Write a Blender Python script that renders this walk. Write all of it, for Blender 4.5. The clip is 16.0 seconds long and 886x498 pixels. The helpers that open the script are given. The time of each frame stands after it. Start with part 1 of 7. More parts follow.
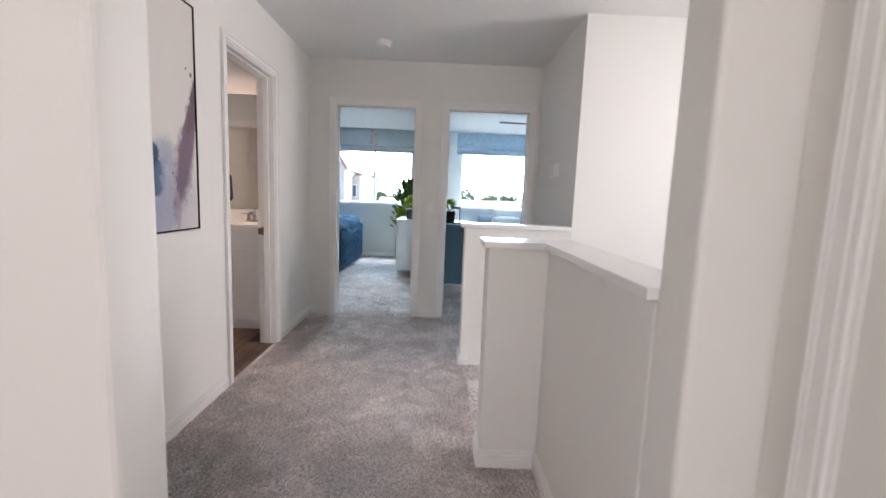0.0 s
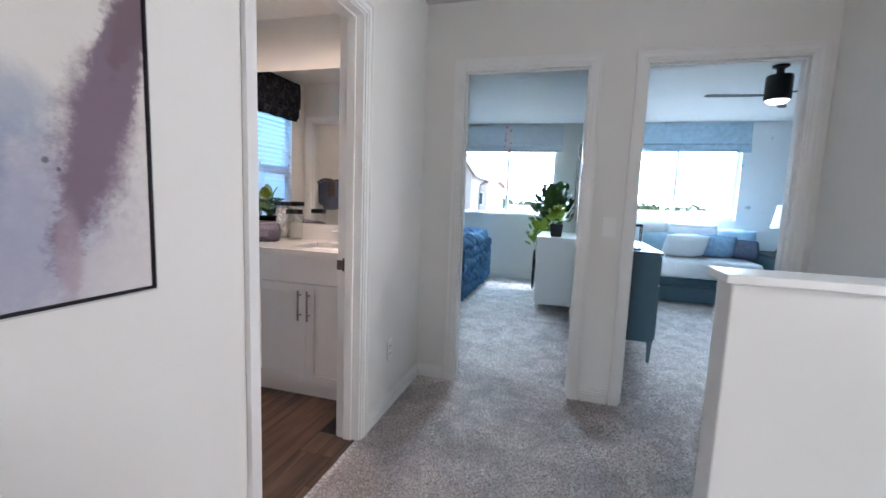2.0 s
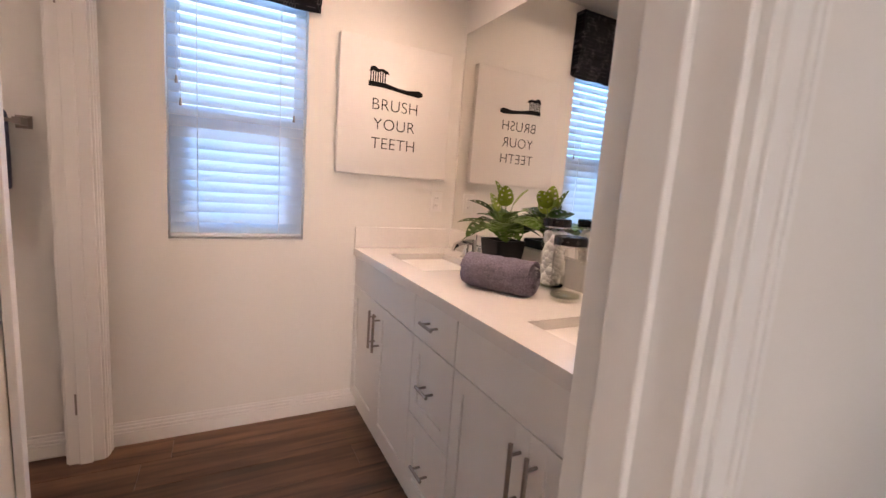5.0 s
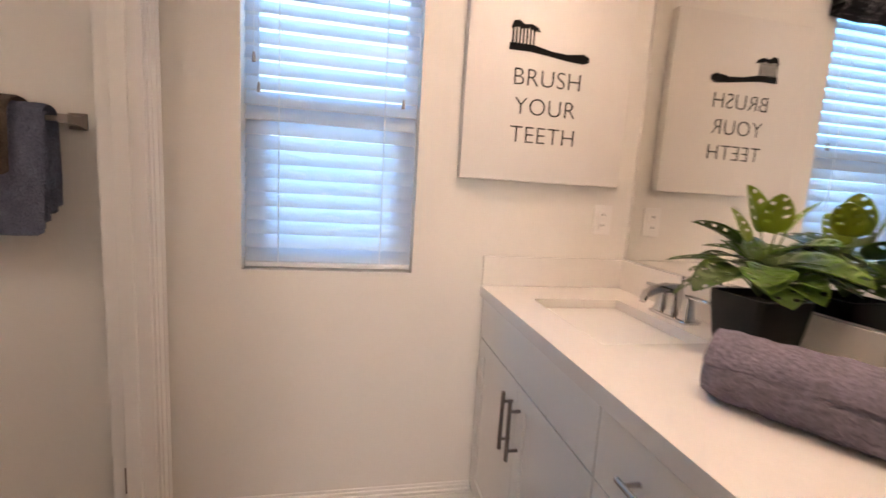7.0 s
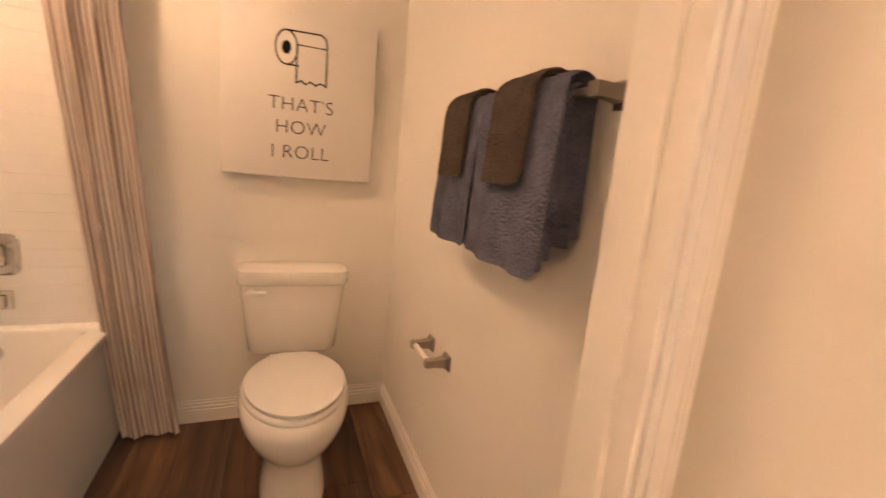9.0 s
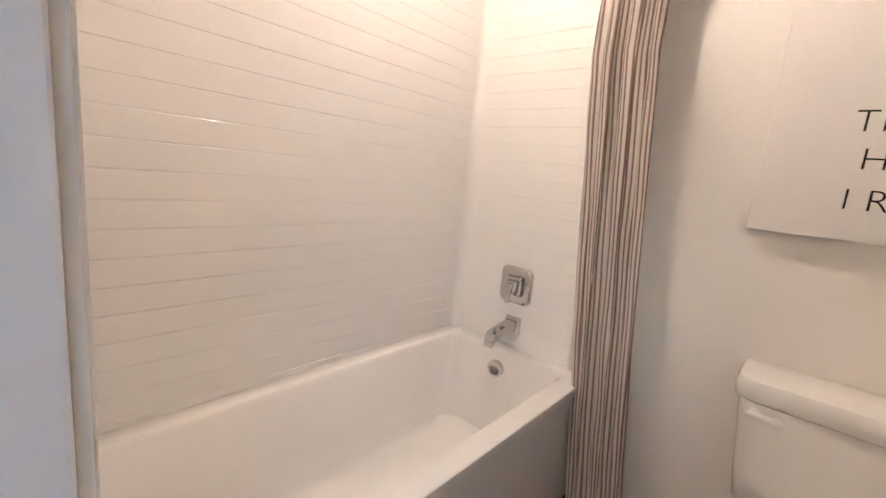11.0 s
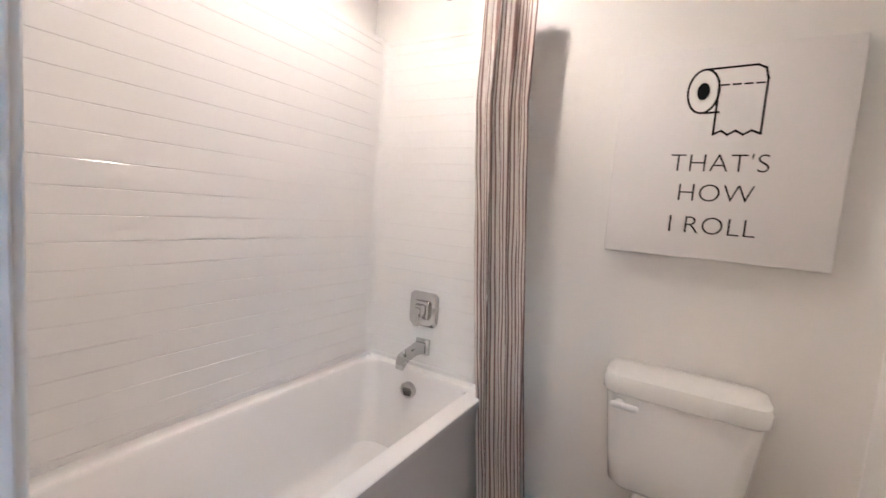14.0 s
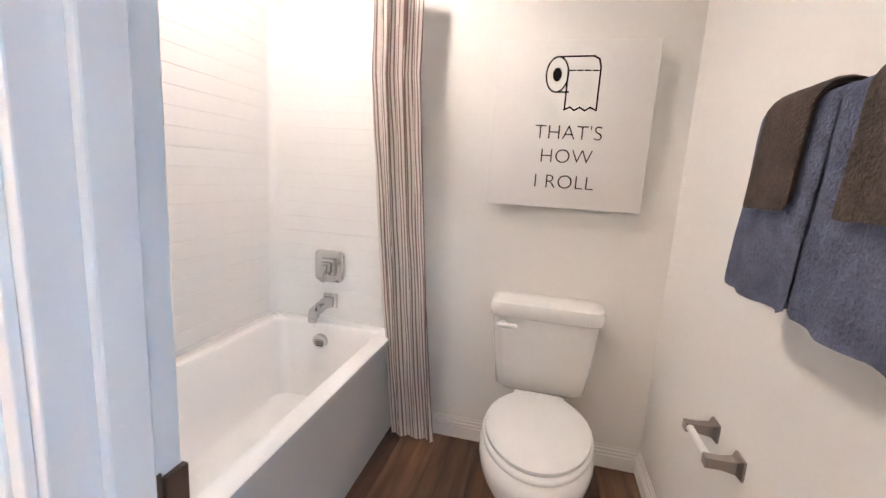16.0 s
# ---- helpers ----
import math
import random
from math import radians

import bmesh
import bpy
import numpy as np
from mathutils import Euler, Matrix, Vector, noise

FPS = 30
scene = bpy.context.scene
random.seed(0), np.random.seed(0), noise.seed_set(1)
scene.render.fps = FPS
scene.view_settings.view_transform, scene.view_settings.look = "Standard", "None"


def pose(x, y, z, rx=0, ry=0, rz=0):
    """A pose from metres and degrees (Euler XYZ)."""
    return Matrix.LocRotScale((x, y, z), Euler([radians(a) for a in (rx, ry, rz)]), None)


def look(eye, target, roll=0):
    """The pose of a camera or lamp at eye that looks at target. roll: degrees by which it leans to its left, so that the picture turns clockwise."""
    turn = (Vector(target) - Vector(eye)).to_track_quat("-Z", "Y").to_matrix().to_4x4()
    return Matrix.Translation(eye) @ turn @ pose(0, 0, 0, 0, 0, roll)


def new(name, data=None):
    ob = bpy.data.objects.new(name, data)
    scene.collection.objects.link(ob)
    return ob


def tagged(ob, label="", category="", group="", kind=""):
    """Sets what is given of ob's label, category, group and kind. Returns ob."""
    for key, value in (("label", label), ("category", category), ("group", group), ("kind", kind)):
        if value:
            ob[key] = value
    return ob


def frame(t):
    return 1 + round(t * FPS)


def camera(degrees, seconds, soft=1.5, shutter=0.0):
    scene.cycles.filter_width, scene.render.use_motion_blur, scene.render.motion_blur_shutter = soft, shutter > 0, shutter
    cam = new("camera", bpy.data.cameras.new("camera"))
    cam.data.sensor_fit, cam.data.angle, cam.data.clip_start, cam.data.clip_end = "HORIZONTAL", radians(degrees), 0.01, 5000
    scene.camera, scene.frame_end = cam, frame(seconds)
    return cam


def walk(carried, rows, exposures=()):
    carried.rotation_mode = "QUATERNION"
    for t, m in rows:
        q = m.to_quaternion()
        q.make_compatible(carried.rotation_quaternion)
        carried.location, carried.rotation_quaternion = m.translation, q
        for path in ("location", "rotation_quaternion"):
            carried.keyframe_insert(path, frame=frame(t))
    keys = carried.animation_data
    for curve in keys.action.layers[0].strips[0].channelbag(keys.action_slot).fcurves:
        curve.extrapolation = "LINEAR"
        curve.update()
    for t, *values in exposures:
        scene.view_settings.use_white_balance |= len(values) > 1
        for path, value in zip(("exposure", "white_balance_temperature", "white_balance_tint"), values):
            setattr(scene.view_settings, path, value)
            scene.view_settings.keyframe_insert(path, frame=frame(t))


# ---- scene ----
cam = camera(92.4, 16.0, shutter=0.25)
PATH = [
    (0, (0.077, -0.162, 1.208), (0.106, 1.823, 0.964), 2.2),
    (0.5, (0.023, 0.204, 1.201), (-0.096, 2.185, 0.959), 2.2),
    (1, (-0.063, 0.553, 1.204), (-0.338, 2.519, 0.966), 2.1),
    (1.5, (-0.187, 0.914, 1.217), (-0.592, 2.859, 0.987), 2.1),
    (2, (-0.25, 1.288, 1.227), (-0.793, 3.199, 0.995), 2.2),
    (2.5, (-0.357, 1.643, 1.222), (-1.035, 3.51, 0.988), 2.4),
    (3, (-0.506, 1.967, 1.217), (-1.399, 3.743, 0.995), 3.1),
    (3.5, (-0.564, 2.272, 1.239), (-1.731, 3.88, 1.014), 3.5),
    (4, (-0.674, 2.519, 1.249), (-2.105, 3.89, 0.98), 3.7),
    (4.2, (-0.732, 2.586, 1.266), (-2.264, 3.841, 0.985), 4.3),
    (6.3, (-1.414, 2.937, 1.217), (-3.268, 3.64, 0.957), 2.5),
    (6.5, (-1.473, 2.926, 1.217), (-3.34, 3.594, 0.955), 2.6),
    (7, (-1.695, 2.965, 1.242), (-3.637, 3.357, 0.968), 3.5),
    (7.5, (-1.984, 2.977, 1.268), (-3.957, 2.848, 0.965), 4.3),
    (8, (-2.27, 2.888, 1.233), (-4.105, 2.129, 0.993), 5.7),
    (8.5, (-2.512, 2.833, 1.257), (-3.894, 1.437, 0.881), 5.7),
    (9, (-2.65, 2.721, 1.229), (-3.384, 0.897, 0.862), 5.4),
    (9.5, (-2.698, 2.554, 1.235), (-2.666, 0.587, 0.876), 5.4),
    (10, (-2.664, 2.37, 1.206), (-1.914, 0.558, 0.813), 5.7),
    (10.2, (-2.592, 2.294, 1.189), (-1.667, 0.572, 0.766), 6.3),
    (12.3, (-2.589, 2.252, 1.325), (-1.126, 0.91, 1.09), 4.5),
    (12.5, (-2.577, 2.258, 1.343), (-1.154, 0.872, 1.109), 4.0),
    (13, (-2.63, 2.208, 1.329), (-1.276, 0.751, 1.118), 4.2),
    (13.5, (-2.721, 2.201, 1.253), (-1.442, 0.671, 1.107), 5.5),
    (14, (-2.708, 2.325, 1.232), (-1.698, 0.61, 1.043), 4.5),
    (14.5, (-2.689, 2.454, 1.234), (-1.913, 0.634, 0.941), 3.3),
    (15, (-2.68, 2.548, 1.212), (-2.06, 0.681, 0.854), 3.1),
    (15.5, (-2.691, 2.57, 1.203), (-2.177, 0.668, 0.858), 3.5),
    (16, (-2.682, 2.568, 1.238), (-2.234, 0.648, 0.899), 3.5),
]
EXPOSURES = [
    (0.0, 0.35, 6300, 16), (1.0, 0.45, 5900, 13), (1.5, 0.4, 5850, 12), (2.5, 0.36, 5900, 14), (3.0, 0.36, 6200, 20), (3.3, 0.34, 6500, 22), (4.0, 0.2, 7400, 26), (6.5, 0.2, 7000, 19), (7.5, 0.2, 7500, 18),
    (8.0, 0.25, 8000, 20), (8.5, 0.5, 11200, 27), (9.0, 0.8, 12500, 30), (9.5, 0.88, 10000, 22), (10.0, 1.0, 7600, 13), (12.5, 0.85, 6500, 12), (13.5, 0.85, 6400, 12), (14.0, 0.95, 5900, 10), (14.5, 1.07, 5700, 9), (15.2, 1.2, 5750, 9), (16.0, 1.28, 5900, 9),
]
walk(cam, [(t, look(eye, target, roll)) for t, eye, target, roll in PATH], EXPOSURES)


# ---- world, sun and lamps ----
def sky_world():
    w = bpy.data.worlds.new("sky_world")
    w.use_nodes = True
    nt = w.node_tree
    bg = nt.nodes["Background"]
    sky = nt.nodes.new("ShaderNodeTexSky")
    sky.sky_type = "NISHITA"
    sky.sun_disc = False
    sky.sun_elevation = radians(64)
    sky.sun_rotation = radians(10)
    nt.links.new(sky.outputs[0], bg.inputs[0])
    bg.inputs[1].default_value = 0.15
    scene.world = w


sky_world()
sun = new("sun", bpy.data.lights.new("sun", "SUN"))
sun.data.energy, sun.data.angle, sun.data.color = 4.0, radians(0.5), (1.0, 0.95, 0.88)
sun.matrix_world = look((-0.3, 20.0, 41.0), (0, 0, 0))


def area(name, eye, target, w, h, watts, color):
    d = bpy.data.lights.new(name, "AREA")
    d.shape, d.size, d.size_y, d.energy, d.color = "RECTANGLE", w, h, watts, color
    ob = new(name, d)
    ob.matrix_world = look(eye, target)
    return ob


def spot(name, x, y, z, watts, color, size=0.07, cone=172, blend=0.9):
    d = bpy.data.lights.new(name, "SPOT")
    d.energy, d.color, d.shadow_soft_size, d.spot_size, d.spot_blend = watts, color, size, radians(cone), blend
    ob = new(name, d)
    ob.matrix_world = look((x, y, z), (x, y, 0.001))
    return ob


DAY = (0.54, 0.80, 1.0)
DAY_BATH = (0.14, 0.56, 1.0)
WARM = (1.0, 0.73, 0.55)
# Two added lamps, hidden outside above the bedroom windows, top up the sky's light.
area("sky_fill_bedroom", (-1.2, 8.95, 2.95), (-1.2, 7.0, 0.9), 1.7, 1.0, 320, DAY)
area("sky_fill_second_bedroom", (1.27, 8.95, 2.95), (1.27, 7.0, 0.9), 1.7, 1.0, 320, DAY)
area("window_light_bath", (-3.30, 2.87, 1.52), (0.0, 2.87, 1.2), 0.5, 1.1, 5.9, DAY_BATH)
# Added lamp in an assumed window behind the start; it brightens the hall.
area("added_light_loft", (-0.25, -2.72, 1.5), (-0.25, 4.0, 1.2), 1.5, 1.2, 23, (1.0, 0.91, 0.85))
# Added lamp at an assumed stair window, its beam narrowed towards the hall.
area("added_light_stair", (3.37, 1.8, 1.7), (-1.18, 2.3, 1.2), 0.9, 1.2, 21, (1.0, 0.92, 0.87)).data.spread = radians(100)
spot("downlight_bath_a", -2.62, 3.45, 2.43, 35, WARM, cone=162)
spot("downlight_bath_b", -1.85, 3.45, 2.43, 35, WARM, cone=162)
spot("downlight_tub", -1.90, 1.36, 2.43, 36, (1.0, 0.80, 0.67), cone=172, blend=0.6)


# ---- materials ----
def mat(name, color, rough=0.6, metal=0.0, spec=0.5, vary=0.05, scale=6.0, bump=0.0, bump_scale=200.0, fine=0.0, rand=0.0, coat=0.0, relief=0.004):
    """A principled surface: base colour that varies at two scales, fine relief, and a shift from object to object."""
    m = bpy.data.materials.new(name)
    m.use_nodes = True
    nt = m.node_tree
    b = nt.nodes["Principled BSDF"]
    b.inputs["Roughness"].default_value = rough
    b.inputs["Metallic"].default_value = metal
    b.inputs["Specular IOR Level"].default_value = spec
    b.inputs["Coat Weight"].default_value = coat
    tc = nt.nodes.new("ShaderNodeTexCoord")
    n1 = nt.nodes.new("ShaderNodeTexNoise")
    n1.inputs["Scale"].default_value = scale
    n1.inputs["Detail"].default_value = 5
    nt.links.new(tc.outputs["Object"], n1.inputs["Vector"])
    hsv = nt.nodes.new("ShaderNodeHueSaturation")
    hsv.inputs["Color"].default_value = (*color, 1)
    mr = nt.nodes.new("ShaderNodeMapRange")
    mr.inputs[3].default_value, mr.inputs[4].default_value = 1 - vary, 1 + vary
    nt.links.new(n1.outputs["Fac"], mr.inputs[0])
    val = mr.outputs[0]
    if fine:
        n3 = nt.nodes.new("ShaderNodeTexNoise")
        n3.inputs["Scale"].default_value = bump_scale
        n3.inputs["Detail"].default_value = 3
        nt.links.new(tc.outputs["Object"], n3.inputs["Vector"])
        m3 = nt.nodes.new("ShaderNodeMapRange")
        m3.inputs[1].default_value, m3.inputs[2].default_value = 0.3, 0.7
        m3.inputs[3].default_value, m3.inputs[4].default_value = 1 - fine, 1 + fine
        nt.links.new(n3.outputs["Fac"], m3.inputs[0])
        mu = nt.nodes.new("ShaderNodeMath")
        mu.operation = "MULTIPLY"
        nt.links.new(val, mu.inputs[0])
        nt.links.new(m3.outputs[0], mu.inputs[1])
        val = mu.outputs[0]
    if rand:
        oi = nt.nodes.new("ShaderNodeObjectInfo")
        m4 = nt.nodes.new("ShaderNodeMapRange")
        m4.inputs[3].default_value, m4.inputs[4].default_value = 1 - rand, 1 + rand
        nt.links.new(oi.outputs["Random"], m4.inputs[0])
        mu = nt.nodes.new("ShaderNodeMath")
        mu.operation = "MULTIPLY"
        nt.links.new(val, mu.inputs[0])
        nt.links.new(m4.outputs[0], mu.inputs[1])
        val = mu.outputs[0]
    nt.links.new(val, hsv.inputs["Value"])
    nt.links.new(hsv.outputs[0], b.inputs["Base Color"])
    if bump:
        n2 = nt.nodes.new("ShaderNodeTexNoise")
        n2.inputs["Scale"].default_value = bump_scale
        n2.inputs["Detail"].default_value = 4
        nt.links.new(tc.outputs["Object"], n2.inputs["Vector"])
        bp = nt.nodes.new("ShaderNodeBump")
        bp.inputs["Strength"].default_value = bump
        bp.inputs["Distance"].default_value = relief
        nt.links.new(n2.outputs["Fac"], bp.inputs["Height"])
        nt.links.new(bp.outputs[0], b.inputs["Normal"])
    return m


WALL = mat("wall_paint", (0.80, 0.785, 0.75), 0.75, vary=0.012, scale=1.5, bump=0.10, bump_scale=140, spec=0.3)
CEIL = mat("ceiling_paint", (0.82, 0.81, 0.79), 0.85, vary=0.012, scale=2, bump=0.16, bump_scale=90, spec=0.2)
TRIM = mat("trim_paint", (0.84, 0.83, 0.81), 0.38, vary=0.012, scale=4, bump=0.03, bump_scale=60)
CARPET = mat("carpet", (0.62, 0.57, 0.56), 1.0, spec=0.03, vary=0.25, scale=4, bump=1.0, bump_scale=75, fine=0.5, relief=0.012)
NICKEL = mat("brushed_nickel", (0.34, 0.30, 0.275), 0.28, metal=1.0, vary=0.04, bump=0.02, bump_scale=300)
CHROME = mat("chrome", (0.58, 0.575, 0.57), 0.06, metal=1.0, vary=0.01)
CABINET = mat("cabinet_paint", (0.80, 0.79, 0.77), 0.4, vary=0.012, scale=3, bump=0.02, bump_scale=80)
QUARTZ = mat("white_quartz", (0.82, 0.80, 0.77), 0.16, vary=0.03, scale=40, fine=0.02, bump_scale=300)
PORCELAIN = mat("porcelain", (0.84, 0.83, 0.80), 0.10, vary=0.01, coat=0.3)
ACRYLIC = mat("acrylic", (0.84, 0.83, 0.81), 0.16, vary=0.012, scale=3)
BLACK = mat("black_plastic", (0.007, 0.007, 0.008), 0.5, spec=0.25, vary=0.1, bump=0.05, bump_scale=120)


# ---- building helpers ----
def box(bm, lo, hi, bevel=0.0, seg=2):
    lo, hi = [min(a, b) for a, b in zip(lo, hi)], [max(a, b) for a, b in zip(lo, hi)]
    m = Matrix.Translation([(a + b) / 2 for a, b in zip(lo, hi)]) @ Matrix.Diagonal([b - a for a, b in zip(lo, hi)] + [1])
    made = bmesh.ops.create_cube(bm, size=1, matrix=m)["verts"]
    if bevel:
        edges = {e for v in made for e in v.link_edges}
        bmesh.ops.bevel(bm, geom=list(edges), offset=bevel, segments=seg, affect="EDGES", profile=0.5, clamp_overlap=True)
    return bm


def boxes(items, bevel=0.0):
    bm = bmesh.new()
    for lo, hi in items:
        box(bm, lo, hi, bevel)
    return bm


def cyl(bm, a, b, r, r2=None, n=20):
    """A capped cylinder or cone from a to b."""
    a, b = Vector(a), Vector(b)
    d = b - a
    m = Matrix.Translation((a + b) / 2) @ d.to_track_quat("Z", "Y").to_matrix().to_4x4()
    bmesh.ops.create_cone(bm, cap_ends=True, segments=n, radius1=r, radius2=r if r2 is None else r2, depth=d.length, matrix=m)
    return bm


def lathe(bm, profile, centre, n=32, axis=None):
    """A turned shape: (radius, height) pairs round the z axis at centre."""
    rings = []
    for r, z in profile:
        ring = []
        for i in range(n):
            a = 2 * math.pi * i / n
            ring.append(bm.verts.new((centre[0] + r * math.cos(a), centre[1] + r * math.sin(a), centre[2] + z)))
        rings.append(ring)
    for p, q in zip(rings, rings[1:]):
        for i in range(n):
            bm.faces.new((p[i], p[(i + 1) % n], q[(i + 1) % n], q[i]))
    for ring, flip in ((rings[0], True), (rings[-1], False)):
        bm.faces.new(ring[::-1] if flip else ring)
    return bm


def mesh_of(name, bm, material, smooth=None):
    bmesh.ops.recalc_face_normals(bm, faces=bm.faces)
    me = bpy.data.meshes.new(name)
    bm.to_mesh(me)
    bm.free()
    me.materials.append(material)
    if smooth is not None:
        me.shade_smooth()
        me.set_sharp_from_angle(angle=radians(smooth))
    return me


def part(name, bm, material, parent=None, label="", smooth=None):
    ob = new(name, mesh_of(name, bm, material, smooth))
    if parent is not None:
        ob.parent = parent
        ob.matrix_parent_inverse = parent.matrix_basis.inverted()
    if label:
        ob["label"] = label
    return ob


def thing(name, at, label, category, group="", kind=""):
    ob = new(name)
    ob.empty_display_size = 0.05
    ob.matrix_basis = Matrix.Translation(at)
    return tagged(ob, label, category, group, kind)


def structure(name, bm, material, label="", category="", smooth=None):
    return tagged(part(name, bm, material, None, "", smooth), label, category, "", "structure")


def wall(name, axis, faces, span, openings=(), z=(0.0, 2.45), material=None, label="", bevel=0.0):
    """A wall whose faces lie at two values of the axis, with (from, to, bottom, top) openings."""
    us = sorted({*span, *[v for o in openings for v in o[:2]]})
    zs = sorted({*z, *[v for o in openings for v in o[2:]]})
    solid = {(i, k) for i in range(len(us) - 1) for k in range(len(zs) - 1)
             if not any(a <= us[i] and us[i + 1] <= b and z0 <= zs[k] and zs[k + 1] <= z1 for a, b, z0, z1 in openings)}
    bm, made = bmesh.new(), {}

    def vert(i, k, f):
        if (i, k, f) not in made:
            made[i, k, f] = bm.verts.new((faces[f], us[i], zs[k]) if axis == "x" else (us[i], faces[f], zs[k]))
        return made[i, k, f]

    for i, k in solid:
        for f in (0, 1):
            bm.faces.new([vert(i, k, f), vert(i + 1, k, f), vert(i + 1, k + 1, f), vert(i, k + 1, f)])
        for (di, dk), (p, q) in (((-1, 0), ((i, k), (i, k + 1))), ((1, 0), ((i + 1, k), (i + 1, k + 1))), ((0, -1), ((i, k), (i + 1, k))), ((0, 1), ((i, k + 1), (i + 1, k + 1)))):
            if (i + di, k + dk) not in solid:
                bm.faces.new([vert(*p, 0), vert(*q, 0), vert(*q, 1), vert(*p, 1)])
    bmesh.ops.recalc_face_normals(bm, faces=bm.faces)
    if bevel:
        bmesh.ops.bevel(bm, geom=bm.edges[:], offset=bevel, segments=3, affect="EDGES", profile=0.5)
    return structure(name, bm, material or WALL, label, "wall")


# ---- the shell ----
CEILING = 2.45
WEST, NORTH, SOUTH = -3.19, 4.0, 0.71
BACK = 8.2
wall("wall_hall_west", "x", (-1.295, -1.18), (0.595, 4.0), [(2.40, 3.135, 0.0, 2.05)], label="off-white painted hall wall with orange-peel texture")
wall("wall_hall_north", "y", (4.0, 4.115), (-3.305, 2.9), [(-0.93, -0.15, 0.0, 2.05), (0.13, 0.93, 0.0, 2.05)], label="off-white painted wall with two doorways")
wall("wall_bath_west", "x", (WEST - 0.115, WEST), (0.595, 4.0), [(2.585, 3.157, 0.935, 2.20)], label="off-white painted bathroom wall with a window")
wall("wall_bath_south", "y", (0.595, SOUTH), (WEST, -1.295), label="off-white painted wall behind the toilet")
wall("wall_partition", "y", (2.235, 2.35), (WEST, -1.295), [(-3.11, -2.315, 0.0, 2.05)], label="off-white painted partition with a doorway")
wall("wall_loft_west_return", "y", (0.45, 0.58), (-1.295, -0.405), bevel=0.014, label="off-white painted wall end with rounded corners")
wall("wall_loft_east_return", "y", (0.60, 0.73), (0.555, 3.4), bevel=0.012, label="off-white painted wall end with rounded corners")
wall("wall_loft_west", "x", (-1.295, -1.18), (-2.8, 0.45), label="off-white painted wall")
wall("wall_loft_east", "x", (0.72, 0.835), (-2.8, 0.60), label="off-white painted wall")
# Unseen wall; its window opening is assumed and only holds the added lamp.
wall("wall_loft_south", "y", (-2.915, -2.8), (-1.295, 0.835), [(-1.0, 0.5, 0.9, 2.1)], label="off-white painted wall with an assumed, unseen window opening")
wall("wall_hall_east", "x", (1.02, 1.135), (2.925, 4.0), label="off-white painted hall wall")
wall("wall_stair_north", "y", (2.81, 2.925), (1.02, 3.4), z=(-2.75, CEILING), label="off-white painted stairwell wall")
# The east wall is out of view; its window opening is assumed.
wall("wall_stair_east", "x", (3.4, 3.515), (0.595, 2.925), [(1.3, 2.3, 1.0, 2.3)], z=(-2.75, CEILING), label="off-white painted stairwell wall with an assumed, unseen window opening")
wall("wall_bedrooms_between", "x", (-0.08, 0.04), (4.115, BACK), label="pale painted bedroom wall")
wall("wall_bedrooms_north", "y", (BACK, BACK + 0.15), (-4.6, 3.0), [(-1.95, -0.44, 1.03, 2.20), (0.48, 2.05, 1.08, 2.20)], label="pale painted bedroom wall with windows")
wall("wall_bedroom_west", "x", (-4.6, -4.485), (4.115, BACK), label="pale painted bedroom wall")
wall("wall_bedroom_south", "y", (4.0, 4.115), (-4.6, -3.305), label="pale painted bedroom wall")
wall("wall_second_bedroom_east", "x", (2.9, 3.0), (4.0, BACK), label="pale painted bedroom wall")

structure("ceiling_hall", boxes([((-1.295, -2.915, CEILING), (3.515, 4.0, CEILING + 0.1))]), CEIL, "white textured ceiling", "ceiling")
structure("ceiling_bath", boxes([((-3.305, 0.595, CEILING), (-1.295, 4.0, CEILING + 0.1))]), CEIL, "white textured bathroom ceiling", "ceiling")
structure("ceiling_bedroom", boxes([((-4.6, 4.0, CEILING), (3.0, BACK + 0.15, CEILING + 0.1))]), CEIL, "white bedroom ceiling", "ceiling")

structure("floor", boxes([((-1.195, -2.8, -0.12), (0.555, 1.70, 0)), ((-1.195, 1.70, -0.12), (0.31, 2.81, 0)), ((-1.195, 2.81, -0.12), (1.02, 4.0, 0)),
                          ((0.555, -2.8, -0.12), (0.72, 0.60, 0)), ((-4.485, 4.115, -0.12), (2.9, BACK, 0)),
                          ((-0.93, 4.0, -0.12), (-0.15, 4.115, 0)), ((0.13, 4.0, -0.12), (0.93, 4.115, 0))]), CARPET, "greige cut-pile carpet floor", "carpet")
structure("subfloor_bath", boxes([((-3.305, 0.595, -0.12), (-1.195, 4.0, -0.012))]), BLACK, "subfloor under the planks", "floor")
structure("floor_lower", boxes([((0.31, 0.73, -2.85), (3.4, 2.81, -2.75))]), CARPET, "carpeted floor at the foot of the stairs", "carpet")

# half walls round the stairs
structure("half_wall_1", boxes([((0.555, 0.73, -2.75), (0.69, 1.63, 1.0)), ((0.30, 1.63, -2.75), (0.69, 1.78, 1.0))], 0.006), WALL, "off-white half wall beside the stairs", "half wall")
structure("half_wall_2", boxes([((0.27, 2.81, -2.75), (1.02, 2.95, 1.0))], 0.006), WALL, "off-white half wall beside the stairs", "half wall")


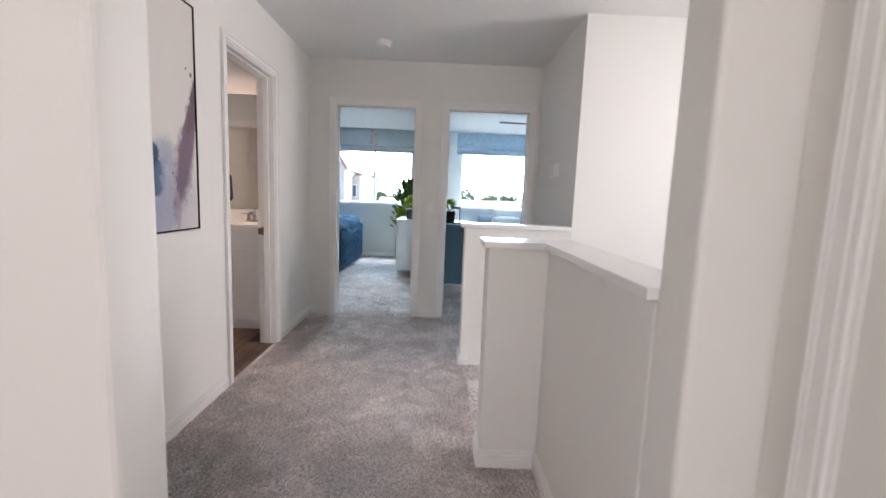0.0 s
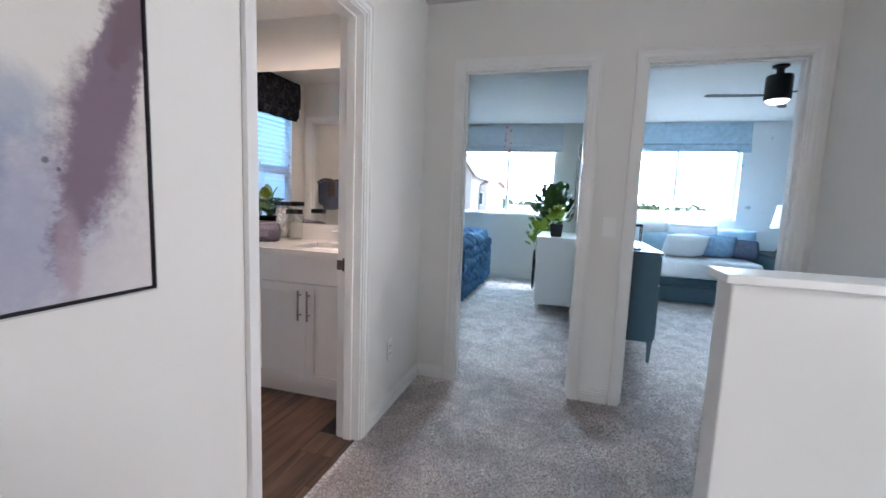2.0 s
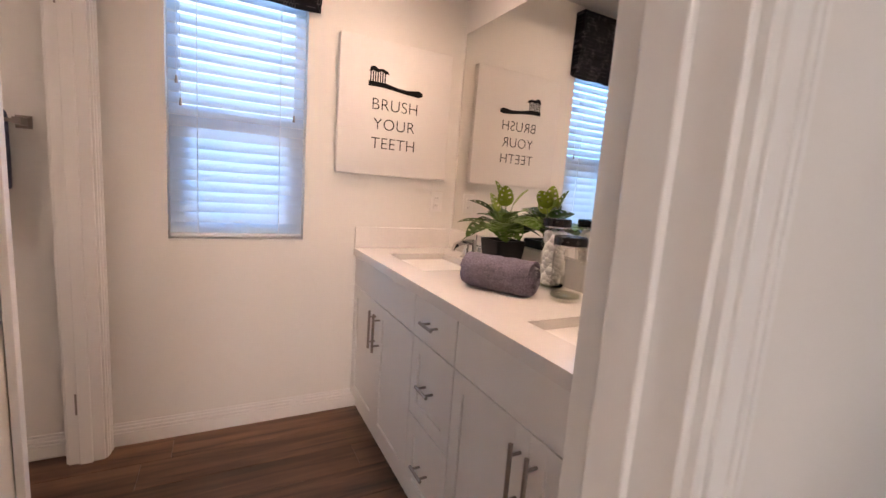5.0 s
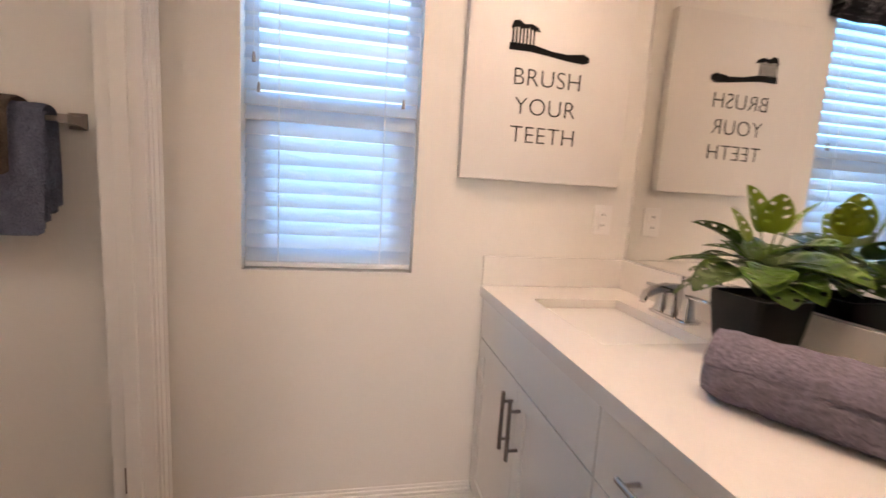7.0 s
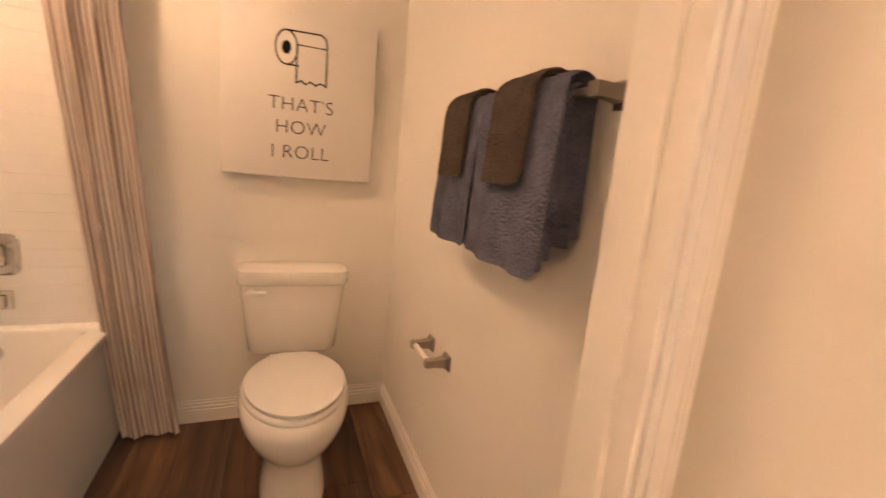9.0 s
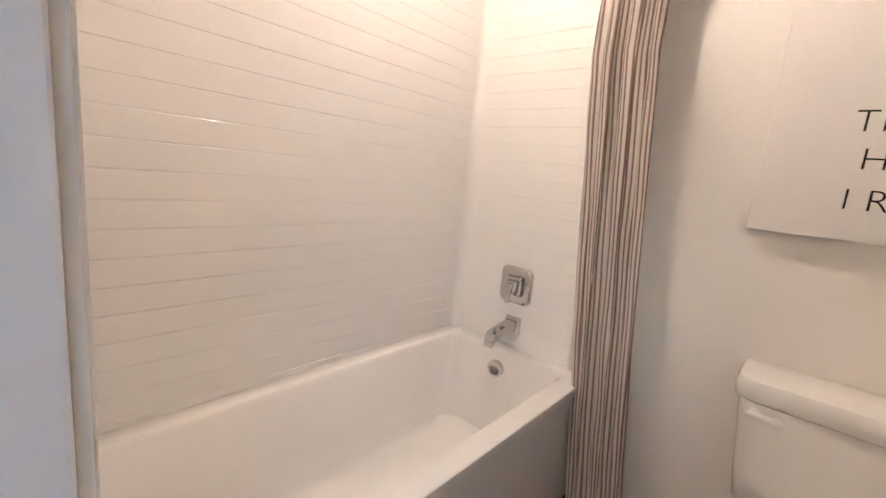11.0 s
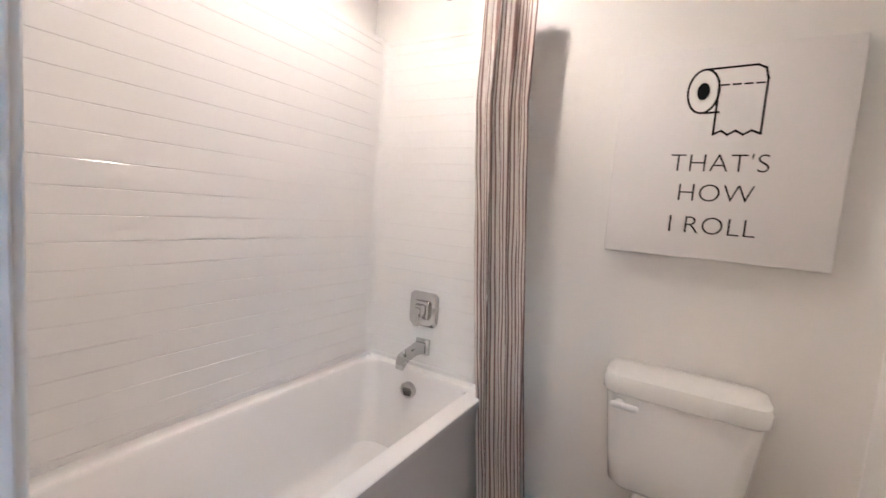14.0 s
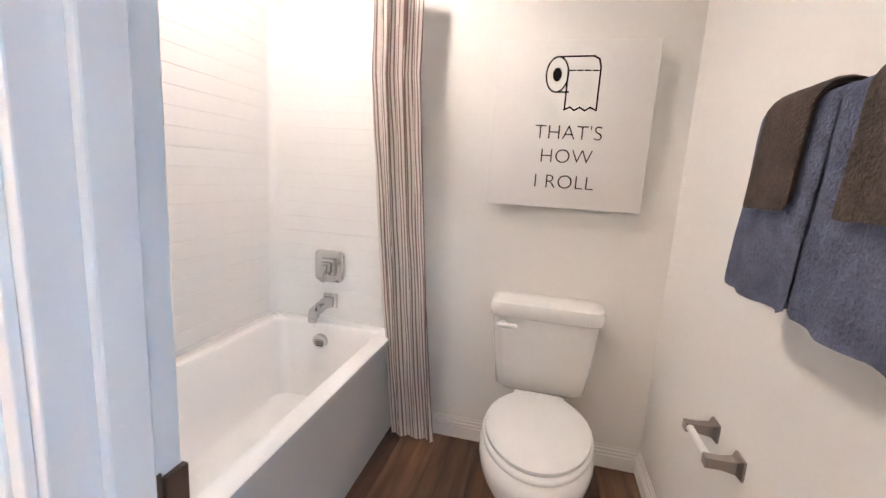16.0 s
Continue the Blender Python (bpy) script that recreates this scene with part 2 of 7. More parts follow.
def prism(bm, pts, z0, z1, bevel=0.004):
    lower = [bm.verts.new((x, y, z0)) for x, y in pts]
    upper = [bm.verts.new((x, y, z1)) for x, y in pts]
    bm.faces.new(lower[::-1])
    bm.faces.new(upper)
    n = len(pts)
    for i in range(n):
        bm.faces.new((lower[i], lower[(i + 1) % n], upper[(i + 1) % n], upper[i]))
    if bevel:
        bmesh.ops.bevel(bm, geom=[e for e in bm.edges], offset=bevel, segments=2, affect="EDGES", profile=0.5)
    return bm


structure("trim_cap_1", prism(bmesh.new(), [(0.535, 0.733), (0.71, 0.733), (0.71, 1.80), (0.275, 1.80), (0.275, 1.605), (0.535, 1.605)], 1.001, 1.03), TRIM, "white painted wooden cap on the half wall", "trim")
structure("trim_cap_2", prism(bmesh.new(), [(0.245, 2.785), (1.017, 2.785), (1.017, 2.975), (0.245, 2.975)], 1.001, 1.03), TRIM, "white painted wooden cap on the half wall", "trim")

# stairs going down to the east
for i in range(10):
    st = thing("stair_step", (0.31 + 0.27 * i, 2.3, -0.18 * (i + 1)), "carpeted stair step going down", "step", "steps of the stairs", "structure")
    part("tread", boxes([((0.31 + 0.27 * i, 1.78, -0.18 * (i + 2)), (0.31 + 0.27 * (i + 1) + 0.02, 2.81, -0.18 * (i + 1)))], 0.012), CARPET, st)


# ---- trim: baseboards and door casings ----
def baseboard(name, runs, h=0.085):
    """Runs are (axis, face, from, to, side): the board stands proud on that side of the face."""
    bm = bmesh.new()
    for axis, f, a, b, side in runs:
        for t, z0, z1 in ((0.015, 0.0, h * 0.58), (0.0105, h * 0.58, h * 0.64), (0.015, h * 0.64, h * 0.74), (0.010, h * 0.74, h * 0.88), (0.005, h * 0.88, h)):
            if axis == "x":
                box(bm, (f, a, z0), (f + side * t, b, z1), 0.0015, 1)
            else:
                box(bm, (a, f, z0), (b, f + side * t, z1), 0.0015, 1)
    return structure(name, bm, TRIM, "white painted baseboard with a stepped profile", "baseboard")


baseboard("baseboard_hall", [("x", -1.18, 0.58, 2.335, 1), ("x", -1.18, 3.20, 4.0, 1), ("y", 4.0, -1.167, -0.995, -1), ("y", 4.0, -0.085, 0.065, -1),
                             ("y", 0.58, -1.167, -0.405, 1), ("x", -0.405, 0.45, 0.58, 1), ("x", 0.555, 0.60, 1.63, -1), ("y", 1.63, 0.287, 0.542, -1), ("x", 0.30, 1.63, 1.78, -1),
                             ("x", 0.27, 2.797, 2.95, -1), ("y", 2.81, 0.27, 0.33, -1), ("y", 2.95, 0.27, 1.02, 1), ("x", 1.02, 2.963, 4.0, -1), ("y", 0.60, 0.555, 0.72, -1), ("x", 0.72, -2.8, 0.587, -1), ("x", -1.18, -2.8, 0.45, 1)])
baseboard("baseboard_bath", [("x", WEST, 2.367, 3.47, 1), ("x", WEST, SOUTH, 2.22, 1), ("y", SOUTH, WEST + 0.013, -2.07, 1), ("y", 2.235, -2.248, -2.07, -1)], 0.105)
baseboard("baseboard_bedroom", [("x", -0.08, 4.13, BACK, -1), ("y", BACK, -4.485, -0.093, -1), ("x", 0.04, 4.13, BACK, 1), ("y", BACK, 0.053, 2.9, -1)])


def casing(name, axis, faces, a, b, top, sides=(True, True), width=0.062, low=True, high=True, label="white painted door frame without a door"):
    """Jamb, stop and stepped casing round a doorway; the door itself has been taken out."""
    mid = sum(faces) / 2
    centre = (mid, (a + b) / 2, 0) if axis == "x" else ((a + b) / 2, mid, 0)
    th = thing(name, centre, label, "door frame", "", "structure")

    def put(bm, across, along, z, bev=0.002):
        if axis == "x":
            box(bm, (across[0], along[0], z[0]), (across[1], along[1], z[1]), bev)
        else:
            box(bm, (along[0], across[0], z[0]), (along[1], across[1], z[1]), bev)

    j = 0.016
    f0, f1 = faces[0] - 0.003, faces[1] + 0.003
    for along, z in (((a - 0.001, a + j), (0, top)), ((b - j, b + 0.001), (0, top)), ((a + j, b - j), (top - j, top + 0.001))):
        bm = bmesh.new()
        put(bm, (f0, f1), along, z)
        part("jamb", bm, TRIM, th)
    for along, z in (((a + j, a + j + 0.011), (0, top - j)), ((b - j - 0.011, b - j), (0, top - j)), ((a + j + 0.011, b - j - 0.011), (top - j - 0.011, top - j))):
        bm = bmesh.new()
        put(bm, (mid - 0.022, mid + 0.022), along, z, 0.003)
        part("door_stop", bm, TRIM, th)
    for face, out, use in ((f0, -1, sides[0]), (f1, 1, sides[1])):
        if not use:
            continue
        for which in ("low", "high", "head"):
            if (which == "low" and not low) or (which == "high" and not high):
                continue
            bm = bmesh.new()
            for u0, u1, t in ((0.006, 0.020, 0.009), (0.020, 0.046, 0.013), (0.046, 0.054, 0.016), (0.054, width, 0.018)):
                if which == "low":
                    put(bm, (face, face + out * t), (a + 0.012 - u1, a + 0.012 - u0), (0, top - 0.012 + u1), 0.0015)
                elif which == "high":
                    put(bm, (face, face + out * t), (b - 0.012 + u0, b - 0.012 + u1), (0, top - 0.012 + u1), 0.0015)
                else:
                    put(bm, (face, face + out * t), (a + 0.012 - u0 if low else a, b - 0.012 + u0 if high else b), (top - 0.012 + u0, top - 0.012 + u1), 0.0015)
            part("casing", bm, TRIM, th)
    return th


frame_bath = casing("door_frame_1", "x", (-1.295, -1.18), 2.40, 3.135, 2.05)
frame_bed = casing("door_frame_2", "y", (4.0, 4.115), -0.93, -0.15, 2.05)
frame_bed_b = casing("door_frame_3", "y", (4.0, 4.115), 0.13, 0.93, 2.05)
frame_toilet = casing("door_frame_4", "y", (2.235, 2.35), -3.11, -2.315, 2.05)


# ---- more materials ----
def graph(name, rough=0.7, spec=0.3):
    m = bpy.data.materials.new(name)
    m.use_nodes = True
    nt = m.node_tree
    b = nt.nodes["Principled BSDF"]
    b.inputs["Roughness"].default_value = rough
    b.inputs["Specular IOR Level"].default_value = spec
    return m, nt, b


def mix_color(nt, fac, a, b):
    n = nt.nodes.new("ShaderNodeMix")
    n.data_type = "RGBA"
    for sock, v in ((n.inputs[0], fac), (n.inputs[6], a), (n.inputs[7], b)):
        if isinstance(v, (tuple, list)):
            sock.default_value = (*v, 1)
        elif isinstance(v, (int, float)):
            sock.default_value = v
        else:
            nt.links.new(v, sock)
    return n.outputs[2]


def painting(name, ground, blobs, normal="x", rough=0.7):
    """A painted canvas: soft or hard blots (centre along, centre up, radii, turn, colour, edge width, raggedness, strength)."""
    m, nt, b = graph(name, rough)
    tc = nt.nodes.new("ShaderNodeTexCoord")
    nz = nt.nodes.new("ShaderNodeTexNoise")
    nz.inputs["Scale"].default_value, nz.inputs["Detail"].default_value, nz.inputs["Roughness"].default_value = 14, 12, 0.82
    nt.links.new(tc.outputs["Object"], nz.inputs["Vector"])
    col = mix_color(nt, nz.outputs["Fac"], tuple(c * 0.93 for c in ground), ground)
    for u, v, ru, rv, turn, color, edge, ragged, strength in blobs:
        ragged *= 2.2
        sub = nt.nodes.new("ShaderNodeVectorMath")
        sub.operation = "SUBTRACT"
        sub.inputs[1].default_value = (0, u, v) if normal == "x" else (u, 0, v)
        nt.links.new(tc.outputs["Object"], sub.inputs[0])
        rot = nt.nodes.new("ShaderNodeVectorRotate")
        rot.rotation_type = "X_AXIS" if normal == "x" else "Y_AXIS"
        rot.inputs["Angle"].default_value = radians(turn)
        nt.links.new(sub.outputs[0], rot.inputs["Vector"])
        sc = nt.nodes.new("ShaderNodeVectorMath")
        sc.operation = "MULTIPLY"
        sc.inputs[1].default_value = (0, 1 / ru, 1 / rv) if normal == "x" else (1 / ru, 0, 1 / rv)
        nt.links.new(rot.outputs[0], sc.inputs[0])
        ln = nt.nodes.new("ShaderNodeVectorMath")
        ln.operation = "LENGTH"
        nt.links.new(sc.outputs[0], ln.inputs[0])
        ad = nt.nodes.new("ShaderNodeMath")
        ad.operation = "MULTIPLY_ADD"
        nt.links.new(nz.outputs["Fac"], ad.inputs[0])
        ad.inputs[1].default_value = ragged
        nt.links.new(ln.outputs["Value"], ad.inputs[2])
        mr = nt.nodes.new("ShaderNodeMapRange")
        mr.interpolation_type = "SMOOTHSTEP"
        mr.inputs[1].default_value, mr.inputs[2].default_value = 1 + ragged / 2 - edge, 1 + ragged / 2 + edge
        mr.inputs[3].default_value, mr.inputs[4].default_value = strength, 0
        nt.links.new(ad.outputs[0], mr.inputs[0])
        col = mix_color(nt, mr.outputs[0], col, color)
    nt.links.new(col, b.inputs["Base Color"])
    wv = nt.nodes.new("ShaderNodeTexNoise")
    wv.inputs["Scale"].default_value = 500
    nt.links.new(tc.outputs["Object"], wv.inputs["Vector"])
    bp = nt.nodes.new("ShaderNodeBump")
    bp.inputs["Strength"].default_value, bp.inputs["Distance"].default_value = 0.15, 0.002
    nt.links.new(wv.outputs["Fac"], bp.inputs["Height"])
    nt.links.new(bp.outputs[0], b.inputs["Normal"])
    return m


def wood(name, dark, light, along="y", rough=0.45):
    m, nt, b = graph(name, rough, 0.4)
    tc = nt.nodes.new("ShaderNodeTexCoord")
    oi = nt.nodes.new("ShaderNodeObjectInfo")
    off = nt.nodes.new("ShaderNodeVectorMath")
    off.operation = "MULTIPLY_ADD"
    nt.links.new(oi.outputs["Random"], off.inputs[0])
    off.inputs[1].default_value = (17, 31, 7)
    nt.links.new(tc.outputs["Object"], off.inputs[2])
    mp = nt.nodes.new("ShaderNodeVectorMath")
    mp.operation = "MULTIPLY"
    mp.inputs[1].default_value = (22, 1.6, 22) if along == "y" else (1.6, 22, 22)
    nt.links.new(off.outputs[0], mp.inputs[0])
    n = nt.nodes.new("ShaderNodeTexNoise")
    n.inputs["Scale"].default_value, n.inputs["Detail"].default_value, n.inputs["Distortion"].default_value = 1.0, 8, 0.6
    nt.links.new(mp.outputs[0], n.inputs["Vector"])
    big = nt.nodes.new("ShaderNodeTexNoise")
    big.inputs["Scale"].default_value, big.inputs["Detail"].default_value = 3.0, 3
    nt.links.new(off.outputs[0], big.inputs["Vector"])
    mr = nt.nodes.new("ShaderNodeMapRange")
    mr.inputs[1].default_value, mr.inputs[2].default_value = 0.3, 0.7
    nt.links.new(n.outputs["Fac"], mr.inputs[0])
    col = mix_color(nt, mr.outputs[0], dark, light)
    hs = nt.nodes.new("ShaderNodeHueSaturation")
    v = nt.nodes.new("ShaderNodeMath")
    v.operation = "MULTIPLY_ADD"
    nt.links.new(oi.outputs["Random"], v.inputs[0])
    v.inputs[1].default_value, v.inputs[2].default_value = 0.75, 0.25
    v2 = nt.nodes.new("ShaderNodeMath")
    v2.operation = "ADD"
    nt.links.new(v.outputs[0], v2.inputs[0])
    nt.links.new(big.outputs["Fac"], v2.inputs[1])
    nt.links.new(v2.outputs[0], hs.inputs["Value"])
    nt.links.new(col, hs.inputs["Color"])
    nt.links.new(hs.outputs[0], b.inputs["Base Color"])
    bp = nt.nodes.new("ShaderNodeBump")
    bp.inputs["Strength"].default_value, bp.inputs["Distance"].default_value = 0.12, 0.002
    nt.links.new(n.outputs["Fac"], bp.inputs["Height"])
    nt.links.new(bp.outputs[0], b.inputs["Normal"])
    return m


def stripes(name, base, line, period, width, rough=0.9):
    """Woven ticking: lines across the cloth's own u coordinate, in metres."""
    m, nt, b = graph(name, rough, 0.1)
    uv = nt.nodes.new("ShaderNodeUVMap")
    sp = nt.nodes.new("ShaderNodeSeparateXYZ")
    nt.links.new(uv.outputs[0], sp.inputs[0])
    md = nt.nodes.new("ShaderNodeMath")
    md.operation = "PINGPONG"
    md.inputs[1].default_value = period / 2
    nt.links.new(sp.outputs[0], md.inputs[0])
    mr = nt.nodes.new("ShaderNodeMapRange")
    mr.inputs[1].default_value, mr.inputs[2].default_value = width / 2 - 0.0007, width / 2 + 0.0007
    mr.inputs[3].default_value, mr.inputs[4].default_value = 1, 0
    nt.links.new(md.outputs[0], mr.inputs[0])
    nt.links.new(mix_color(nt, mr.outputs[0], base, line), b.inputs["Base Color"])
    n = nt.nodes.new("ShaderNodeTexNoise")
    n.inputs["Scale"].default_value = 30
    tc = nt.nodes.new("ShaderNodeTexCoord")
    nt.links.new(tc.outputs["Object"], n.inputs["Vector"])
    bp = nt.nodes.new("ShaderNodeBump")
    bp.inputs["Strength"].default_value, bp.inputs["Distance"].default_value = 0.35, 0.004
    nt.links.new(n.outputs["Fac"], bp.inputs["Height"])
    nt.links.new(bp.outputs[0], b.inputs["Normal"])
    return m


def sheer(name, color, through_part, clear_part=0.0):
    """Thin plastic or cloth that lets some light through, scattered or straight."""
    m, nt, b = graph(name, 0.5, 0.3)
    b.inputs["Base Color"].default_value = (*color, 1)
    tr = nt.nodes.new("ShaderNodeBsdfTranslucent")
    tr.inputs[0].default_value = (*color, 1)
    mx = nt.nodes.new("ShaderNodeMixShader")
    mx.inputs[0].default_value = through_part
    nt.links.new(b.outputs[0], mx.inputs[1])
    nt.links.new(tr.outputs[0], mx.inputs[2])
    cl = nt.nodes.new("ShaderNodeBsdfTransparent")
    my = nt.nodes.new("ShaderNodeMixShader")
    my.inputs[0].default_value = clear_part
    nt.links.new(mx.outputs[0], my.inputs[1])
    nt.links.new(cl.outputs[0], my.inputs[2])
    nt.links.new(my.outputs[0], nt.nodes["Material Output"].inputs[0])
    return m


def glow(name, color, strength):
    m = bpy.data.materials.new(name)
    m.use_nodes = True
    nt = m.node_tree
    nt.nodes.remove(nt.nodes["Principled BSDF"])
    e = nt.nodes.new("ShaderNodeEmission")
    e.inputs[0].default_value, e.inputs[1].default_value = (*color, 1), strength
    nt.links.new(e.outputs[0], nt.nodes["Material Output"].inputs[0])
    return m


def clear_glass(name, tint, ior):
    """Thin clear glass: light goes straight through, gloss grows towards the edge."""
    m = bpy.data.materials.new(name)
    m.use_nodes = True
    nt = m.node_tree
    nt.nodes.remove(nt.nodes["Principled BSDF"])
    tr, gl, lw, mu, mx = (nt.nodes.new("ShaderNode" + k) for k in ("BsdfTransparent", "BsdfGlossy", "LayerWeight", "Math", "MixShader"))
    tr.inputs[0].default_value = (*tint, 1)
    gl.inputs["Roughness"].default_value = 0.02
    mu.operation, mu.inputs[1].default_value = "POWER", 4.5
    lw.inputs["Blend"].default_value = ior - 1.0
    nt.links.new(lw.outputs["Facing"], mu.inputs[0])
    nt.links.new(mu.outputs[0], mx.inputs[0])
    nt.links.new(tr.outputs[0], mx.inputs[1])
    nt.links.new(gl.outputs[0], mx.inputs[2])
    nt.links.new(mx.outputs[0], nt.nodes["Material Output"].inputs[0])
    return m


PANE = clear_glass("window_glass", (0.97, 0.99, 1.0), 1.3)
JAR = clear_glass("jar_glass", (0.985, 0.99, 0.985), 1.35)
JAR_FOOT = clear_glass("jar_foot_glass", (0.84, 0.87, 0.80), 1.4)
MIRROR = mat("mirror_silver", (0.90, 0.89, 0.86), 0.0, metal=1.0, vary=0.0)
CANVAS = mat("canvas_white", (0.80, 0.78, 0.76), 0.8, vary=0.015, bump=0.25, bump_scale=600, spec=0.1)
INK = mat("black_print", (0.008, 0.008, 0.008), 0.8, spec=0.15, vary=0.1)
VINYL = mat("window_vinyl", (0.82, 0.83, 0.83), 0.4, vary=0.01)
BLIND = sheer("blind_slat", (0.70, 0.79, 0.88), 0.35, 0.14)
TOWEL = mat("towel_blue_grey", (0.115, 0.128, 0.182), 1.0, spec=0.02, vary=0.45, scale=22, bump=1.0, bump_scale=170, fine=0.16, relief=0.007)
TOWEL_LILAC = mat("towel_grey", (0.205, 0.188, 0.235), 1.0, spec=0.02, vary=0.35, scale=30, bump=1.0, bump_scale=150, fine=0.2, relief=0.008)
TOWEL_BROWN = mat("towel_brown", (0.085, 0.068, 0.060), 1.0, spec=0.02, vary=0.4, scale=24, bump=1.0, bump_scale=170, fine=0.16, relief=0.007)
LEAF = mat("leaf", (0.060, 0.125, 0.012), 0.36, spec=0.3, vary=0.35, scale=25, rand=0.45)
LEAF_LIGHT = mat("leaf_light", (0.19, 0.27, 0.015), 0.42, spec=0.3, vary=0.3, scale=25, rand=0.3)
STEM = mat("stem", (0.10, 0.15, 0.04), 0.6, vary=0.2)
SOIL = mat("soil", (0.02, 0.016, 0.012), 1.0, vary=0.4, bump=1.0, bump_scale=120)
COTTON = mat("cotton", (0.85, 0.85, 0.85), 1.0, vary=0.04, bump=0.6, bump_scale=200, spec=0.05)
LID = mat("black_lid", (0.010, 0.008, 0.008), 0.25, spec=0.3, vary=0.3, scale=60)
PLANK = wood("vinyl_plank", (0.030, 0.016, 0.010), (0.155, 0.084, 0.049))
CURTAIN = stripes("ticking_cloth", (0.86, 0.80, 0.75), (0.34, 0.225, 0.20), 0.0150, 0.0056)
PLAID_PALE = mat("pale_blue_check", (0.24, 0.36, 0.50), 0.95, vary=0.45, scale=20, bump=0.3, bump_scale=200, spec=0.05)
TEAL = mat("blue_green_paint", (0.026, 0.060, 0.080), 0.45, vary=0.06, bump=0.03, bump_scale=60)
WHITE_FURNITURE = mat("white_lacquer", (0.80, 0.80, 0.79), 0.4, vary=0.012)
QUILT = mat("blue_quilt", (0.085, 0.19, 0.31), 0.9, vary=0.25, scale=9, bump=0.8, bump_scale=45, spec=0.1)
LINEN = mat("white_linen", (0.83, 0.84, 0.86), 0.95, vary=0.05, scale=8, bump=0.5, bump_scale=30, spec=0.05)
PLAID = mat("blue_plaid", (0.05, 0.08, 0.15), 0.95, vary=0.5, scale=18, bump=0.3, bump_scale=200, spec=0.05)
BLUE_CLOTH = mat("pale_blue_cloth", (0.30, 0.42, 0.52), 0.95, vary=0.2, scale=9, bump=0.4, bump_scale=60, spec=0.05)
SHADE_CLOTH = mat("roman_shade_cloth", (0.66, 0.70, 0.73), 0.95, vary=0.08, scale=12, bump=0.2, bump_scale=200, spec=0.05)
SHADE_BLUE = mat("blue_shade_cloth", (0.38, 0.50, 0.60), 0.95, vary=0.3, scale=16, bump=0.2, bump_scale=200, spec=0.05)
PEWTER = mat("aged_silver_wood", (0.32, 0.27, 0.23), 0.5, vary=0.25, scale=20, bump=0.2, bump_scale=80)


def valance_cloth():
    """Black cloth with a woven grey key pattern and dashes."""
    m, nt, b = graph("black_patterned_cloth", 0.9, 0.1)
    tc = nt.nodes.new("ShaderNodeTexCoord")
    sp = nt.nodes.new("ShaderNodeSeparateXYZ")
    cb = nt.nodes.new("ShaderNodeCombineXYZ")
    nt.links.new(tc.outputs["Object"], sp.inputs[0])
    nt.links.new(sp.outputs[1], cb.inputs[0])
    nt.links.new(sp.outputs[2], cb.inputs[1])
    ck = nt.nodes.new("ShaderNodeTexChecker")
    ck.inputs["Scale"].default_value = 11
    nt.links.new(cb.outputs[0], ck.inputs["Vector"])

    def lines(width, row, gap, color):
        br = nt.nodes.new("ShaderNodeTexBrick")
        br.inputs["Scale"].default_value = 1.0
        br.inputs["Brick Width"].default_value, br.inputs["Row Height"].default_value, br.inputs["Mortar Size"].default_value = width, row, gap
        br.inputs["Color1"].default_value = (0.010, 0.010, 0.014, 1)
        br.inputs["Color2"].default_value = (0.016, 0.016, 0.021, 1)
        br.inputs["Mortar"].default_value = (*color, 1)
        nt.links.new(cb.outputs[0], br.inputs["Vector"])
        return br.outputs["Color"]

    nz = nt.nodes.new("ShaderNodeTexNoise")
    nz.inputs["Scale"].default_value = 26
    nt.links.new(tc.outputs["Object"], nz.inputs["Vector"])
    worn = nt.nodes.new("ShaderNodeMapRange")
    worn.inputs[1].default_value, worn.inputs[2].default_value = 0.42, 0.6
    nt.links.new(nz.outputs["Fac"], worn.inputs[0])
    col = mix_color(nt, ck.outputs["Fac"], lines(9.0, 0.022, 0.0022, (0.05, 0.05, 0.058)), lines(0.012, 0.020, 0.0018, (0.10, 0.10, 0.11)))
    nt.links.new(mix_color(nt, worn.outputs[0], (0.012, 0.012, 0.016), col), b.inputs["Base Color"])
    return m


VALANCE = valance_cloth()


def wallpaper():
    m, nt, b = graph("bird_wallpaper", 0.8, 0.2)
    tc = nt.nodes.new("ShaderNodeTexCoord")
    v = nt.nodes.new("ShaderNodeTexVoronoi")
    v.inputs["Scale"].default_value = 3.2
    nt.links.new(tc.outputs["Object"], v.inputs["Vector"])
    n = nt.nodes.new("ShaderNodeTexNoise")
    n.inputs["Scale"].default_value, n.inputs["Detail"].default_value = 20, 4
    nt.links.new(tc.outputs["Object"], n.inputs["Vector"])
    ad = nt.nodes.new("ShaderNodeMath")
    ad.operation = "MULTIPLY_ADD"
    nt.links.new(n.outputs["Fac"], ad.inputs[0])
    ad.inputs[1].default_value = 0.5
    nt.links.new(v.outputs["Distance"], ad.inputs[2])
    mr = nt.nodes.new("ShaderNodeMapRange")
    mr.inputs[1].default_value, mr.inputs[2].default_value = 0.33, 0.40
    mr.inputs[3].default_value, mr.inputs[4].default_value = 0.85, 0.0
    nt.links.new(ad.outputs[0], mr.inputs[0])
    nt.links.new(mix_color(nt, mr.outputs[0], (0.72, 0.75, 0.77), (0.35, 0.42, 0.50)), b.inputs["Base Color"])
    return m


WALLPAPER = wallpaper()


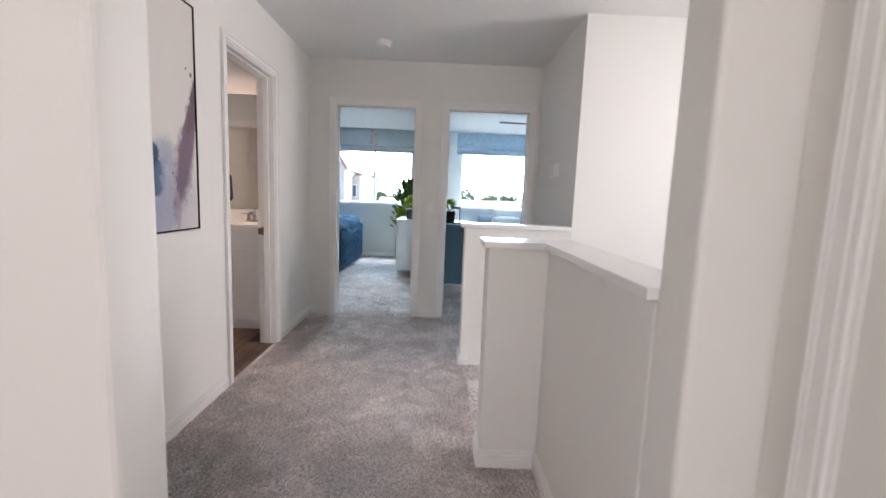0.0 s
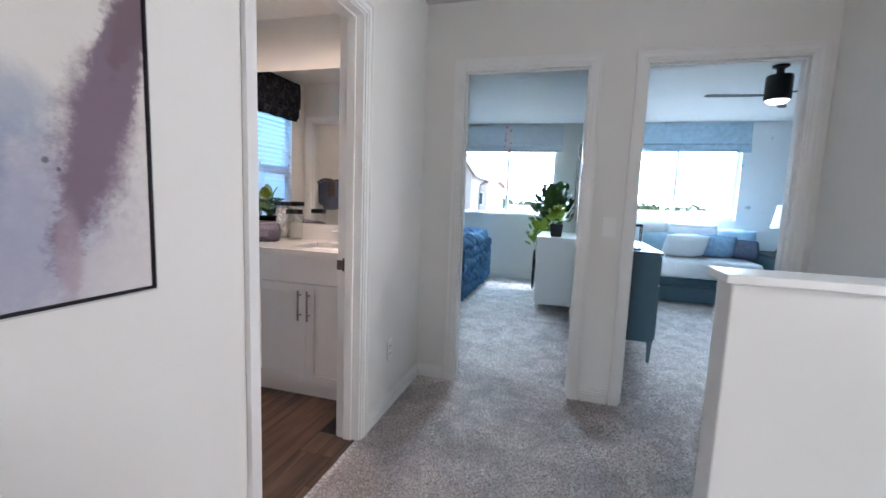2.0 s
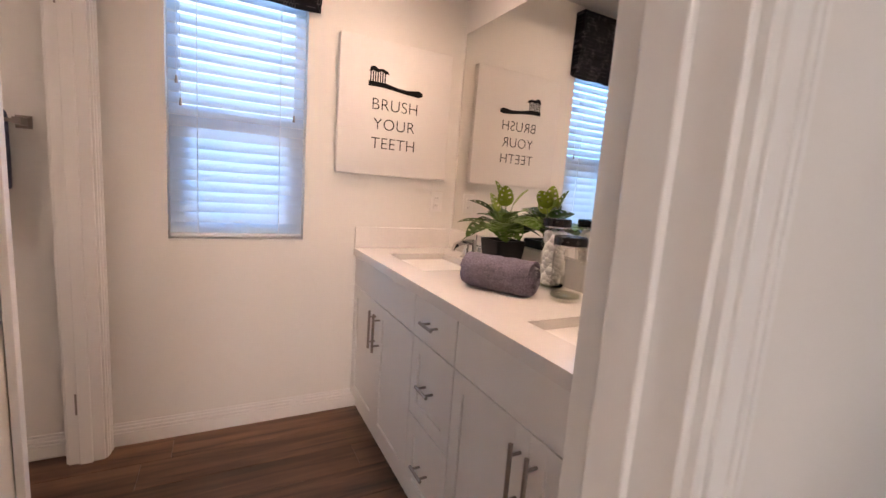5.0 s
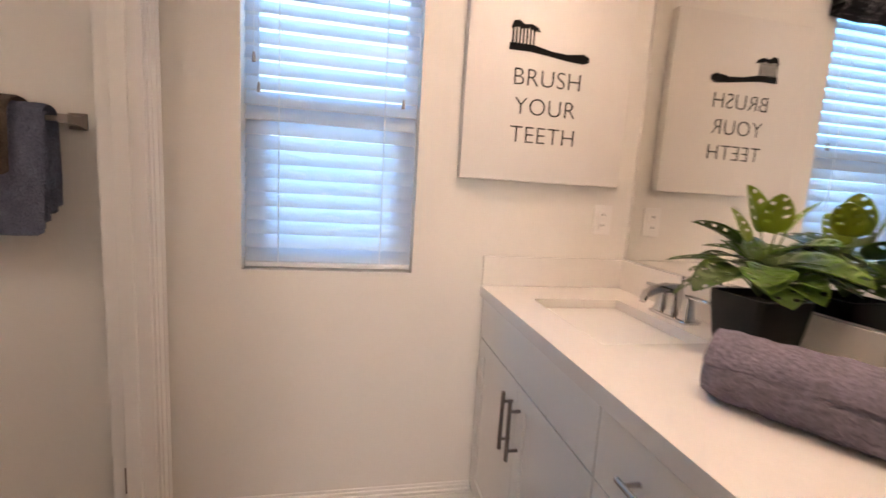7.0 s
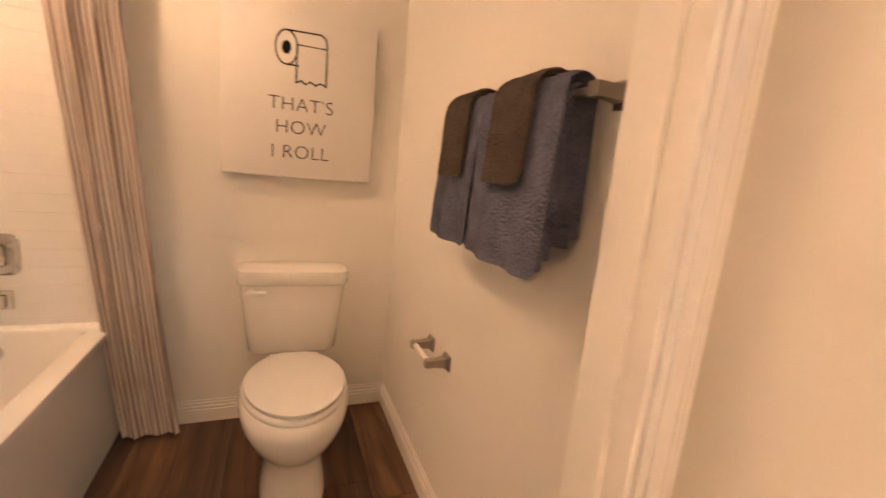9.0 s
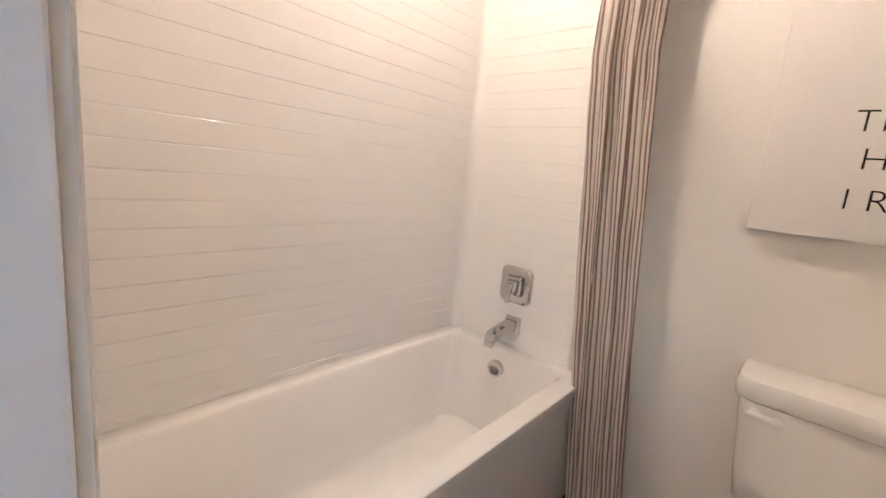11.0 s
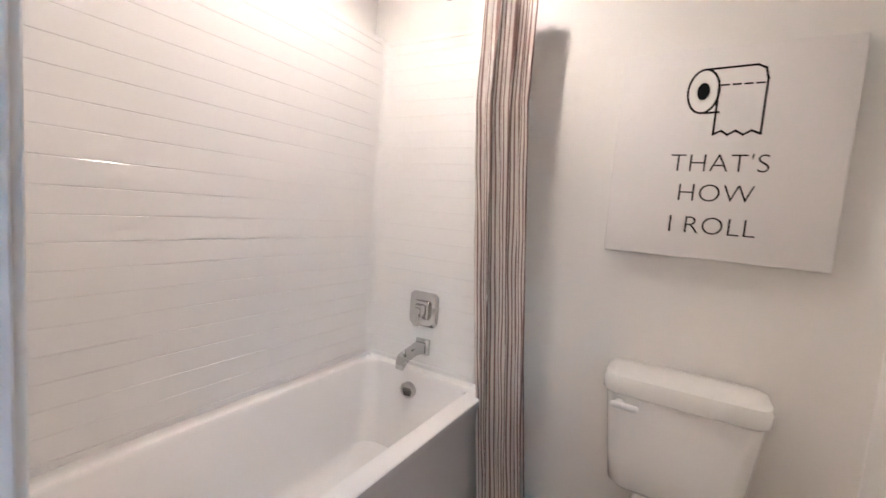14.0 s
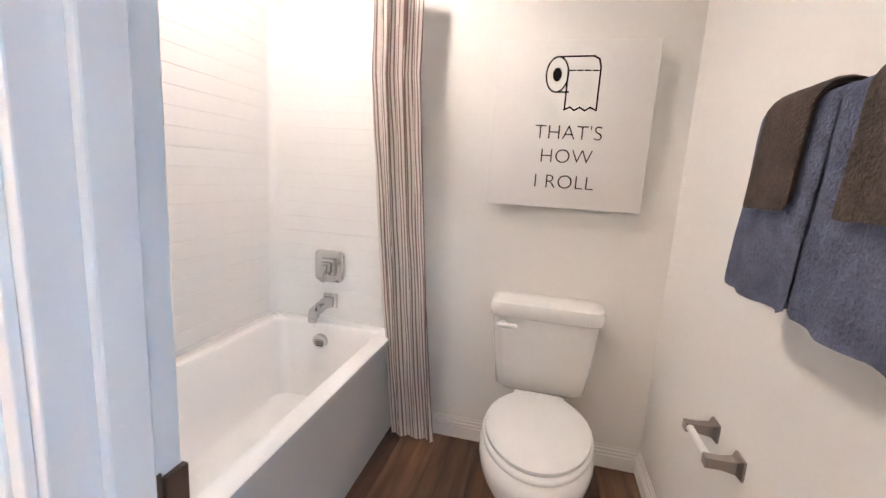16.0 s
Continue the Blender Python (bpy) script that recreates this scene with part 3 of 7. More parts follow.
# ---- general shapes ----
def rounded_rect(cx, cy, w, d, r, n=5):
    pts = []
    for sx, sy, a0 in ((1, 1, 0), (-1, 1, 90), (-1, -1, 180), (1, -1, 270)):
        for i in range(n + 1):
            a = radians(a0 + 90 * i / n)
            pts.append((cx + sx * (w / 2 - r) + r * math.cos(a), cy + sy * (d / 2 - r) + r * math.sin(a)))
    return pts


def loft(bm, rings, close=(True, True)):
    """Skin over rings of 3D points, all of the same count."""
    vs = [[bm.verts.new(p) for p in ring] for ring in rings]
    n = len(vs[0])
    for a, b in zip(vs, vs[1:]):
        for i in range(n):
            bm.faces.new((a[i], a[(i + 1) % n], b[(i + 1) % n], b[i]))
    if close[0]:
        bm.faces.new(vs[0][::-1])
    if close[1]:
        bm.faces.new(vs[-1])
    return bm


def tube(bm, pts, r, n=10):
    """A round rod along points."""
    pts = [Vector(p) for p in pts]
    rings = []
    for i, p in enumerate(pts):
        d = (pts[min(i + 1, len(pts) - 1)] - pts[max(i - 1, 0)]).normalized()
        side = d.cross(Vector((0, 0, 1)))
        side = side.normalized() if side.length > 1e-3 else Vector((1, 0, 0))
        up = side.cross(d)
        rings.append([p + r * (math.cos(2 * math.pi * k / n) * side + math.sin(2 * math.pi * k / n) * up) for k in range(n)])
    return loft(bm, rings)


def letters(name, text, size, matrix, material, parent, spacing=1.0):
    """Flat lettering, as a mesh a millimetre thick."""
    cu = bpy.data.curves.new("lettering", "FONT")
    cu.body, cu.size, cu.extrude, cu.align_x = text, size, 0.0006, "CENTER"
    cu.space_character = spacing
    cu.offset = -0.0013
    tmp = bpy.data.objects.new("lettering", cu)
    scene.collection.objects.link(tmp)
    me = bpy.data.meshes.new_from_object(tmp.evaluated_get(bpy.context.evaluated_depsgraph_get()))
    bpy.data.objects.remove(tmp)
    bm = bmesh.new()
    bm.from_mesh(me)
    bpy.data.meshes.remove(me)
    todo, islands = set(bm.verts), []
    while todo:
        stack, got = [todo.pop()], []
        while stack:
            v = stack.pop()
            got.append(v)
            for e in v.link_edges:
                w = e.other_vert(v)
                if w in todo:
                    todo.remove(w)
                    stack.append(w)
        islands.append(got)
    for got in sorted(islands, key=lambda g: min(v.co.x for v in g)):
        one, at = bmesh.new(), {}
        for v in got:
            at[v] = one.verts.new(matrix @ v.co)
        for f in {f for v in got for f in v.link_faces}:
            one.faces.new([at[v] for v in f.verts])
        part(name, one, material, parent)
    bm.free()


def plate(bm, pts, t, m):
    """A flat shape of thickness t from an outline, laid out by the matrix m."""
    lo = [bm.verts.new(m @ Vector((x, y, 0))) for x, y in pts]
    hi = [bm.verts.new(m @ Vector((x, y, t))) for x, y in pts]
    bm.faces.new(lo[::-1])
    bm.faces.new(hi)
    n = len(pts)
    for i in range(n):
        bm.faces.new((lo[i], lo[(i + 1) % n], hi[(i + 1) % n], hi[i]))
    return bm


def framed(name, label, lo, hi, axis, out, canvas_mat, frame_mat, lip=0.008, category="painting", outer=None):
    """A stretched canvas in a thin floating frame. axis: the wall's normal; out: the way it faces."""
    i = "xyz".index(axis)
    j = 1 - i
    th = thing(name, [(a + b) / 2 for a, b in zip(lo, hi)], label, category)
    back, front = (lo[i], hi[i]) if out > 0 else (hi[i], lo[i])

    def corner(d, u, z):
        p = [0, 0, z]
        p[i], p[j] = d, u
        return p

    bm = bmesh.new()
    box(bm, corner(back + out * 0.004, lo[j] + lip, lo[2] + lip), corner(front - out * 0.006, hi[j] - lip, hi[2] - lip), 0.002)
    part("canvas", bm, canvas_mat, th)
    for a, b in ((corner(back, lo[j], lo[2]), corner(front, lo[j] + lip, hi[2])), (corner(back, hi[j] - lip, lo[2]), corner(front, hi[j], hi[2])),
                 (corner(back, lo[j] + lip, lo[2]), corner(front, hi[j] - lip, lo[2] + lip)), (corner(back, lo[j] + lip, hi[2] - lip), corner(front, hi[j] - lip, hi[2]))):
        part("frame_bar", box(bmesh.new(), a, b, 0.001), frame_mat, th)
    if outer:
        e = 0.005
        for a, b in ((corner(back, lo[j] - e, lo[2] - e), corner(front - out * 0.004, lo[j], hi[2] + e)), (corner(back, hi[j], lo[2] - e), corner(front - out * 0.004, hi[j] + e, hi[2] + e)),
                     (corner(back, lo[j], lo[2] - e), corner(front - out * 0.004, hi[j], lo[2])), (corner(back, lo[j], hi[2]), corner(front - out * 0.004, hi[j], hi[2] + e))):
            part("frame_edge", box(bmesh.new(), a, b, 0.001), outer, th, "silver outer edge")
    return th


# ---- hall ----
INKY = (0.035, 0.025, 0.035)
ART_HALL = painting("abstract_washes", (0.70, 0.665, 0.63), [
    (1.36, 1.14, 0.50, 0.26, 0, (0.20, 0.24, 0.34), 0.30, 0.5, 0.85),
    (1.75, 1.13, 0.22, 0.17, -20, (0.37, 0.37, 0.47), 0.45, 0.6, 0.8),
    (1.12, 1.45, 0.20, 0.10, 0, (0.24, 0.28, 0.38), 0.35, 0.6, 0.75),
    (1.50, 1.02, 0.10, 0.07, 0, (0.58, 0.55, 0.57), 0.5, 0.6, 0.75),
    (1.95, 1.06, 0.08, 0.07, 0, (0.60, 0.56, 0.57), 0.5, 0.6, 0.7),
    (1.77, 1.36, 0.075, 0.06, 0, (0.28, 0.33, 0.43), 0.5, 0.6, 0.7),
    (1.33, 1.12, 0.075, 0.09, 10, (0.055, 0.085, 0.16), 0.5, 0.8, 0.75),
    (1.20, 1.06, 0.11, 0.14, 0, (0.09, 0.13, 0.22), 0.5, 0.7, 0.7),
    (1.955, 1.43, 0.050, 0.33, 17, (0.125, 0.085, 0.12), 0.22, 0.9, 0.9),
    (1.925, 1.33, 0.070, 0.19, 12, (0.20, 0.145, 0.19), 0.35, 0.8, 0.75),
    (2.01, 1.62, 0.030, 0.16, 16, (0.16, 0.11, 0.13), 0.2, 1.0, 0.85),
    (1.86, 1.09, 0.022, 0.09, 0, (0.36, 0.28, 0.32), 0.4, 0.6, 0.7),
    (1.665, 1.285, 0.075, 0.085, 0, (0.018, 0.055, 0.105), 0.30, 1.1, 0.95),
    (1.69, 1.33, 0.045, 0.055, 25, (0.020, 0.058, 0.11), 0.18, 1.2, 0.9),
    (1.63, 1.22, 0.10, 0.045, -25, (0.022, 0.06, 0.115), 0.25, 1.4, 0.9),
    (1.70, 1.21, 0.05, 0.04, 30, (0.03, 0.075, 0.14), 0.2, 1.2, 0.85),
    (1.735, 1.25, 0.035, 0.07, 0, (0.16, 0.21, 0.33), 0.5, 0.6, 0.6),
    (1.61, 1.27, 0.018, 0.05, 0, (0.14, 0.20, 0.31), 0.5, 0.6, 0.6),
    (1.55, 1.18, 0.042, 0.046, 0, (0.004, 0.014, 0.032), 0.2, 0.3, 1.0),
    (1.515, 1.47, 0.013, 0.13, -32, INKY, 0.3, 1.3, 0.95),
    (1.485, 1.52, 0.020, 0.045, -30, INKY, 0.3, 1.0, 0.95),
    (1.545, 1.405, 0.020, 0.035, -20, INKY, 0.35, 1.6, 0.85),
    (1.47, 1.56, 0.012, 0.07, -28, (0.30, 0.22, 0.23), 0.35, 0.9, 0.75),
    (1.595, 1.35, 0.004, 0.035, -30, INKY, 0.35, 0.6, 0.8),
    (1.405, 1.415, 0.028, 0.046, -42, INKY, 0.25, 1.1, 0.95),
    (1.355, 1.45, 0.012, 0.055, -50, INKY, 0.3, 1.0, 0.9),
    (1.405, 1.345, 0.006, 0.006, 0, INKY, 0.4, 0.4, 0.9),
    (1.25, 1.55, 0.02, 0.08, -10, INKY, 0.3, 1.0, 0.9),
    (1.995, 1.745, 0.009, 0.012, 30, INKY, 0.4, 0.8, 0.75),
    (1.955, 1.765, 0.006, 0.009, 30, INKY, 0.4, 0.8, 0.7),
    (1.83, 1.27, 0.006, 0.006, 0, INKY, 0.4, 0.6, 0.7),
    (1.85, 1.255, 0.004, 0.004, 0, INKY, 0.4, 0.6, 0.7),
])
SILVER = mat("silver_edge", (0.62, 0.60, 0.60), 0.35, metal=0.6, vary=0.03)
framed("abstract_painting", "large abstract painting in blue, mauve and cream washes, thin black frame", (-1.178, 0.98, 1.0), (-1.14, 2.03, 2.07), "x", 1, ART_HALL, BLACK, 0.006, outer=SILVER)


NAVY_X, NAVY_Z = 2.225, 1.248


def art_stair():
    m, nt, b = graph("navy_dotted_abstract", 0.6)
    tc = nt.nodes.new("ShaderNodeTexCoord")
    sp = nt.nodes.new("ShaderNodeSeparateXYZ")
    nt.links.new(tc.outputs["Object"], sp.inputs[0])

    def half(px, pz, nx, nz, edge=0.004):
        """1 on the side of a line that (nx, nz) points to."""
        a = nt.nodes.new("ShaderNodeMath")
        a.operation = "MULTIPLY_ADD"
        nt.links.new(sp.outputs[0], a.inputs[0])
        a.inputs[1].default_value, a.inputs[2].default_value = nx, -(px * nx + pz * nz)
        c = nt.nodes.new("ShaderNodeMath")
        c.operation = "MULTIPLY_ADD"
        nt.links.new(sp.outputs[2], c.inputs[0])
        c.inputs[1].default_value = nz
        nt.links.new(a.outputs[0], c.inputs[2])
        r = nt.nodes.new("ShaderNodeMapRange")
        r.inputs[1].default_value, r.inputs[2].default_value = -edge, edge
        nt.links.new(c.outputs[0], r.inputs[0])
        return r.outputs[0]

    def both(a, c):
        n = nt.nodes.new("ShaderNodeMath")
        n.operation = "MULTIPLY"
        nt.links.new(a, n.inputs[0])
        nt.links.new(c, n.inputs[1])
        return n.outputs[0]

    n = nt.nodes.new("ShaderNodeTexNoise")
    n.inputs["Scale"].default_value, n.inputs["Detail"].default_value = 9, 6
    nt.links.new(tc.outputs["Object"], n.inputs["Vector"])
    dots = nt.nodes.new("ShaderNodeTexVoronoi")
    dots.inputs["Scale"].default_value, dots.inputs["Randomness"].default_value = 32, 0.55
    nt.links.new(tc.outputs["Object"], dots.inputs["Vector"])
    dr = nt.nodes.new("ShaderNodeMapRange")
    dr.inputs[1].default_value, dr.inputs[2].default_value = 0.13, 0.2
    dr.inputs[3].default_value, dr.inputs[4].default_value = 0.75, 0.0
    nt.links.new(dots.outputs["Distance"], dr.inputs[0])
    navy = mix_color(nt, n.outputs["Fac"], (0.012, 0.022, 0.05), (0.03, 0.05, 0.10))
    navy = mix_color(nt, dr.outputs[0], navy, (0.55, 0.58, 0.62))
    grey = mix_color(nt, n.outputs["Fac"], (0.20, 0.24, 0.30), (0.50, 0.53, 0.57))
    col = mix_color(nt, both(half(NAVY_X, NAVY_Z, -0.81, -0.585), half(NAVY_X, NAVY_Z, -0.87, 0.493)), (0.74, 0.74, 0.77), navy)
    col = mix_color(nt, both(half(2.242, 0.952, 0.812, -0.584), half(2.242, 0.952, 0.915, 0.403)), col, grey)
    nt.links.new(col, b.inputs["Base Color"])
    return m


ART_STAIR = art_stair()
framed("geometric_painting", "navy, white and grey geometric painting in a deep black frame", (1.80, 2.765, 0.68), (2.68, 2.808, 1.50), "y", -1, ART_STAIR, BLACK, 0.012)
framed("geometric_painting_lower", "navy and grey geometric painting in a black frame, hung lower", (2.12, 2.765, -0.30), (2.97, 2.808, 0.60), "y", -1, ART_STAIR, BLACK, 0.012)


def plate_cover(name, label, category, at, axis, out, w=0.072, h=0.115, kind="outlet"):
    """A wall plate with a duplex outlet or a rocker switch."""
    th = thing(name, at, label, category)
    i = "xyz".index(axis)
    j = 1 - i

    def lohi(u0, u1, z0, z1, d0, d1):
        a, b = [0, 0, at[2] + z0], [0, 0, at[2] + z1]
        a[i], b[i] = at[i] + out * d0, at[i] + out * d1
        a[j], b[j] = at[j] + u0, at[j] + u1
        return a, b

    part("cover", box(bmesh.new(), *lohi(-w / 2, w / 2, -h / 2, h / 2, 0.001, 0.006), 0.002), TRIM, th)
    if kind == "outlet":
        for z in (-0.021, 0.021):
            part("socket", box(bmesh.new(), *lohi(-0.016, 0.016, z - 0.014, z + 0.014, 0.005, 0.009), 0.003), TRIM, th)
            for u in (-0.006, 0.006):
                part("slot", box(bmesh.new(), *lohi(u - 0.001, u + 0.001, z - 0.004, z + 0.005, 0.0085, 0.0096)), INK, th)
    else:
        part("rocker", box(bmesh.new(), *lohi(-0.016, 0.016, -0.033, 0.033, 0.005, 0.010), 0.002), TRIM, th)
    return th


plate_cover("wall_outlet", "white duplex outlet on the hall wall", "outlet", (-1.18, 3.50, 0.35), "x", 1)
plate_cover("wall_outlet", "white duplex outlet beside the mirror", "outlet", (WEST, 3.885, 1.165), "x", 1)
plate_cover("wall_switch", "white rocker light switch between two doorways", "switch", (0.005, 4.0, 1.10), "y", -1, kind="switch")

# white thermostat on the hall's east wall
th = thing("wall_thermostat", (1.02, 3.29, 1.45), "small white plastic thermostat box on the wall", "chime box")
part("body", boxes([((0.975, 3.21, 1.395), (1.018, 3.37, 1.505))], 0.006), TRIM, th)
part("cover_panel", boxes([((0.968, 3.225, 1.408), (0.9755, 3.335, 1.492))], 0.003), WHITE_FURNITURE, th)

th = thing("smoke_detector", (-0.42, 3.5, 2.45), "round white smoke detector on the ceiling", "smoke detector")
part("base", lathe(bmesh.new(), [(0.07, -0.012), (0.07, 0.0)], (-0.42, 3.5, 2.449)), TRIM, th, smooth=40)
part("dome", lathe(bmesh.new(), [(0.03, -0.045), (0.05, -0.042), (0.06, -0.03), (0.062, -0.0125)], (-0.42, 3.5, 2.449)), TRIM, th, smooth=40)


BRONZE = mat("dull_bronze", (0.16, 0.125, 0.105), 0.38, metal=1.0, vary=0.1, scale=30)


def strike(parent, lo, hi, label="dull bronze strike plate"):
    part("strike_plate", box(bmesh.new(), lo, hi, 0.0008), BRONZE, parent, label)


strike(frame_bath, (-1.275, 3.1165, 0.86), (-1.237, 3.1185, 0.925))
strike(frame_bath, (-1.300, 3.108, 0.868), (-1.275, 3.1185, 0.915))
strike(frame_toilet, (-2.3335, 2.258, 0.863), (-2.3305, 2.303, 0.926))
strike(frame_toilet, (-2.338, 2.230, 0.870), (-2.3305, 2.258, 0.920))
for z in (0.22, 1.80):
    part("hinge", box(bmesh.new(), (-3.0935, 2.262, z), (-3.091, 2.300, z + 0.09), 0.0008), NICKEL, frame_toilet)
    part("hinge", box(bmesh.new(), (-1.296, 2.4165, z), (-1.262, 2.4185, z + 0.09), 0.0008), NICKEL, frame_bath)

# casing of the doorway beside the start of the walk
casing("door_frame_5", "x", (0.72, 0.835), -0.33, 0.47, 2.05, sides=(True, False))
th = thing("door_1", (0.80, 0.07, 0.0), "closed white panelled door in a side wall", "door", "", "structure")
part("leaf", boxes([((0.775, -0.314, 0.01), (0.81, 0.454, 2.03))], 0.002), TRIM, th)
for z0, z1 in ((0.2, 0.95), (1.1, 1.9)):
    part("panel", boxes([((0.768, -0.19, z0), (0.7755, 0.33, z1))], 0.004), TRIM, th)


# ---- bathroom: vanity ----
FRONT = 3.45


def shaker(th, x0, x1, z0, z1, name, flat=False):
    """A door or drawer front with a raised border."""
    t = 0.019
    ob = part(name, boxes([((x0, FRONT - 0.011, z0), (x1, FRONT, z1))], 0.001), CABINET, th)
    if not flat:
        w = 0.055 if x1 - x0 > 0.3 or z1 - z0 > 0.3 else 0.045
        bm = boxes([((x0, FRONT - t, z0), (x0 + w, FRONT - 0.0105, z1)), ((x1 - w, FRONT - t, z0), (x1, FRONT - 0.0105, z1)),
                    ((x0 + w, FRONT - t, z0), (x1 - w, FRONT - 0.0105, z0 + w)), ((x0 + w, FRONT - t, z1 - w), (x1 - w, FRONT - 0.0105, z1))], 0.0012)
        part("rail_and_stile", bm, CABINET, ob)
    else:
        part("face", boxes([((x0, FRONT - t, z0), (x1, FRONT - 0.0105, z1))], 0.0015), CABINET, ob)
    return ob


def bar_pull(door, x, z0, z1, upright=True, reach=0.032):
    y = FRONT - 0.019
    bm = bmesh.new()
    if upright:
        cyl(bm, (x, y - reach, z0), (x, y - reach, z1), 0.006, n=12)
        for z in (z0 + 0.03, z1 - 0.03):
            cyl(bm, (x, y, z), (x, y - reach, z), 0.0045, n=10)
    else:
        cyl(bm, (z0, y - reach, x), (z1, y - reach, x), 0.006, n=12)
        for u in (z0 + 0.016, z1 - 0.016):
            cyl(bm, (u, y, x), (u, y - reach, x), 0.0045, n=10)
    part("pull", bm, NICKEL, door, "brushed nickel bar pull", smooth=40)


def carcass(th, x0, x1):
    part("carcass", boxes([((x0, FRONT + 0.001, 0.085), (x1, 3.985, 0.868))], 0.001), CABINET, th)
    part("toe_kick", boxes([((x0, FRONT + 0.012, 0.0), (x1, FRONT + 0.03, 0.0845))], 0.001), CABINET, th)


def sink_cabinet(label, x0, x1, handles):
    th = thing("vanity_cabinet", ((x0 + x1) / 2, 3.72, 0), label, "vanity cabinet", "vanity cabinets")
    carcass(th, x0, x1)
    g = 0.002
    shaker(th, x0 + g, x1 - g, 0.705, 0.862, "false_front", flat=True)
    mid = (x0 + x1) / 2
    a = shaker(th, x0 + g, mid - g / 2, 0.09, 0.700, "door")
    b = shaker(th, mid + g / 2, x1 - g, 0.09, 0.700, "door")
    bar_pull(a, mid - 0.03, handles[0], handles[1])
    bar_pull(b, mid + 0.03, handles[0], handles[1])


sink_cabinet("white shaker vanity cabinet with two doors beside the window", WEST + 0.003, -2.385, (0.485, 0.665))
sink_cabinet("white shaker vanity cabinet with two doors near the doorway", -2.065, -1.32, (0.485, 0.665))
th = thing("drawer_cabinet", (-2.225, 3.72, 0), "white shaker vanity cabinet with three drawers", "drawer cabinet", "vanity cabinets")
carcass(th, -2.3845, -2.0655)
for z0, z1, flat in ((0.705, 0.862, True), (0.40, 0.700, False), (0.09, 0.395, False)):
    d = shaker(th, -2.382, -2.068, z0, z1, "drawer", flat=flat)
    bar_pull(d, (z0 + z1) / 2, -2.27, -2.18, upright=False)
th = thing("filler_strip", (-1.31, 3.72, 0), "white painted filler strip beside the vanity", "filler strip")
part("strip", boxes([((-1.3195, FRONT - 0.008, 0.0), (-1.296, 3.985, 0.868))], 0.001), CABINET, th)

SINKS = [(-2.995, -2.575, 3.545, 3.855), (-1.885, -1.455, 3.545, 3.855)]
th = thing("countertop", (-2.25, 3.7, 0.87), "white quartz countertop with a low splash on two walls", "countertop")
x0, x1, y0, y1 = WEST + 0.002, -1.297, 3.42, 3.985
bm = boxes([((x0, y0, 0.862), (x1, 3.545, 0.9)), ((x0, 3.855, 0.869), (x1, y1, 0.9)), ((x0, 3.545, 0.869), (-2.995, 3.855, 0.9)),
            ((-2.575, 3.545, 0.869), (-1.885, 3.855, 0.9)), ((-1.455, 3.545, 0.869), (x1, 3.855, 0.9))])
part("slab", bm, QUARTZ, th)
part("edge", boxes([((x0, y0 - 0.003, 0.861), (x1, y0 - 0.0005, 0.901))], 0.001), QUARTZ, th)
part("splash", boxes([((x0, y1, 0.9), (x1, 3.999, 1.013))], 0.0015), QUARTZ, th)
part("splash", boxes([((x0, y0, 0.901), (x0 + 0.014, 3.984, 1.013))], 0.0015), QUARTZ, th)


def sink(xa, xb, ya, yb):
    th = thing("sink", ((xa + xb) / 2, (ya + yb) / 2, 0.74), "white rectangular undermount sink", "sink", "vanity sinks")
    cx, cy, w, d = (xa + xb) / 2, (ya + yb) / 2, xb - xa, yb - ya
    rings = []
    for k, z, r in ((1.05, 0.868, 0.03), (0.995, 0.868, 0.03), (0.97, 0.84, 0.035), (0.93, 0.76, 0.04), (0.85, 0.745, 0.05), (0.3, 0.738, 0.03)):
        rings.append([(px, py, z) for px, py in rounded_rect(cx, cy, w * k, d * k, r)])
    part("basin", loft(bmesh.new(), rings, (False, True)), PORCELAIN, th, smooth=40)
    part("drain", lathe(bmesh.new(), [(0.022, 0.0), (0.022, 0.003), (0.015, 0.004)], (cx, cy, 0.739), 20), CHROME, th, "chrome drain", smooth=40)


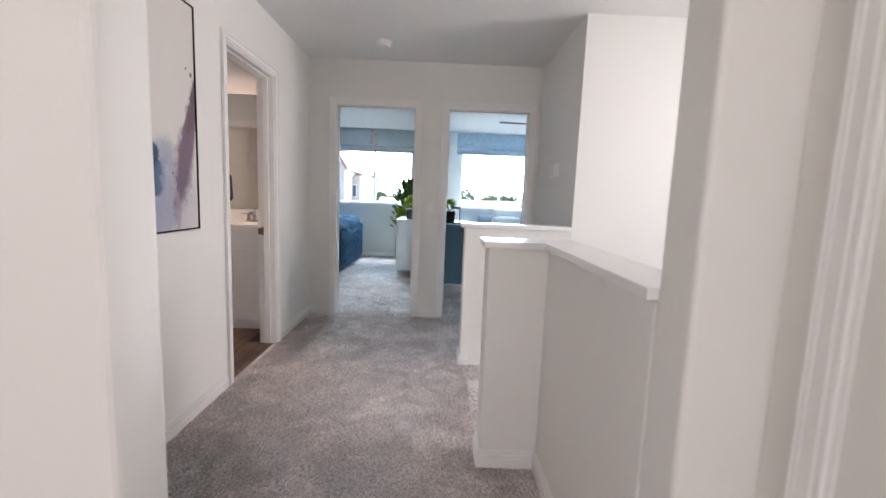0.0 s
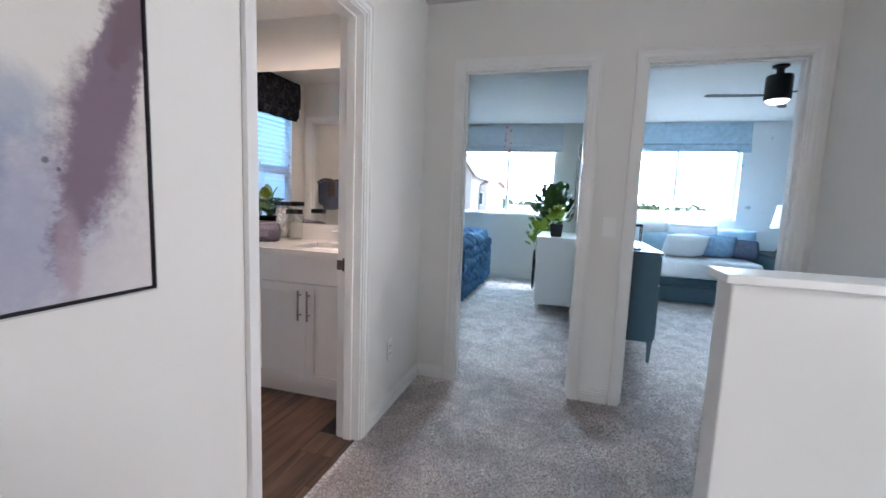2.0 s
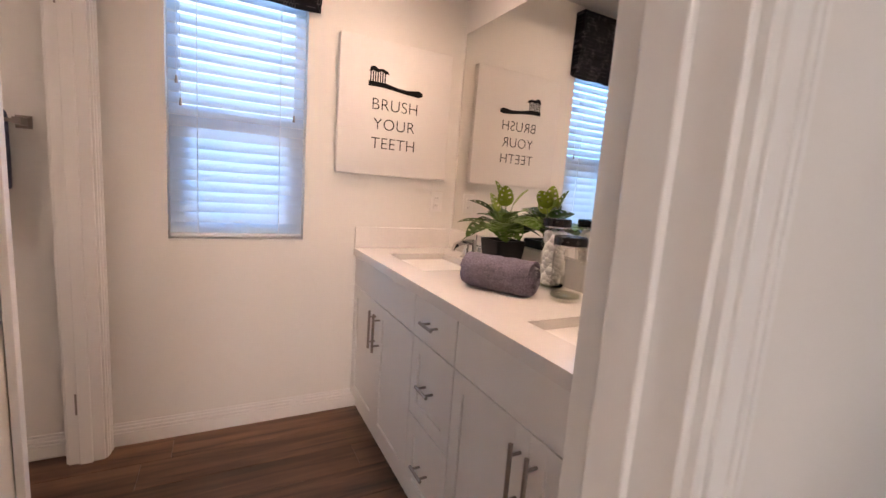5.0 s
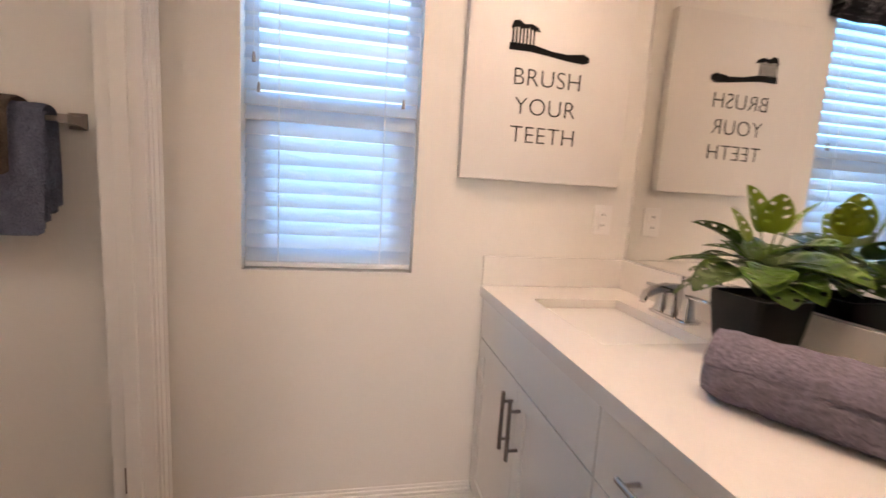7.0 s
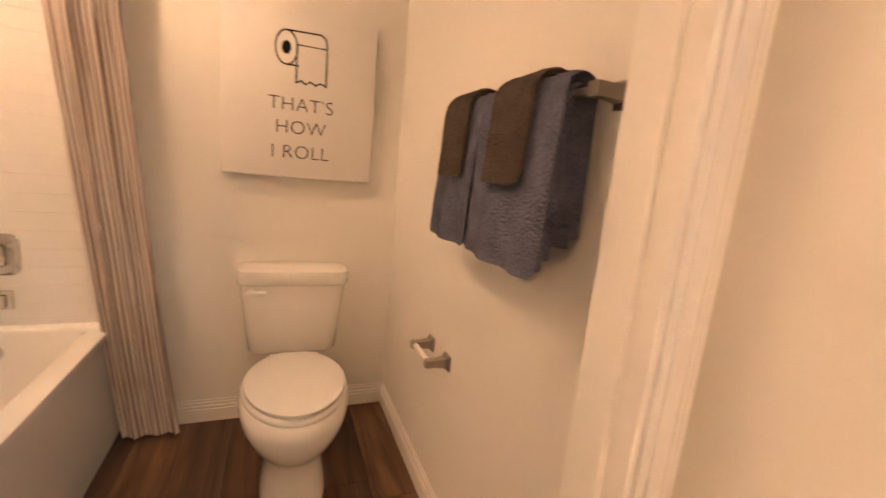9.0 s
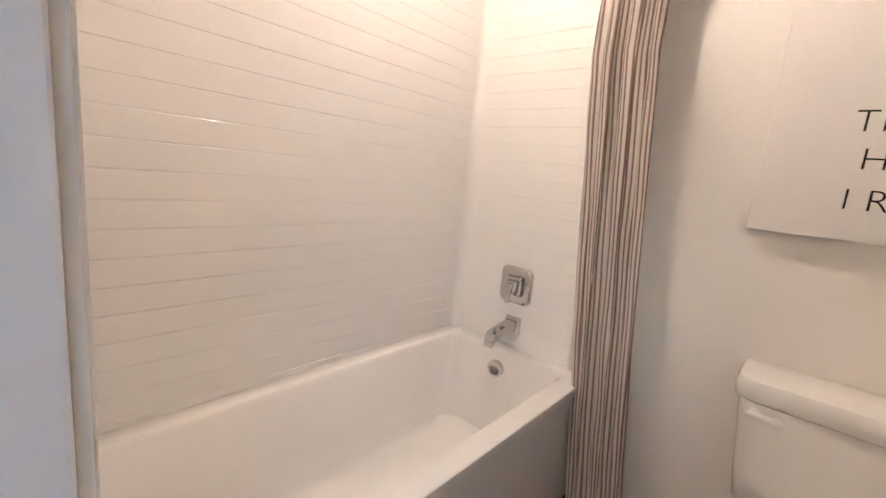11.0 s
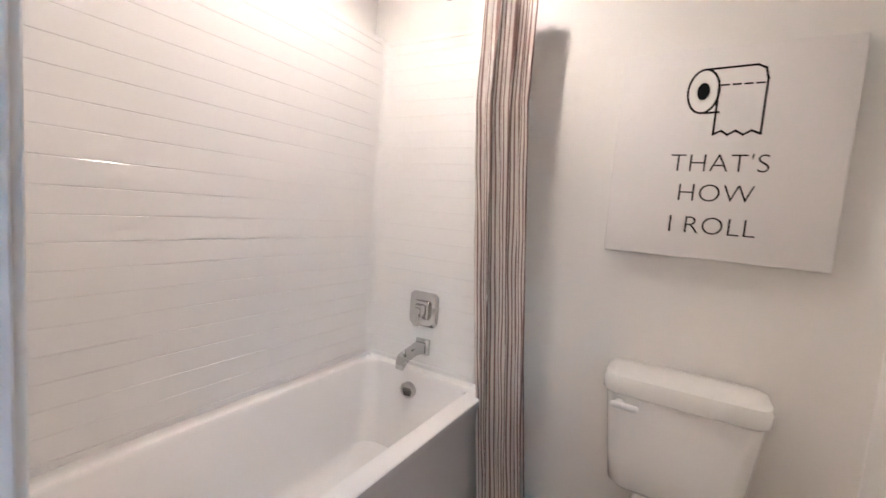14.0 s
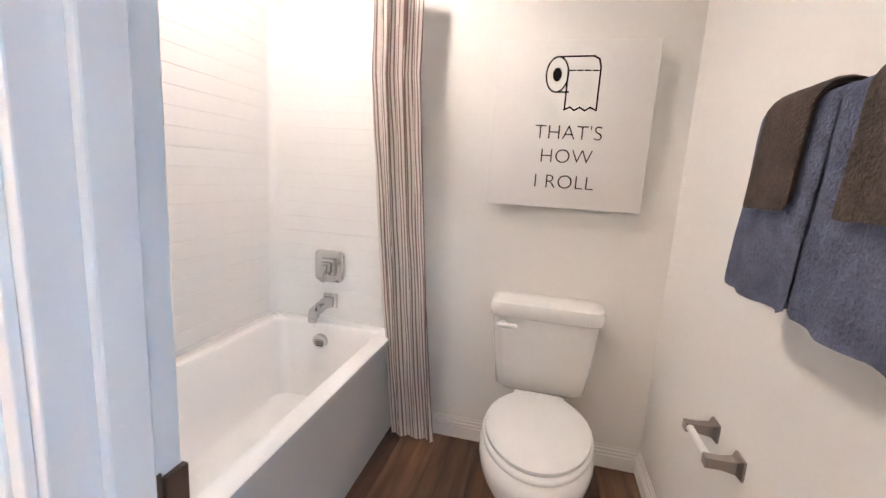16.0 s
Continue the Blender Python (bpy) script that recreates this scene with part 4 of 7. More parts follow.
def faucet(cx):
    """A low centre-set tap with two lever handles."""
    th = thing("faucet", (cx, 3.905, 0.9), "chrome centre-set bathroom faucet with two lever handles", "faucet", "vanity faucets")
    part("base_plate", boxes([((cx - 0.078, 3.88, 0.9003), (cx + 0.078, 3.935, 0.912))], 0.005), CHROME, th, smooth=40)
    bm = loft(bmesh.new(), [[(px, py + o, z) for px, py in rounded_rect(cx, 3.908, w, d, 0.008)] for w, d, o, z in
                            ((0.046, 0.046, 0, 0.912), (0.036, 0.036, 0, 0.925), (0.030, 0.034, 0, 0.985), (0.030, 0.030, 0, 1.005))])
    part("body", bm, CHROME, th, smooth=40)
    rings = []
    for y, z, w, h in ((3.92, 0.985, 0.028, 0.030), (3.88, 0.995, 0.028, 0.026), (3.84, 0.990, 0.026, 0.020), (3.805, 0.975, 0.026, 0.018), (3.795, 0.955, 0.024, 0.014)):
        rings.append([(cx + sx * w / 2, y, z + sz * h / 2) for sx, sz in ((-1, -1), (1, -1), (1, 1), (-1, 1))])
    part("spout", loft(bmesh.new(), rings), CHROME, th, smooth=50)
    for s in (-1, 1):
        x = cx + s * 0.052
        bm = loft(bmesh.new(), [[(px, py, z) for px, py in rounded_rect(x, 3.908, w, w, 0.006)] for w, z in ((0.042, 0.912), (0.034, 0.922), (0.024, 0.965), (0.022, 0.975))])
        h = part("handle", bm, CHROME, th, smooth=40)
        bm = boxes([((min(x - s * 0.008, x + s * 0.075), 3.899, 0.976), (max(x - s * 0.008, x + s * 0.075), 3.917, 0.985))], 0.003)
        part("lever", bm, CHROME, h, smooth=40)
    bm = bmesh.new()
    cyl(bm, (cx, 3.925, 1.0), (cx, 3.925, 1.03), 0.004, n=8)
    part("lift_rod", bm, CHROME, th, smooth=40)


for s in SINKS:
    sink(*s)
    faucet((s[0] + s[1]) / 2)

th = thing("wall_mirror", (-2.24, 3.995, 1.02), "large frameless wall mirror above the vanity", "mirror")
part("glass", boxes([((-3.165, 3.993, 1.018), (-1.315, 3.998, 2.092))]), MIRROR, th)


# ---- things on the counter ----
def leaf_mesh(name, material, length, width, holes=True, droop=0.25, n=14):
    """A broad heart-shaped leaf with slits in its edge, arched along the midrib."""
    bm = bmesh.new()
    side = []
    for i in range(n + 1):
        t = i / n
        w = width / 2 * (math.sin(math.pi * min(1, t ** 0.7)) ** 0.6)
        side.append((t, w))

    def up(t, w):
        return (w, length * t, -droop * length * t * t - 0.3 * abs(w) * (1 - t) * 0.4 + 0.25 * abs(w))

    mid = [bm.verts.new(up(t, 0)) for t, w in side]
    for s in (-1, 1):
        near = [bm.verts.new((s * w * 0.32, *up(t, w * 0.32)[1:])) for t, w in side]
        far = [bm.verts.new((s * w * 0.68, *up(t + 0.03 * (0 < t < 0.9), w * 0.68)[1:])) for t, w in side]
        rim = [bm.verts.new((s * w, *up(t, w)[1:])) for t, w in side]
        for i in range(n):
            for a, b in ((mid, near), (near, far), (far, rim)):
                if holes and a is near and i % 3 == (1 if s > 0 else 2) and 2 < i < n - 2:
                    continue
                q = (a[i], a[i + 1], b[i + 1], b[i])
                try:
                    bm.faces.new(q if s > 0 else q[::-1])
                except ValueError:
                    pass
    bmesh.ops.remove_doubles(bm, verts=bm.verts, dist=1e-5)
    bmesh.ops.solidify(bm, geom=bm.faces[:], thickness=0.0008)
    me = bpy.data.meshes.new(name)
    bm.to_mesh(me)
    bm.free()
    me.materials.append(material)
    me.shade_smooth()
    return me


def leaves_on(th, meshes, base, stems, rng, stem_mat=STEM, stem_r=0.0018, rise=38):
    """Leaves on bent stems. stems: (turn, lean, reach, leaf scale)."""
    for k, (turn, lean, reach, size) in enumerate(stems):
        a = radians(turn)
        d = Vector((math.cos(a) * math.sin(radians(lean)), math.sin(a) * math.sin(radians(lean)), math.cos(radians(lean))))
        tip = Vector(base) + d * reach
        mid = Vector(base) + d * reach * 0.5 + Vector((0, 0, reach * 0.12))
        part("stem", tube(bmesh.new(), [base, mid, tip], stem_r, 6), stem_mat, th)
        ob = new("leaf", meshes[k % len(meshes)])
        ob.parent = th
        pitch = rise - lean * 0.95 + rng.uniform(-14, 14)
        m = Matrix.Translation(tip) @ Euler((0, 0, a - math.pi / 2)).to_matrix().to_4x4() @ Euler((radians(pitch), rng.uniform(-0.35, 0.35), 0)).to_matrix().to_4x4() @ Matrix.Scale(size, 4)
        ob.matrix_parent_inverse = th.matrix_basis.inverted()
        ob.matrix_basis = m


RNG = random.Random(5)
PX, PY = -2.49, 3.875
th = thing("potted_plant", (PX, PY, 0.9), "small split-leaf plant in a square black pot on the counter", "potted plant")
bm = loft(bmesh.new(), [[(px, py, z) for px, py in rounded_rect(PX, PY, w, w, 0.012)] for w, z in ((0.115, 0.9005), (0.144, 1.036), (0.144, 1.048), (0.128, 1.048), (0.126, 1.022))], (True, True))
part("pot", bm, BLACK, th, smooth=40)
part("soil", boxes([((PX - 0.055, PY - 0.055, 1.022), (PX + 0.055, PY + 0.055, 1.030))], 0.003), SOIL, th)
MON = [leaf_mesh("leaf", LEAF, 0.125, 0.105, droop=0.35), leaf_mesh("leaf", LEAF, 0.115, 0.098, droop=0.2), leaf_mesh("leaf", LEAF, 0.13, 0.11, droop=0.5)]
TOP_LEAF = [leaf_mesh("leaf", LEAF_LIGHT, 0.12, 0.085, droop=0.12)]
low = []
for k in range(32):
    lean = RNG.uniform(14, 56)
    low.append((137.5 * k + RNG.uniform(-14, 14), lean, RNG.uniform(0.065, 0.125), RNG.uniform(0.75, 1.0)))
leaves_on(th, MON, (PX, PY - 0.005, 1.045), low, RNG, rise=48)
leaves_on(th, TOP_LEAF, (PX, PY - 0.005, 1.045), [(250, 6, 0.145, 0.95), (330, 14, 0.15, 0.8), (60, 12, 0.15, 0.85), (200, 18, 0.125, 0.8)], RNG, rise=82)

th = thing("rolled_towel", (-2.27, 3.70, 0.9), "rolled grey-violet towel lying on the counter", "towel")
AX = Vector((0.86, 0.51, 0)).normalized()
ROLL = Vector((-2.222, 3.682, 0.9525))
SIDE = Vector((-AX.y, AX.x, 0))


def towel_roll(centre, length, r):
    bm = bmesh.new()
    rings = []
    for i in range(41):
        u = (i / 40 - 0.5) * length
        ring = []
        for k in range(60):
            a = 2 * math.pi * k / 60
            rr = r * (1 + 0.035 * math.sin(3 * a + u * 20) + 0.08 * noise.noise(Vector((u * 22, a * 2.2, 2))) + 0.05 * noise.noise(Vector((u * 90, a * 9, 5))))
            rr *= 1 - 0.16 * max(0.0, abs(u) - length / 2 + 0.02) / 0.02
            p = Vector(centre) + AX * u + SIDE * rr * 1.15 * math.cos(a) + Vector((0, 0, max(rr * 0.95 * math.sin(a), -r * 0.86)))
            ring.append(p)
        rings.append(ring)
    return loft(bm, rings)


part("roll", towel_roll(ROLL, 0.262, 0.060), TOWEL_LILAC, th, smooth=60)
coil = []
for k in range(88):
    a = 0.25 * k
    rr = 0.009 + 0.0020 * a
    coil.append(ROLL + AX * 0.129 + SIDE * rr * 1.1 * math.cos(a) + Vector((0, 0, rr * 0.9 * math.sin(a))))
part("coil", tube(bmesh.new(), coil, 0.0055, 6), TOWEL_LILAC, th, smooth=60)
flap = [[ROLL + AX * u + SIDE * (0.060 * 1.2 * math.cos(a)) + Vector((0, 0, 0.0615 * math.sin(a) + d + 0.0045 * noise.noise(Vector((u * 34, a * 4, 1))))) for a, d in
         [(radians(q), 0) for q in range(40, 170, 10)] + [(radians(q), 0.008) for q in range(160, 30, -10)]] for u in [-0.128 + 0.256 * q / 30 for q in range(31)]]
part("flap", loft(bmesh.new(), flap), TOWEL_LILAC, th, smooth=60)


def jar(cx, cy, r, h, label):
    th = thing("glass_jar", (cx, cy, 0.9), label, "jar", "jars on the counter")
    z = 0.9006
    part("glass_body", lathe(bmesh.new(), [(r * 0.92, 0.0), (r, 0.006), (r, h * 0.88), (r * 0.93, h * 0.93), (r * 0.93, h), (r * 0.93 - 0.003, h), (r * 0.93 - 0.003, h * 0.92), (r - 0.003, h * 0.87), (r - 0.003, 0.012), (r * 0.85, 0.008)], (cx, cy, z)), JAR, th, "clear glass", smooth=40)
    part("foot", lathe(bmesh.new(), [(r * 0.80, 0.0125), (r - 0.0045, 0.0125), (r - 0.0035, 0.019), (r * 0.86, 0.0205)], (cx, cy, z)), JAR_FOOT, th, "thick greenish glass foot", smooth=40)
    part("lid", lathe(bmesh.new(), [(r * 0.98, h + 0.0005), (r * 1.04, h + 0.003), (r * 1.04, h + 0.026), (r * 0.98, h + 0.031), (r * 0.2, h + 0.032)], (cx, cy, z)), LID, th, "dark marbled lid", smooth=40)
    part("lid_rim", lathe(bmesh.new(), [(r * 1.045, h - 0.003), (r * 1.045, h + 0.0025)], (cx, cy, z)), CHROME, th, smooth=40)
    return th


CJX, CJY = -2.200, 3.905
j1 = jar(CJX, CJY, 0.050, 0.236, "tall glass jar full of cotton balls, dark lid")
for k in range(120):
    a, rr = 2.4 * k, 0.032 * (0.55 + 0.45 * RNG.random()) * (k % 4 > 0)
    bm = bmesh.new()
    bmesh.ops.create_icosphere(bm, subdivisions=2, radius=RNG.uniform(0.0150, 0.0180), matrix=Matrix.Translation((CJX + rr * math.cos(a), CJY + rr * math.sin(a), 0.924 + 0.190 * k / 120)))
    for v in bm.verts:
        v.co += 0.004 * noise.noise_vector(v.co * 80)
    part("cotton_ball", bm, COTTON, j1, smooth=180)
j2 = jar(-2.056, 3.842, 0.0535, 0.187, "short empty glass jar with a dark lid")


# ---- canvases with lettering ----
def lettered_canvas(name, label, lo, hi, normal):
    th = thing(name, [(a + b) / 2 for a, b in zip(lo, hi)], label, "canvas print", "lettered canvases")
    part("canvas", boxes([(lo, hi)], 0.004), CANVAS, th, smooth=40)
    return th


FACE_W = Matrix(((0, 0, 1, 0), (1, 0, 0, 0), (0, 1, 0, 0), (0, 0, 0, 1)))
th = lettered_canvas("canvas_print", "white lettered canvas print with a drawn toothbrush", (WEST + 0.002, 3.30, 1.29), (WEST + 0.04, 3.91, 1.955), "x")
X = WEST + 0.0405
for text, z, size in (("BRUSH", 1.617, 0.083), ("YOUR", 1.520, 0.083), ("TEETH", 1.424, 0.083)):
    letters("letter", text, size, Matrix.Translation((X, 3.594, z)) @ FACE_W, INK, th, 1.04)
M = Matrix.Translation((X, 0, 0)) @ FACE_W
handle = [(3.445, 1.752), (3.53, 1.752), (3.60, 1.738), (3.66, 1.734), (3.72, 1.742), (3.742, 1.732), (3.742, 1.716), (3.72, 1.708), (3.66, 1.712), (3.58, 1.722), (3.52, 1.728), (3.445, 1.728)]
part("toothbrush_handle", plate(bmesh.new(), handle, 0.001, M), INK, th)
for k in range(7):
    y = 3.452 + 0.0125 * k
    part("bristle", plate(bmesh.new(), [(y, 1.752), (y + 0.0065, 1.752), (y + 0.0065, 1.80), (y, 1.80)], 0.001, M), INK, th)
part("toothpaste", plate(bmesh.new(), [(3.446, 1.796), (3.455, 1.822), (3.475, 1.826), (3.495, 1.814), (3.52, 1.818), (3.545, 1.808), (3.553, 1.794), (3.53, 1.797), (3.51, 1.803), (3.49, 1.798), (3.47, 1.803)], 0.001, M), INK, th)

FACE_S = Matrix(((-1, 0, 0, 0), (0, 0, 1, 0), (0, 1, 0, 0), (0, 0, 0, 1)))
th = lettered_canvas("canvas_print", "white lettered canvas print with a drawn paper roll", (-3.045, SOUTH + 0.002, 1.136), (-2.437, SOUTH + 0.043, 1.788), "y")
Y = SOUTH + 0.0435
for text, z, size in (("THAT'S", 1.411, 0.079), ("HOW", 1.318, 0.079), ("I ROLL", 1.216, 0.079)):
    letters("letter", text, size, Matrix.Translation((-2.741, Y, z)) @ FACE_S, INK, th, 1.04)
M = Matrix.Translation((0, Y, 0)) @ FACE_S


def stroke(pts, w=0.006, closed=False, name="line"):
    """A drawn line of even width, in the canvas's own plane."""
    bm = bmesh.new()
    n = len(pts)
    for i in range(n if closed else n - 1):
        a, b = Vector(pts[i]) + Vector((OX, OZ)), Vector(pts[(i + 1) % n]) + Vector((OX, OZ))
        d = (b - a).normalized() * w / 2
        s = Vector((-d.y, d.x))
        plate(bm, [tuple(a - d - s), tuple(b + d - s), tuple(b + d + s), tuple(a - d + s)], 0.0008, M)
    part(name, bm, INK, th)


OX, OZ = 0.034, -0.005
cx, cz = 2.643, 1.662
stroke([(cx + 0.042 * math.cos(2 * math.pi * k / 28), cz + 0.066 * math.sin(2 * math.pi * k / 28)) for k in range(28)], closed=True, name="roll_outline")
part("roll_core", plate(bmesh.new(), [(cx + OX + 0.017 * math.cos(2 * math.pi * k / 20), cz + OZ + 0.026 * math.sin(2 * math.pi * k / 20)) for k in range(20)], 0.001, M), INK, th)
stroke([(cx, cz + 0.066), (2.775, 1.731), (2.795, 1.72), (2.803, 1.69), (2.803, 1.53)], name="roll_outline")
stroke([(cx + 0.01, cz - 0.066), (2.69, 1.597)], name="roll_outline")
stroke([(2.683, 1.68), (2.683, 1.53), (2.703, 1.54), (2.72, 1.528), (2.74, 1.54), (2.76, 1.528), (2.78, 1.54), (2.803, 1.53)], name="sheet_outline")
for k in range(4):
    stroke([(2.69 + 0.029 * k, 1.678), (2.708 + 0.029 * k, 1.678)], 0.005, name="dash")


# ---- bathroom window, blind and valance ----
def sliding_frame(name, label, axis, at, a, b, z0, z1, mid, horizontal_mid, pane_off=0.0, bar=0.045, depth=0.05, out=-1):
    """A vinyl window: outer frame, meeting rail and two panes. axis: the wall's normal."""
    i = "xyz".index(axis)
    j = 1 - i
    c = [0, 0, z0]
    c[i], c[j] = at, (a + b) / 2
    th = thing(name, c, label, "window", "", "structure")

    def lohi(u0, u1, w0, w1, d0, d1):
        p, q = [0, 0, w0], [0, 0, w1]
        p[i], q[i] = at + d0, at + d1
        p[j], q[j] = u0, u1
        return p, q

    for u0, u1, w0, w1 in ((a, a + bar, z0, z1), (b - bar, b, z0, z1), (a + bar, b - bar, z0, z0 + bar), (a + bar, b - bar, z1 - bar, z1)):
        part("window_frame", box(bmesh.new(), *lohi(u0, u1, w0, w1, -depth / 2, depth / 2), 0.003), VINYL, th)
    if horizontal_mid:
        part("meeting_rail", box(bmesh.new(), *lohi(a + bar, b - bar, mid - 0.022, mid + 0.022, -depth / 2, depth / 2), 0.003), VINYL, th)
        panes = ((a + bar, b - bar, z0 + bar, mid - 0.022), (a + bar, b - bar, mid + 0.022, z1 - bar))
    else:
        part("meeting_rail", box(bmesh.new(), *lohi(mid - 0.022, mid + 0.022, z0 + bar, z1 - bar, -depth / 2, depth / 2), 0.003), VINYL, th)
        panes = ((a + bar, mid - 0.022, z0 + bar, z1 - bar), (mid + 0.022, b - bar, z0 + bar, z1 - bar))
    for u0, u1, w0, w1 in panes:
        p = part("pane", box(bmesh.new(), *lohi(u0 - 0.003, u1 + 0.003, w0 - 0.003, w1 + 0.003, -0.002, 0.002)), PANE, th)
        p.visible_shadow = False
    return th


sliding_frame("window_1", "white vinyl single-hung window behind the blind", "x", -3.272, 2.585, 3.157, 0.935, 2.20, 1.50, True, bar=0.045)
lower_sash = bpy.data.objects["window_1"]
for lo, hi in (((-3.262, 2.630, 0.980), (-3.2475, 2.662, 1.478)), ((-3.262, 3.080, 0.980), (-3.2475, 3.112, 1.478)), ((-3.262, 2.662, 0.980), (-3.2475, 3.080, 1.010)), ((-3.262, 2.662, 1.430), (-3.2475, 3.080, 1.478))):
    part("sash_bar", box(bmesh.new(), lo, hi, 0.003), VINYL, lower_sash)
structure("trim_window_sill", boxes([((-3.245, 2.586, 0.9355), (WEST + 0.002, 3.156, 0.940))]), TRIM, "white painted window sill", "sill")

th = thing("window_blind", (-3.222, 2.87, 2.18), "white faux-wood blind with evenly tilted slats", "window blind")
part("head_rail", boxes([((-3.246, 2.590, 2.135), (-3.197, 3.152, 2.195))], 0.003), VINYL, th)
part("bottom_rail", boxes([((-3.243, 2.592, 0.950), (-3.200, 3.150, 0.966))], 0.004), VINYL, th)


def slat_mesh(tilt):
    bm = bmesh.new()
    a = radians(tilt)
    rings = []
    for y in (-0.278, -0.1, 0.1, 0.278):
        ring = []
        for w, d in ((-0.031, 0.0), (-0.015, 0.0022), (0.0, 0.003), (0.015, 0.0022), (0.031, 0.0), (0.015, 0.0002), (0.0, 0.0008), (-0.015, 0.0002)):
            ring.append((w * math.cos(a) - d * math.sin(a), y, w * math.sin(a) + d * math.cos(a)))
        rings.append(ring)
    return mesh_of("slat", loft(bm, rings), BLIND, 50)


SLAT = slat_mesh(-51)
for k in range(25):
    ob = new("slat", SLAT)
    ob.parent = th
    ob.matrix_parent_inverse = th.matrix_basis.inverted()
    ob.matrix_basis = pose(-3.221, 2.871, 0.992 + 0.0465 * k)
for y in (2.70, 3.04):
    for x in (-3.2475, -3.1955):
        part("ladder_cord", box(bmesh.new(), (x - 0.0008, y - 0.0015, 0.955), (x + 0.0008, y + 0.0015, 2.14)), VINYL, th)
for y, z in ((2.625, 1.605), (2.640, 1.515), (3.10, 1.505)):
    bm = bmesh.new()
    cyl(bm, (-3.188, y, z), (-3.188, y, z + 0.03), 0.0065, 0.0035, 10)
    part("tassel", bm, mat("tassel_wood", (0.40, 0.33, 0.28), 0.6), th, smooth=60)
    bm = bmesh.new()
    cyl(bm, (-3.188, y, z + 0.029), (-3.188, y, 2.13), 0.001, None, 6)
    part("pull_cord", bm, VINYL, th)

th = thing("roman_valance", (-3.13, 2.87, 2.0), "black patterned fabric roman valance above the window", "valance")
for k, (z0, z1, d) in enumerate(((2.005, 2.10, 0.035), (2.035, 2.20, 0.055), (2.13, 2.40, 0.075))):
    rings = []
    for i in range(13):
        y = 2.535 + 0.67 * i / 12
        w = 0.003 * math.sin(i * 1.7 + k)
        rings.append([(WEST + 0.002, y, z0 + 0.02), (WEST + d * 0.8, y, z0 + w), (WEST + d + w, y, z0 + 0.012 + w), (WEST + d + 0.006, y, (z0 + z1) / 2), (WEST + d, y, z1), (WEST + 0.002, y, z1)])
    part("fold", loft(bmesh.new(), rings), VALANCE, th, smooth=40)


# ---- towels on the bar, paper holder ----
def bracket(parent, y, z, reach=0.062, s=0.024):
    """A flared square post from the west wall."""
    x = WEST
    rings = [[(x + d, y + a * w, z + b * w) for a, b in ((-1, -1), (1, -1), (1, 1), (-1, 1))] for d, w in ((0.0005, s), (0.006, s), (0.016, s * 0.62), (reach * 0.7, s * 0.48), (reach, s * 0.5), (reach + 0.012, s * 0.5))]
    part("post", loft(bmesh.new(), rings), NICKEL, parent, smooth=35)


bar_thing = thing("towel_bar", (WEST, 1.82, 1.378), "brushed nickel towel bar on the wall", "towel bar")
bracket(bar_thing, 2.135, 1.378)
bracket(bar_thing, 1.51, 1.378)
bm = bmesh.new()
box(bm, (WEST + 0.058, 1.50, 1.370), (WEST + 0.070, 2.135, 1.384), 0.003)
part("bar", bm, NICKEL, bar_thing)


def drape(y0, y1, front, back, ri, ro, seed, flare=0.0):
    """A soft folded towel over the bar: a layer between two radii with rolled side edges and a rounded hem."""
    cx, cz = WEST + 0.064, 1.378
    down = [0, 0.03, 0.12, 0.3, 0.5, 0.7, 0.9, 1]
    arch = [math.pi * (1 - k / 10) for k in range(11)]

    def side(r, hem):
        return ([(cx - r, back + hem + (cz - back - hem) * t) for t in down[:-1]] + [(cx + r * math.cos(a), cz + r * math.sin(a)) for a in arch]
                + [(cx + r + flare * t, cz + (front + hem - cz) * t) for t in (1 - q for q in down[-2::-1])])

    mid, half = (ri + ro) / 2, (ro - ri) / 2
    n = 25
    rings = []
    for i in range(n):
        t = i / (n - 1)
        y = y0 + (y1 - y0) * t
        edge = min(t, 1 - t) * (y1 - y0)
        full = math.sqrt(max(0.0, 1 - (1 - min(1.0, edge / 0.014)) ** 2)) * 0.92 + 0.08
        lift = 0.010 * (1 - min(1.0, edge / 0.02)) ** 2
        outer, inner = side(mid + half * full, lift), side(mid - half * full, lift + 0.004)
        ring = []
        for x, z in outer + inner[::-1]:
            hang = max(0.0, cz - z) / 0.33
            pleat = 0.007 * math.sin(y * 42 + seed) * hang * hang + 0.010 * noise.noise(Vector((y * 13, z * 5, seed))) * hang
            fluff = 0.0016 * noise.noise(Vector((y * 60, z * 60, x * 60 + seed)))
            hem = 0.007 * noise.noise(Vector((y * 7, seed, 0.3))) * hang
            ring.append((max(x + pleat + fluff, WEST + 0.002), y + 0.016 * hang * noise.noise(Vector((z * 5, seed, 3))), z + hem + fluff))
        rings.append(ring)
    return loft(bmesh.new(), rings)


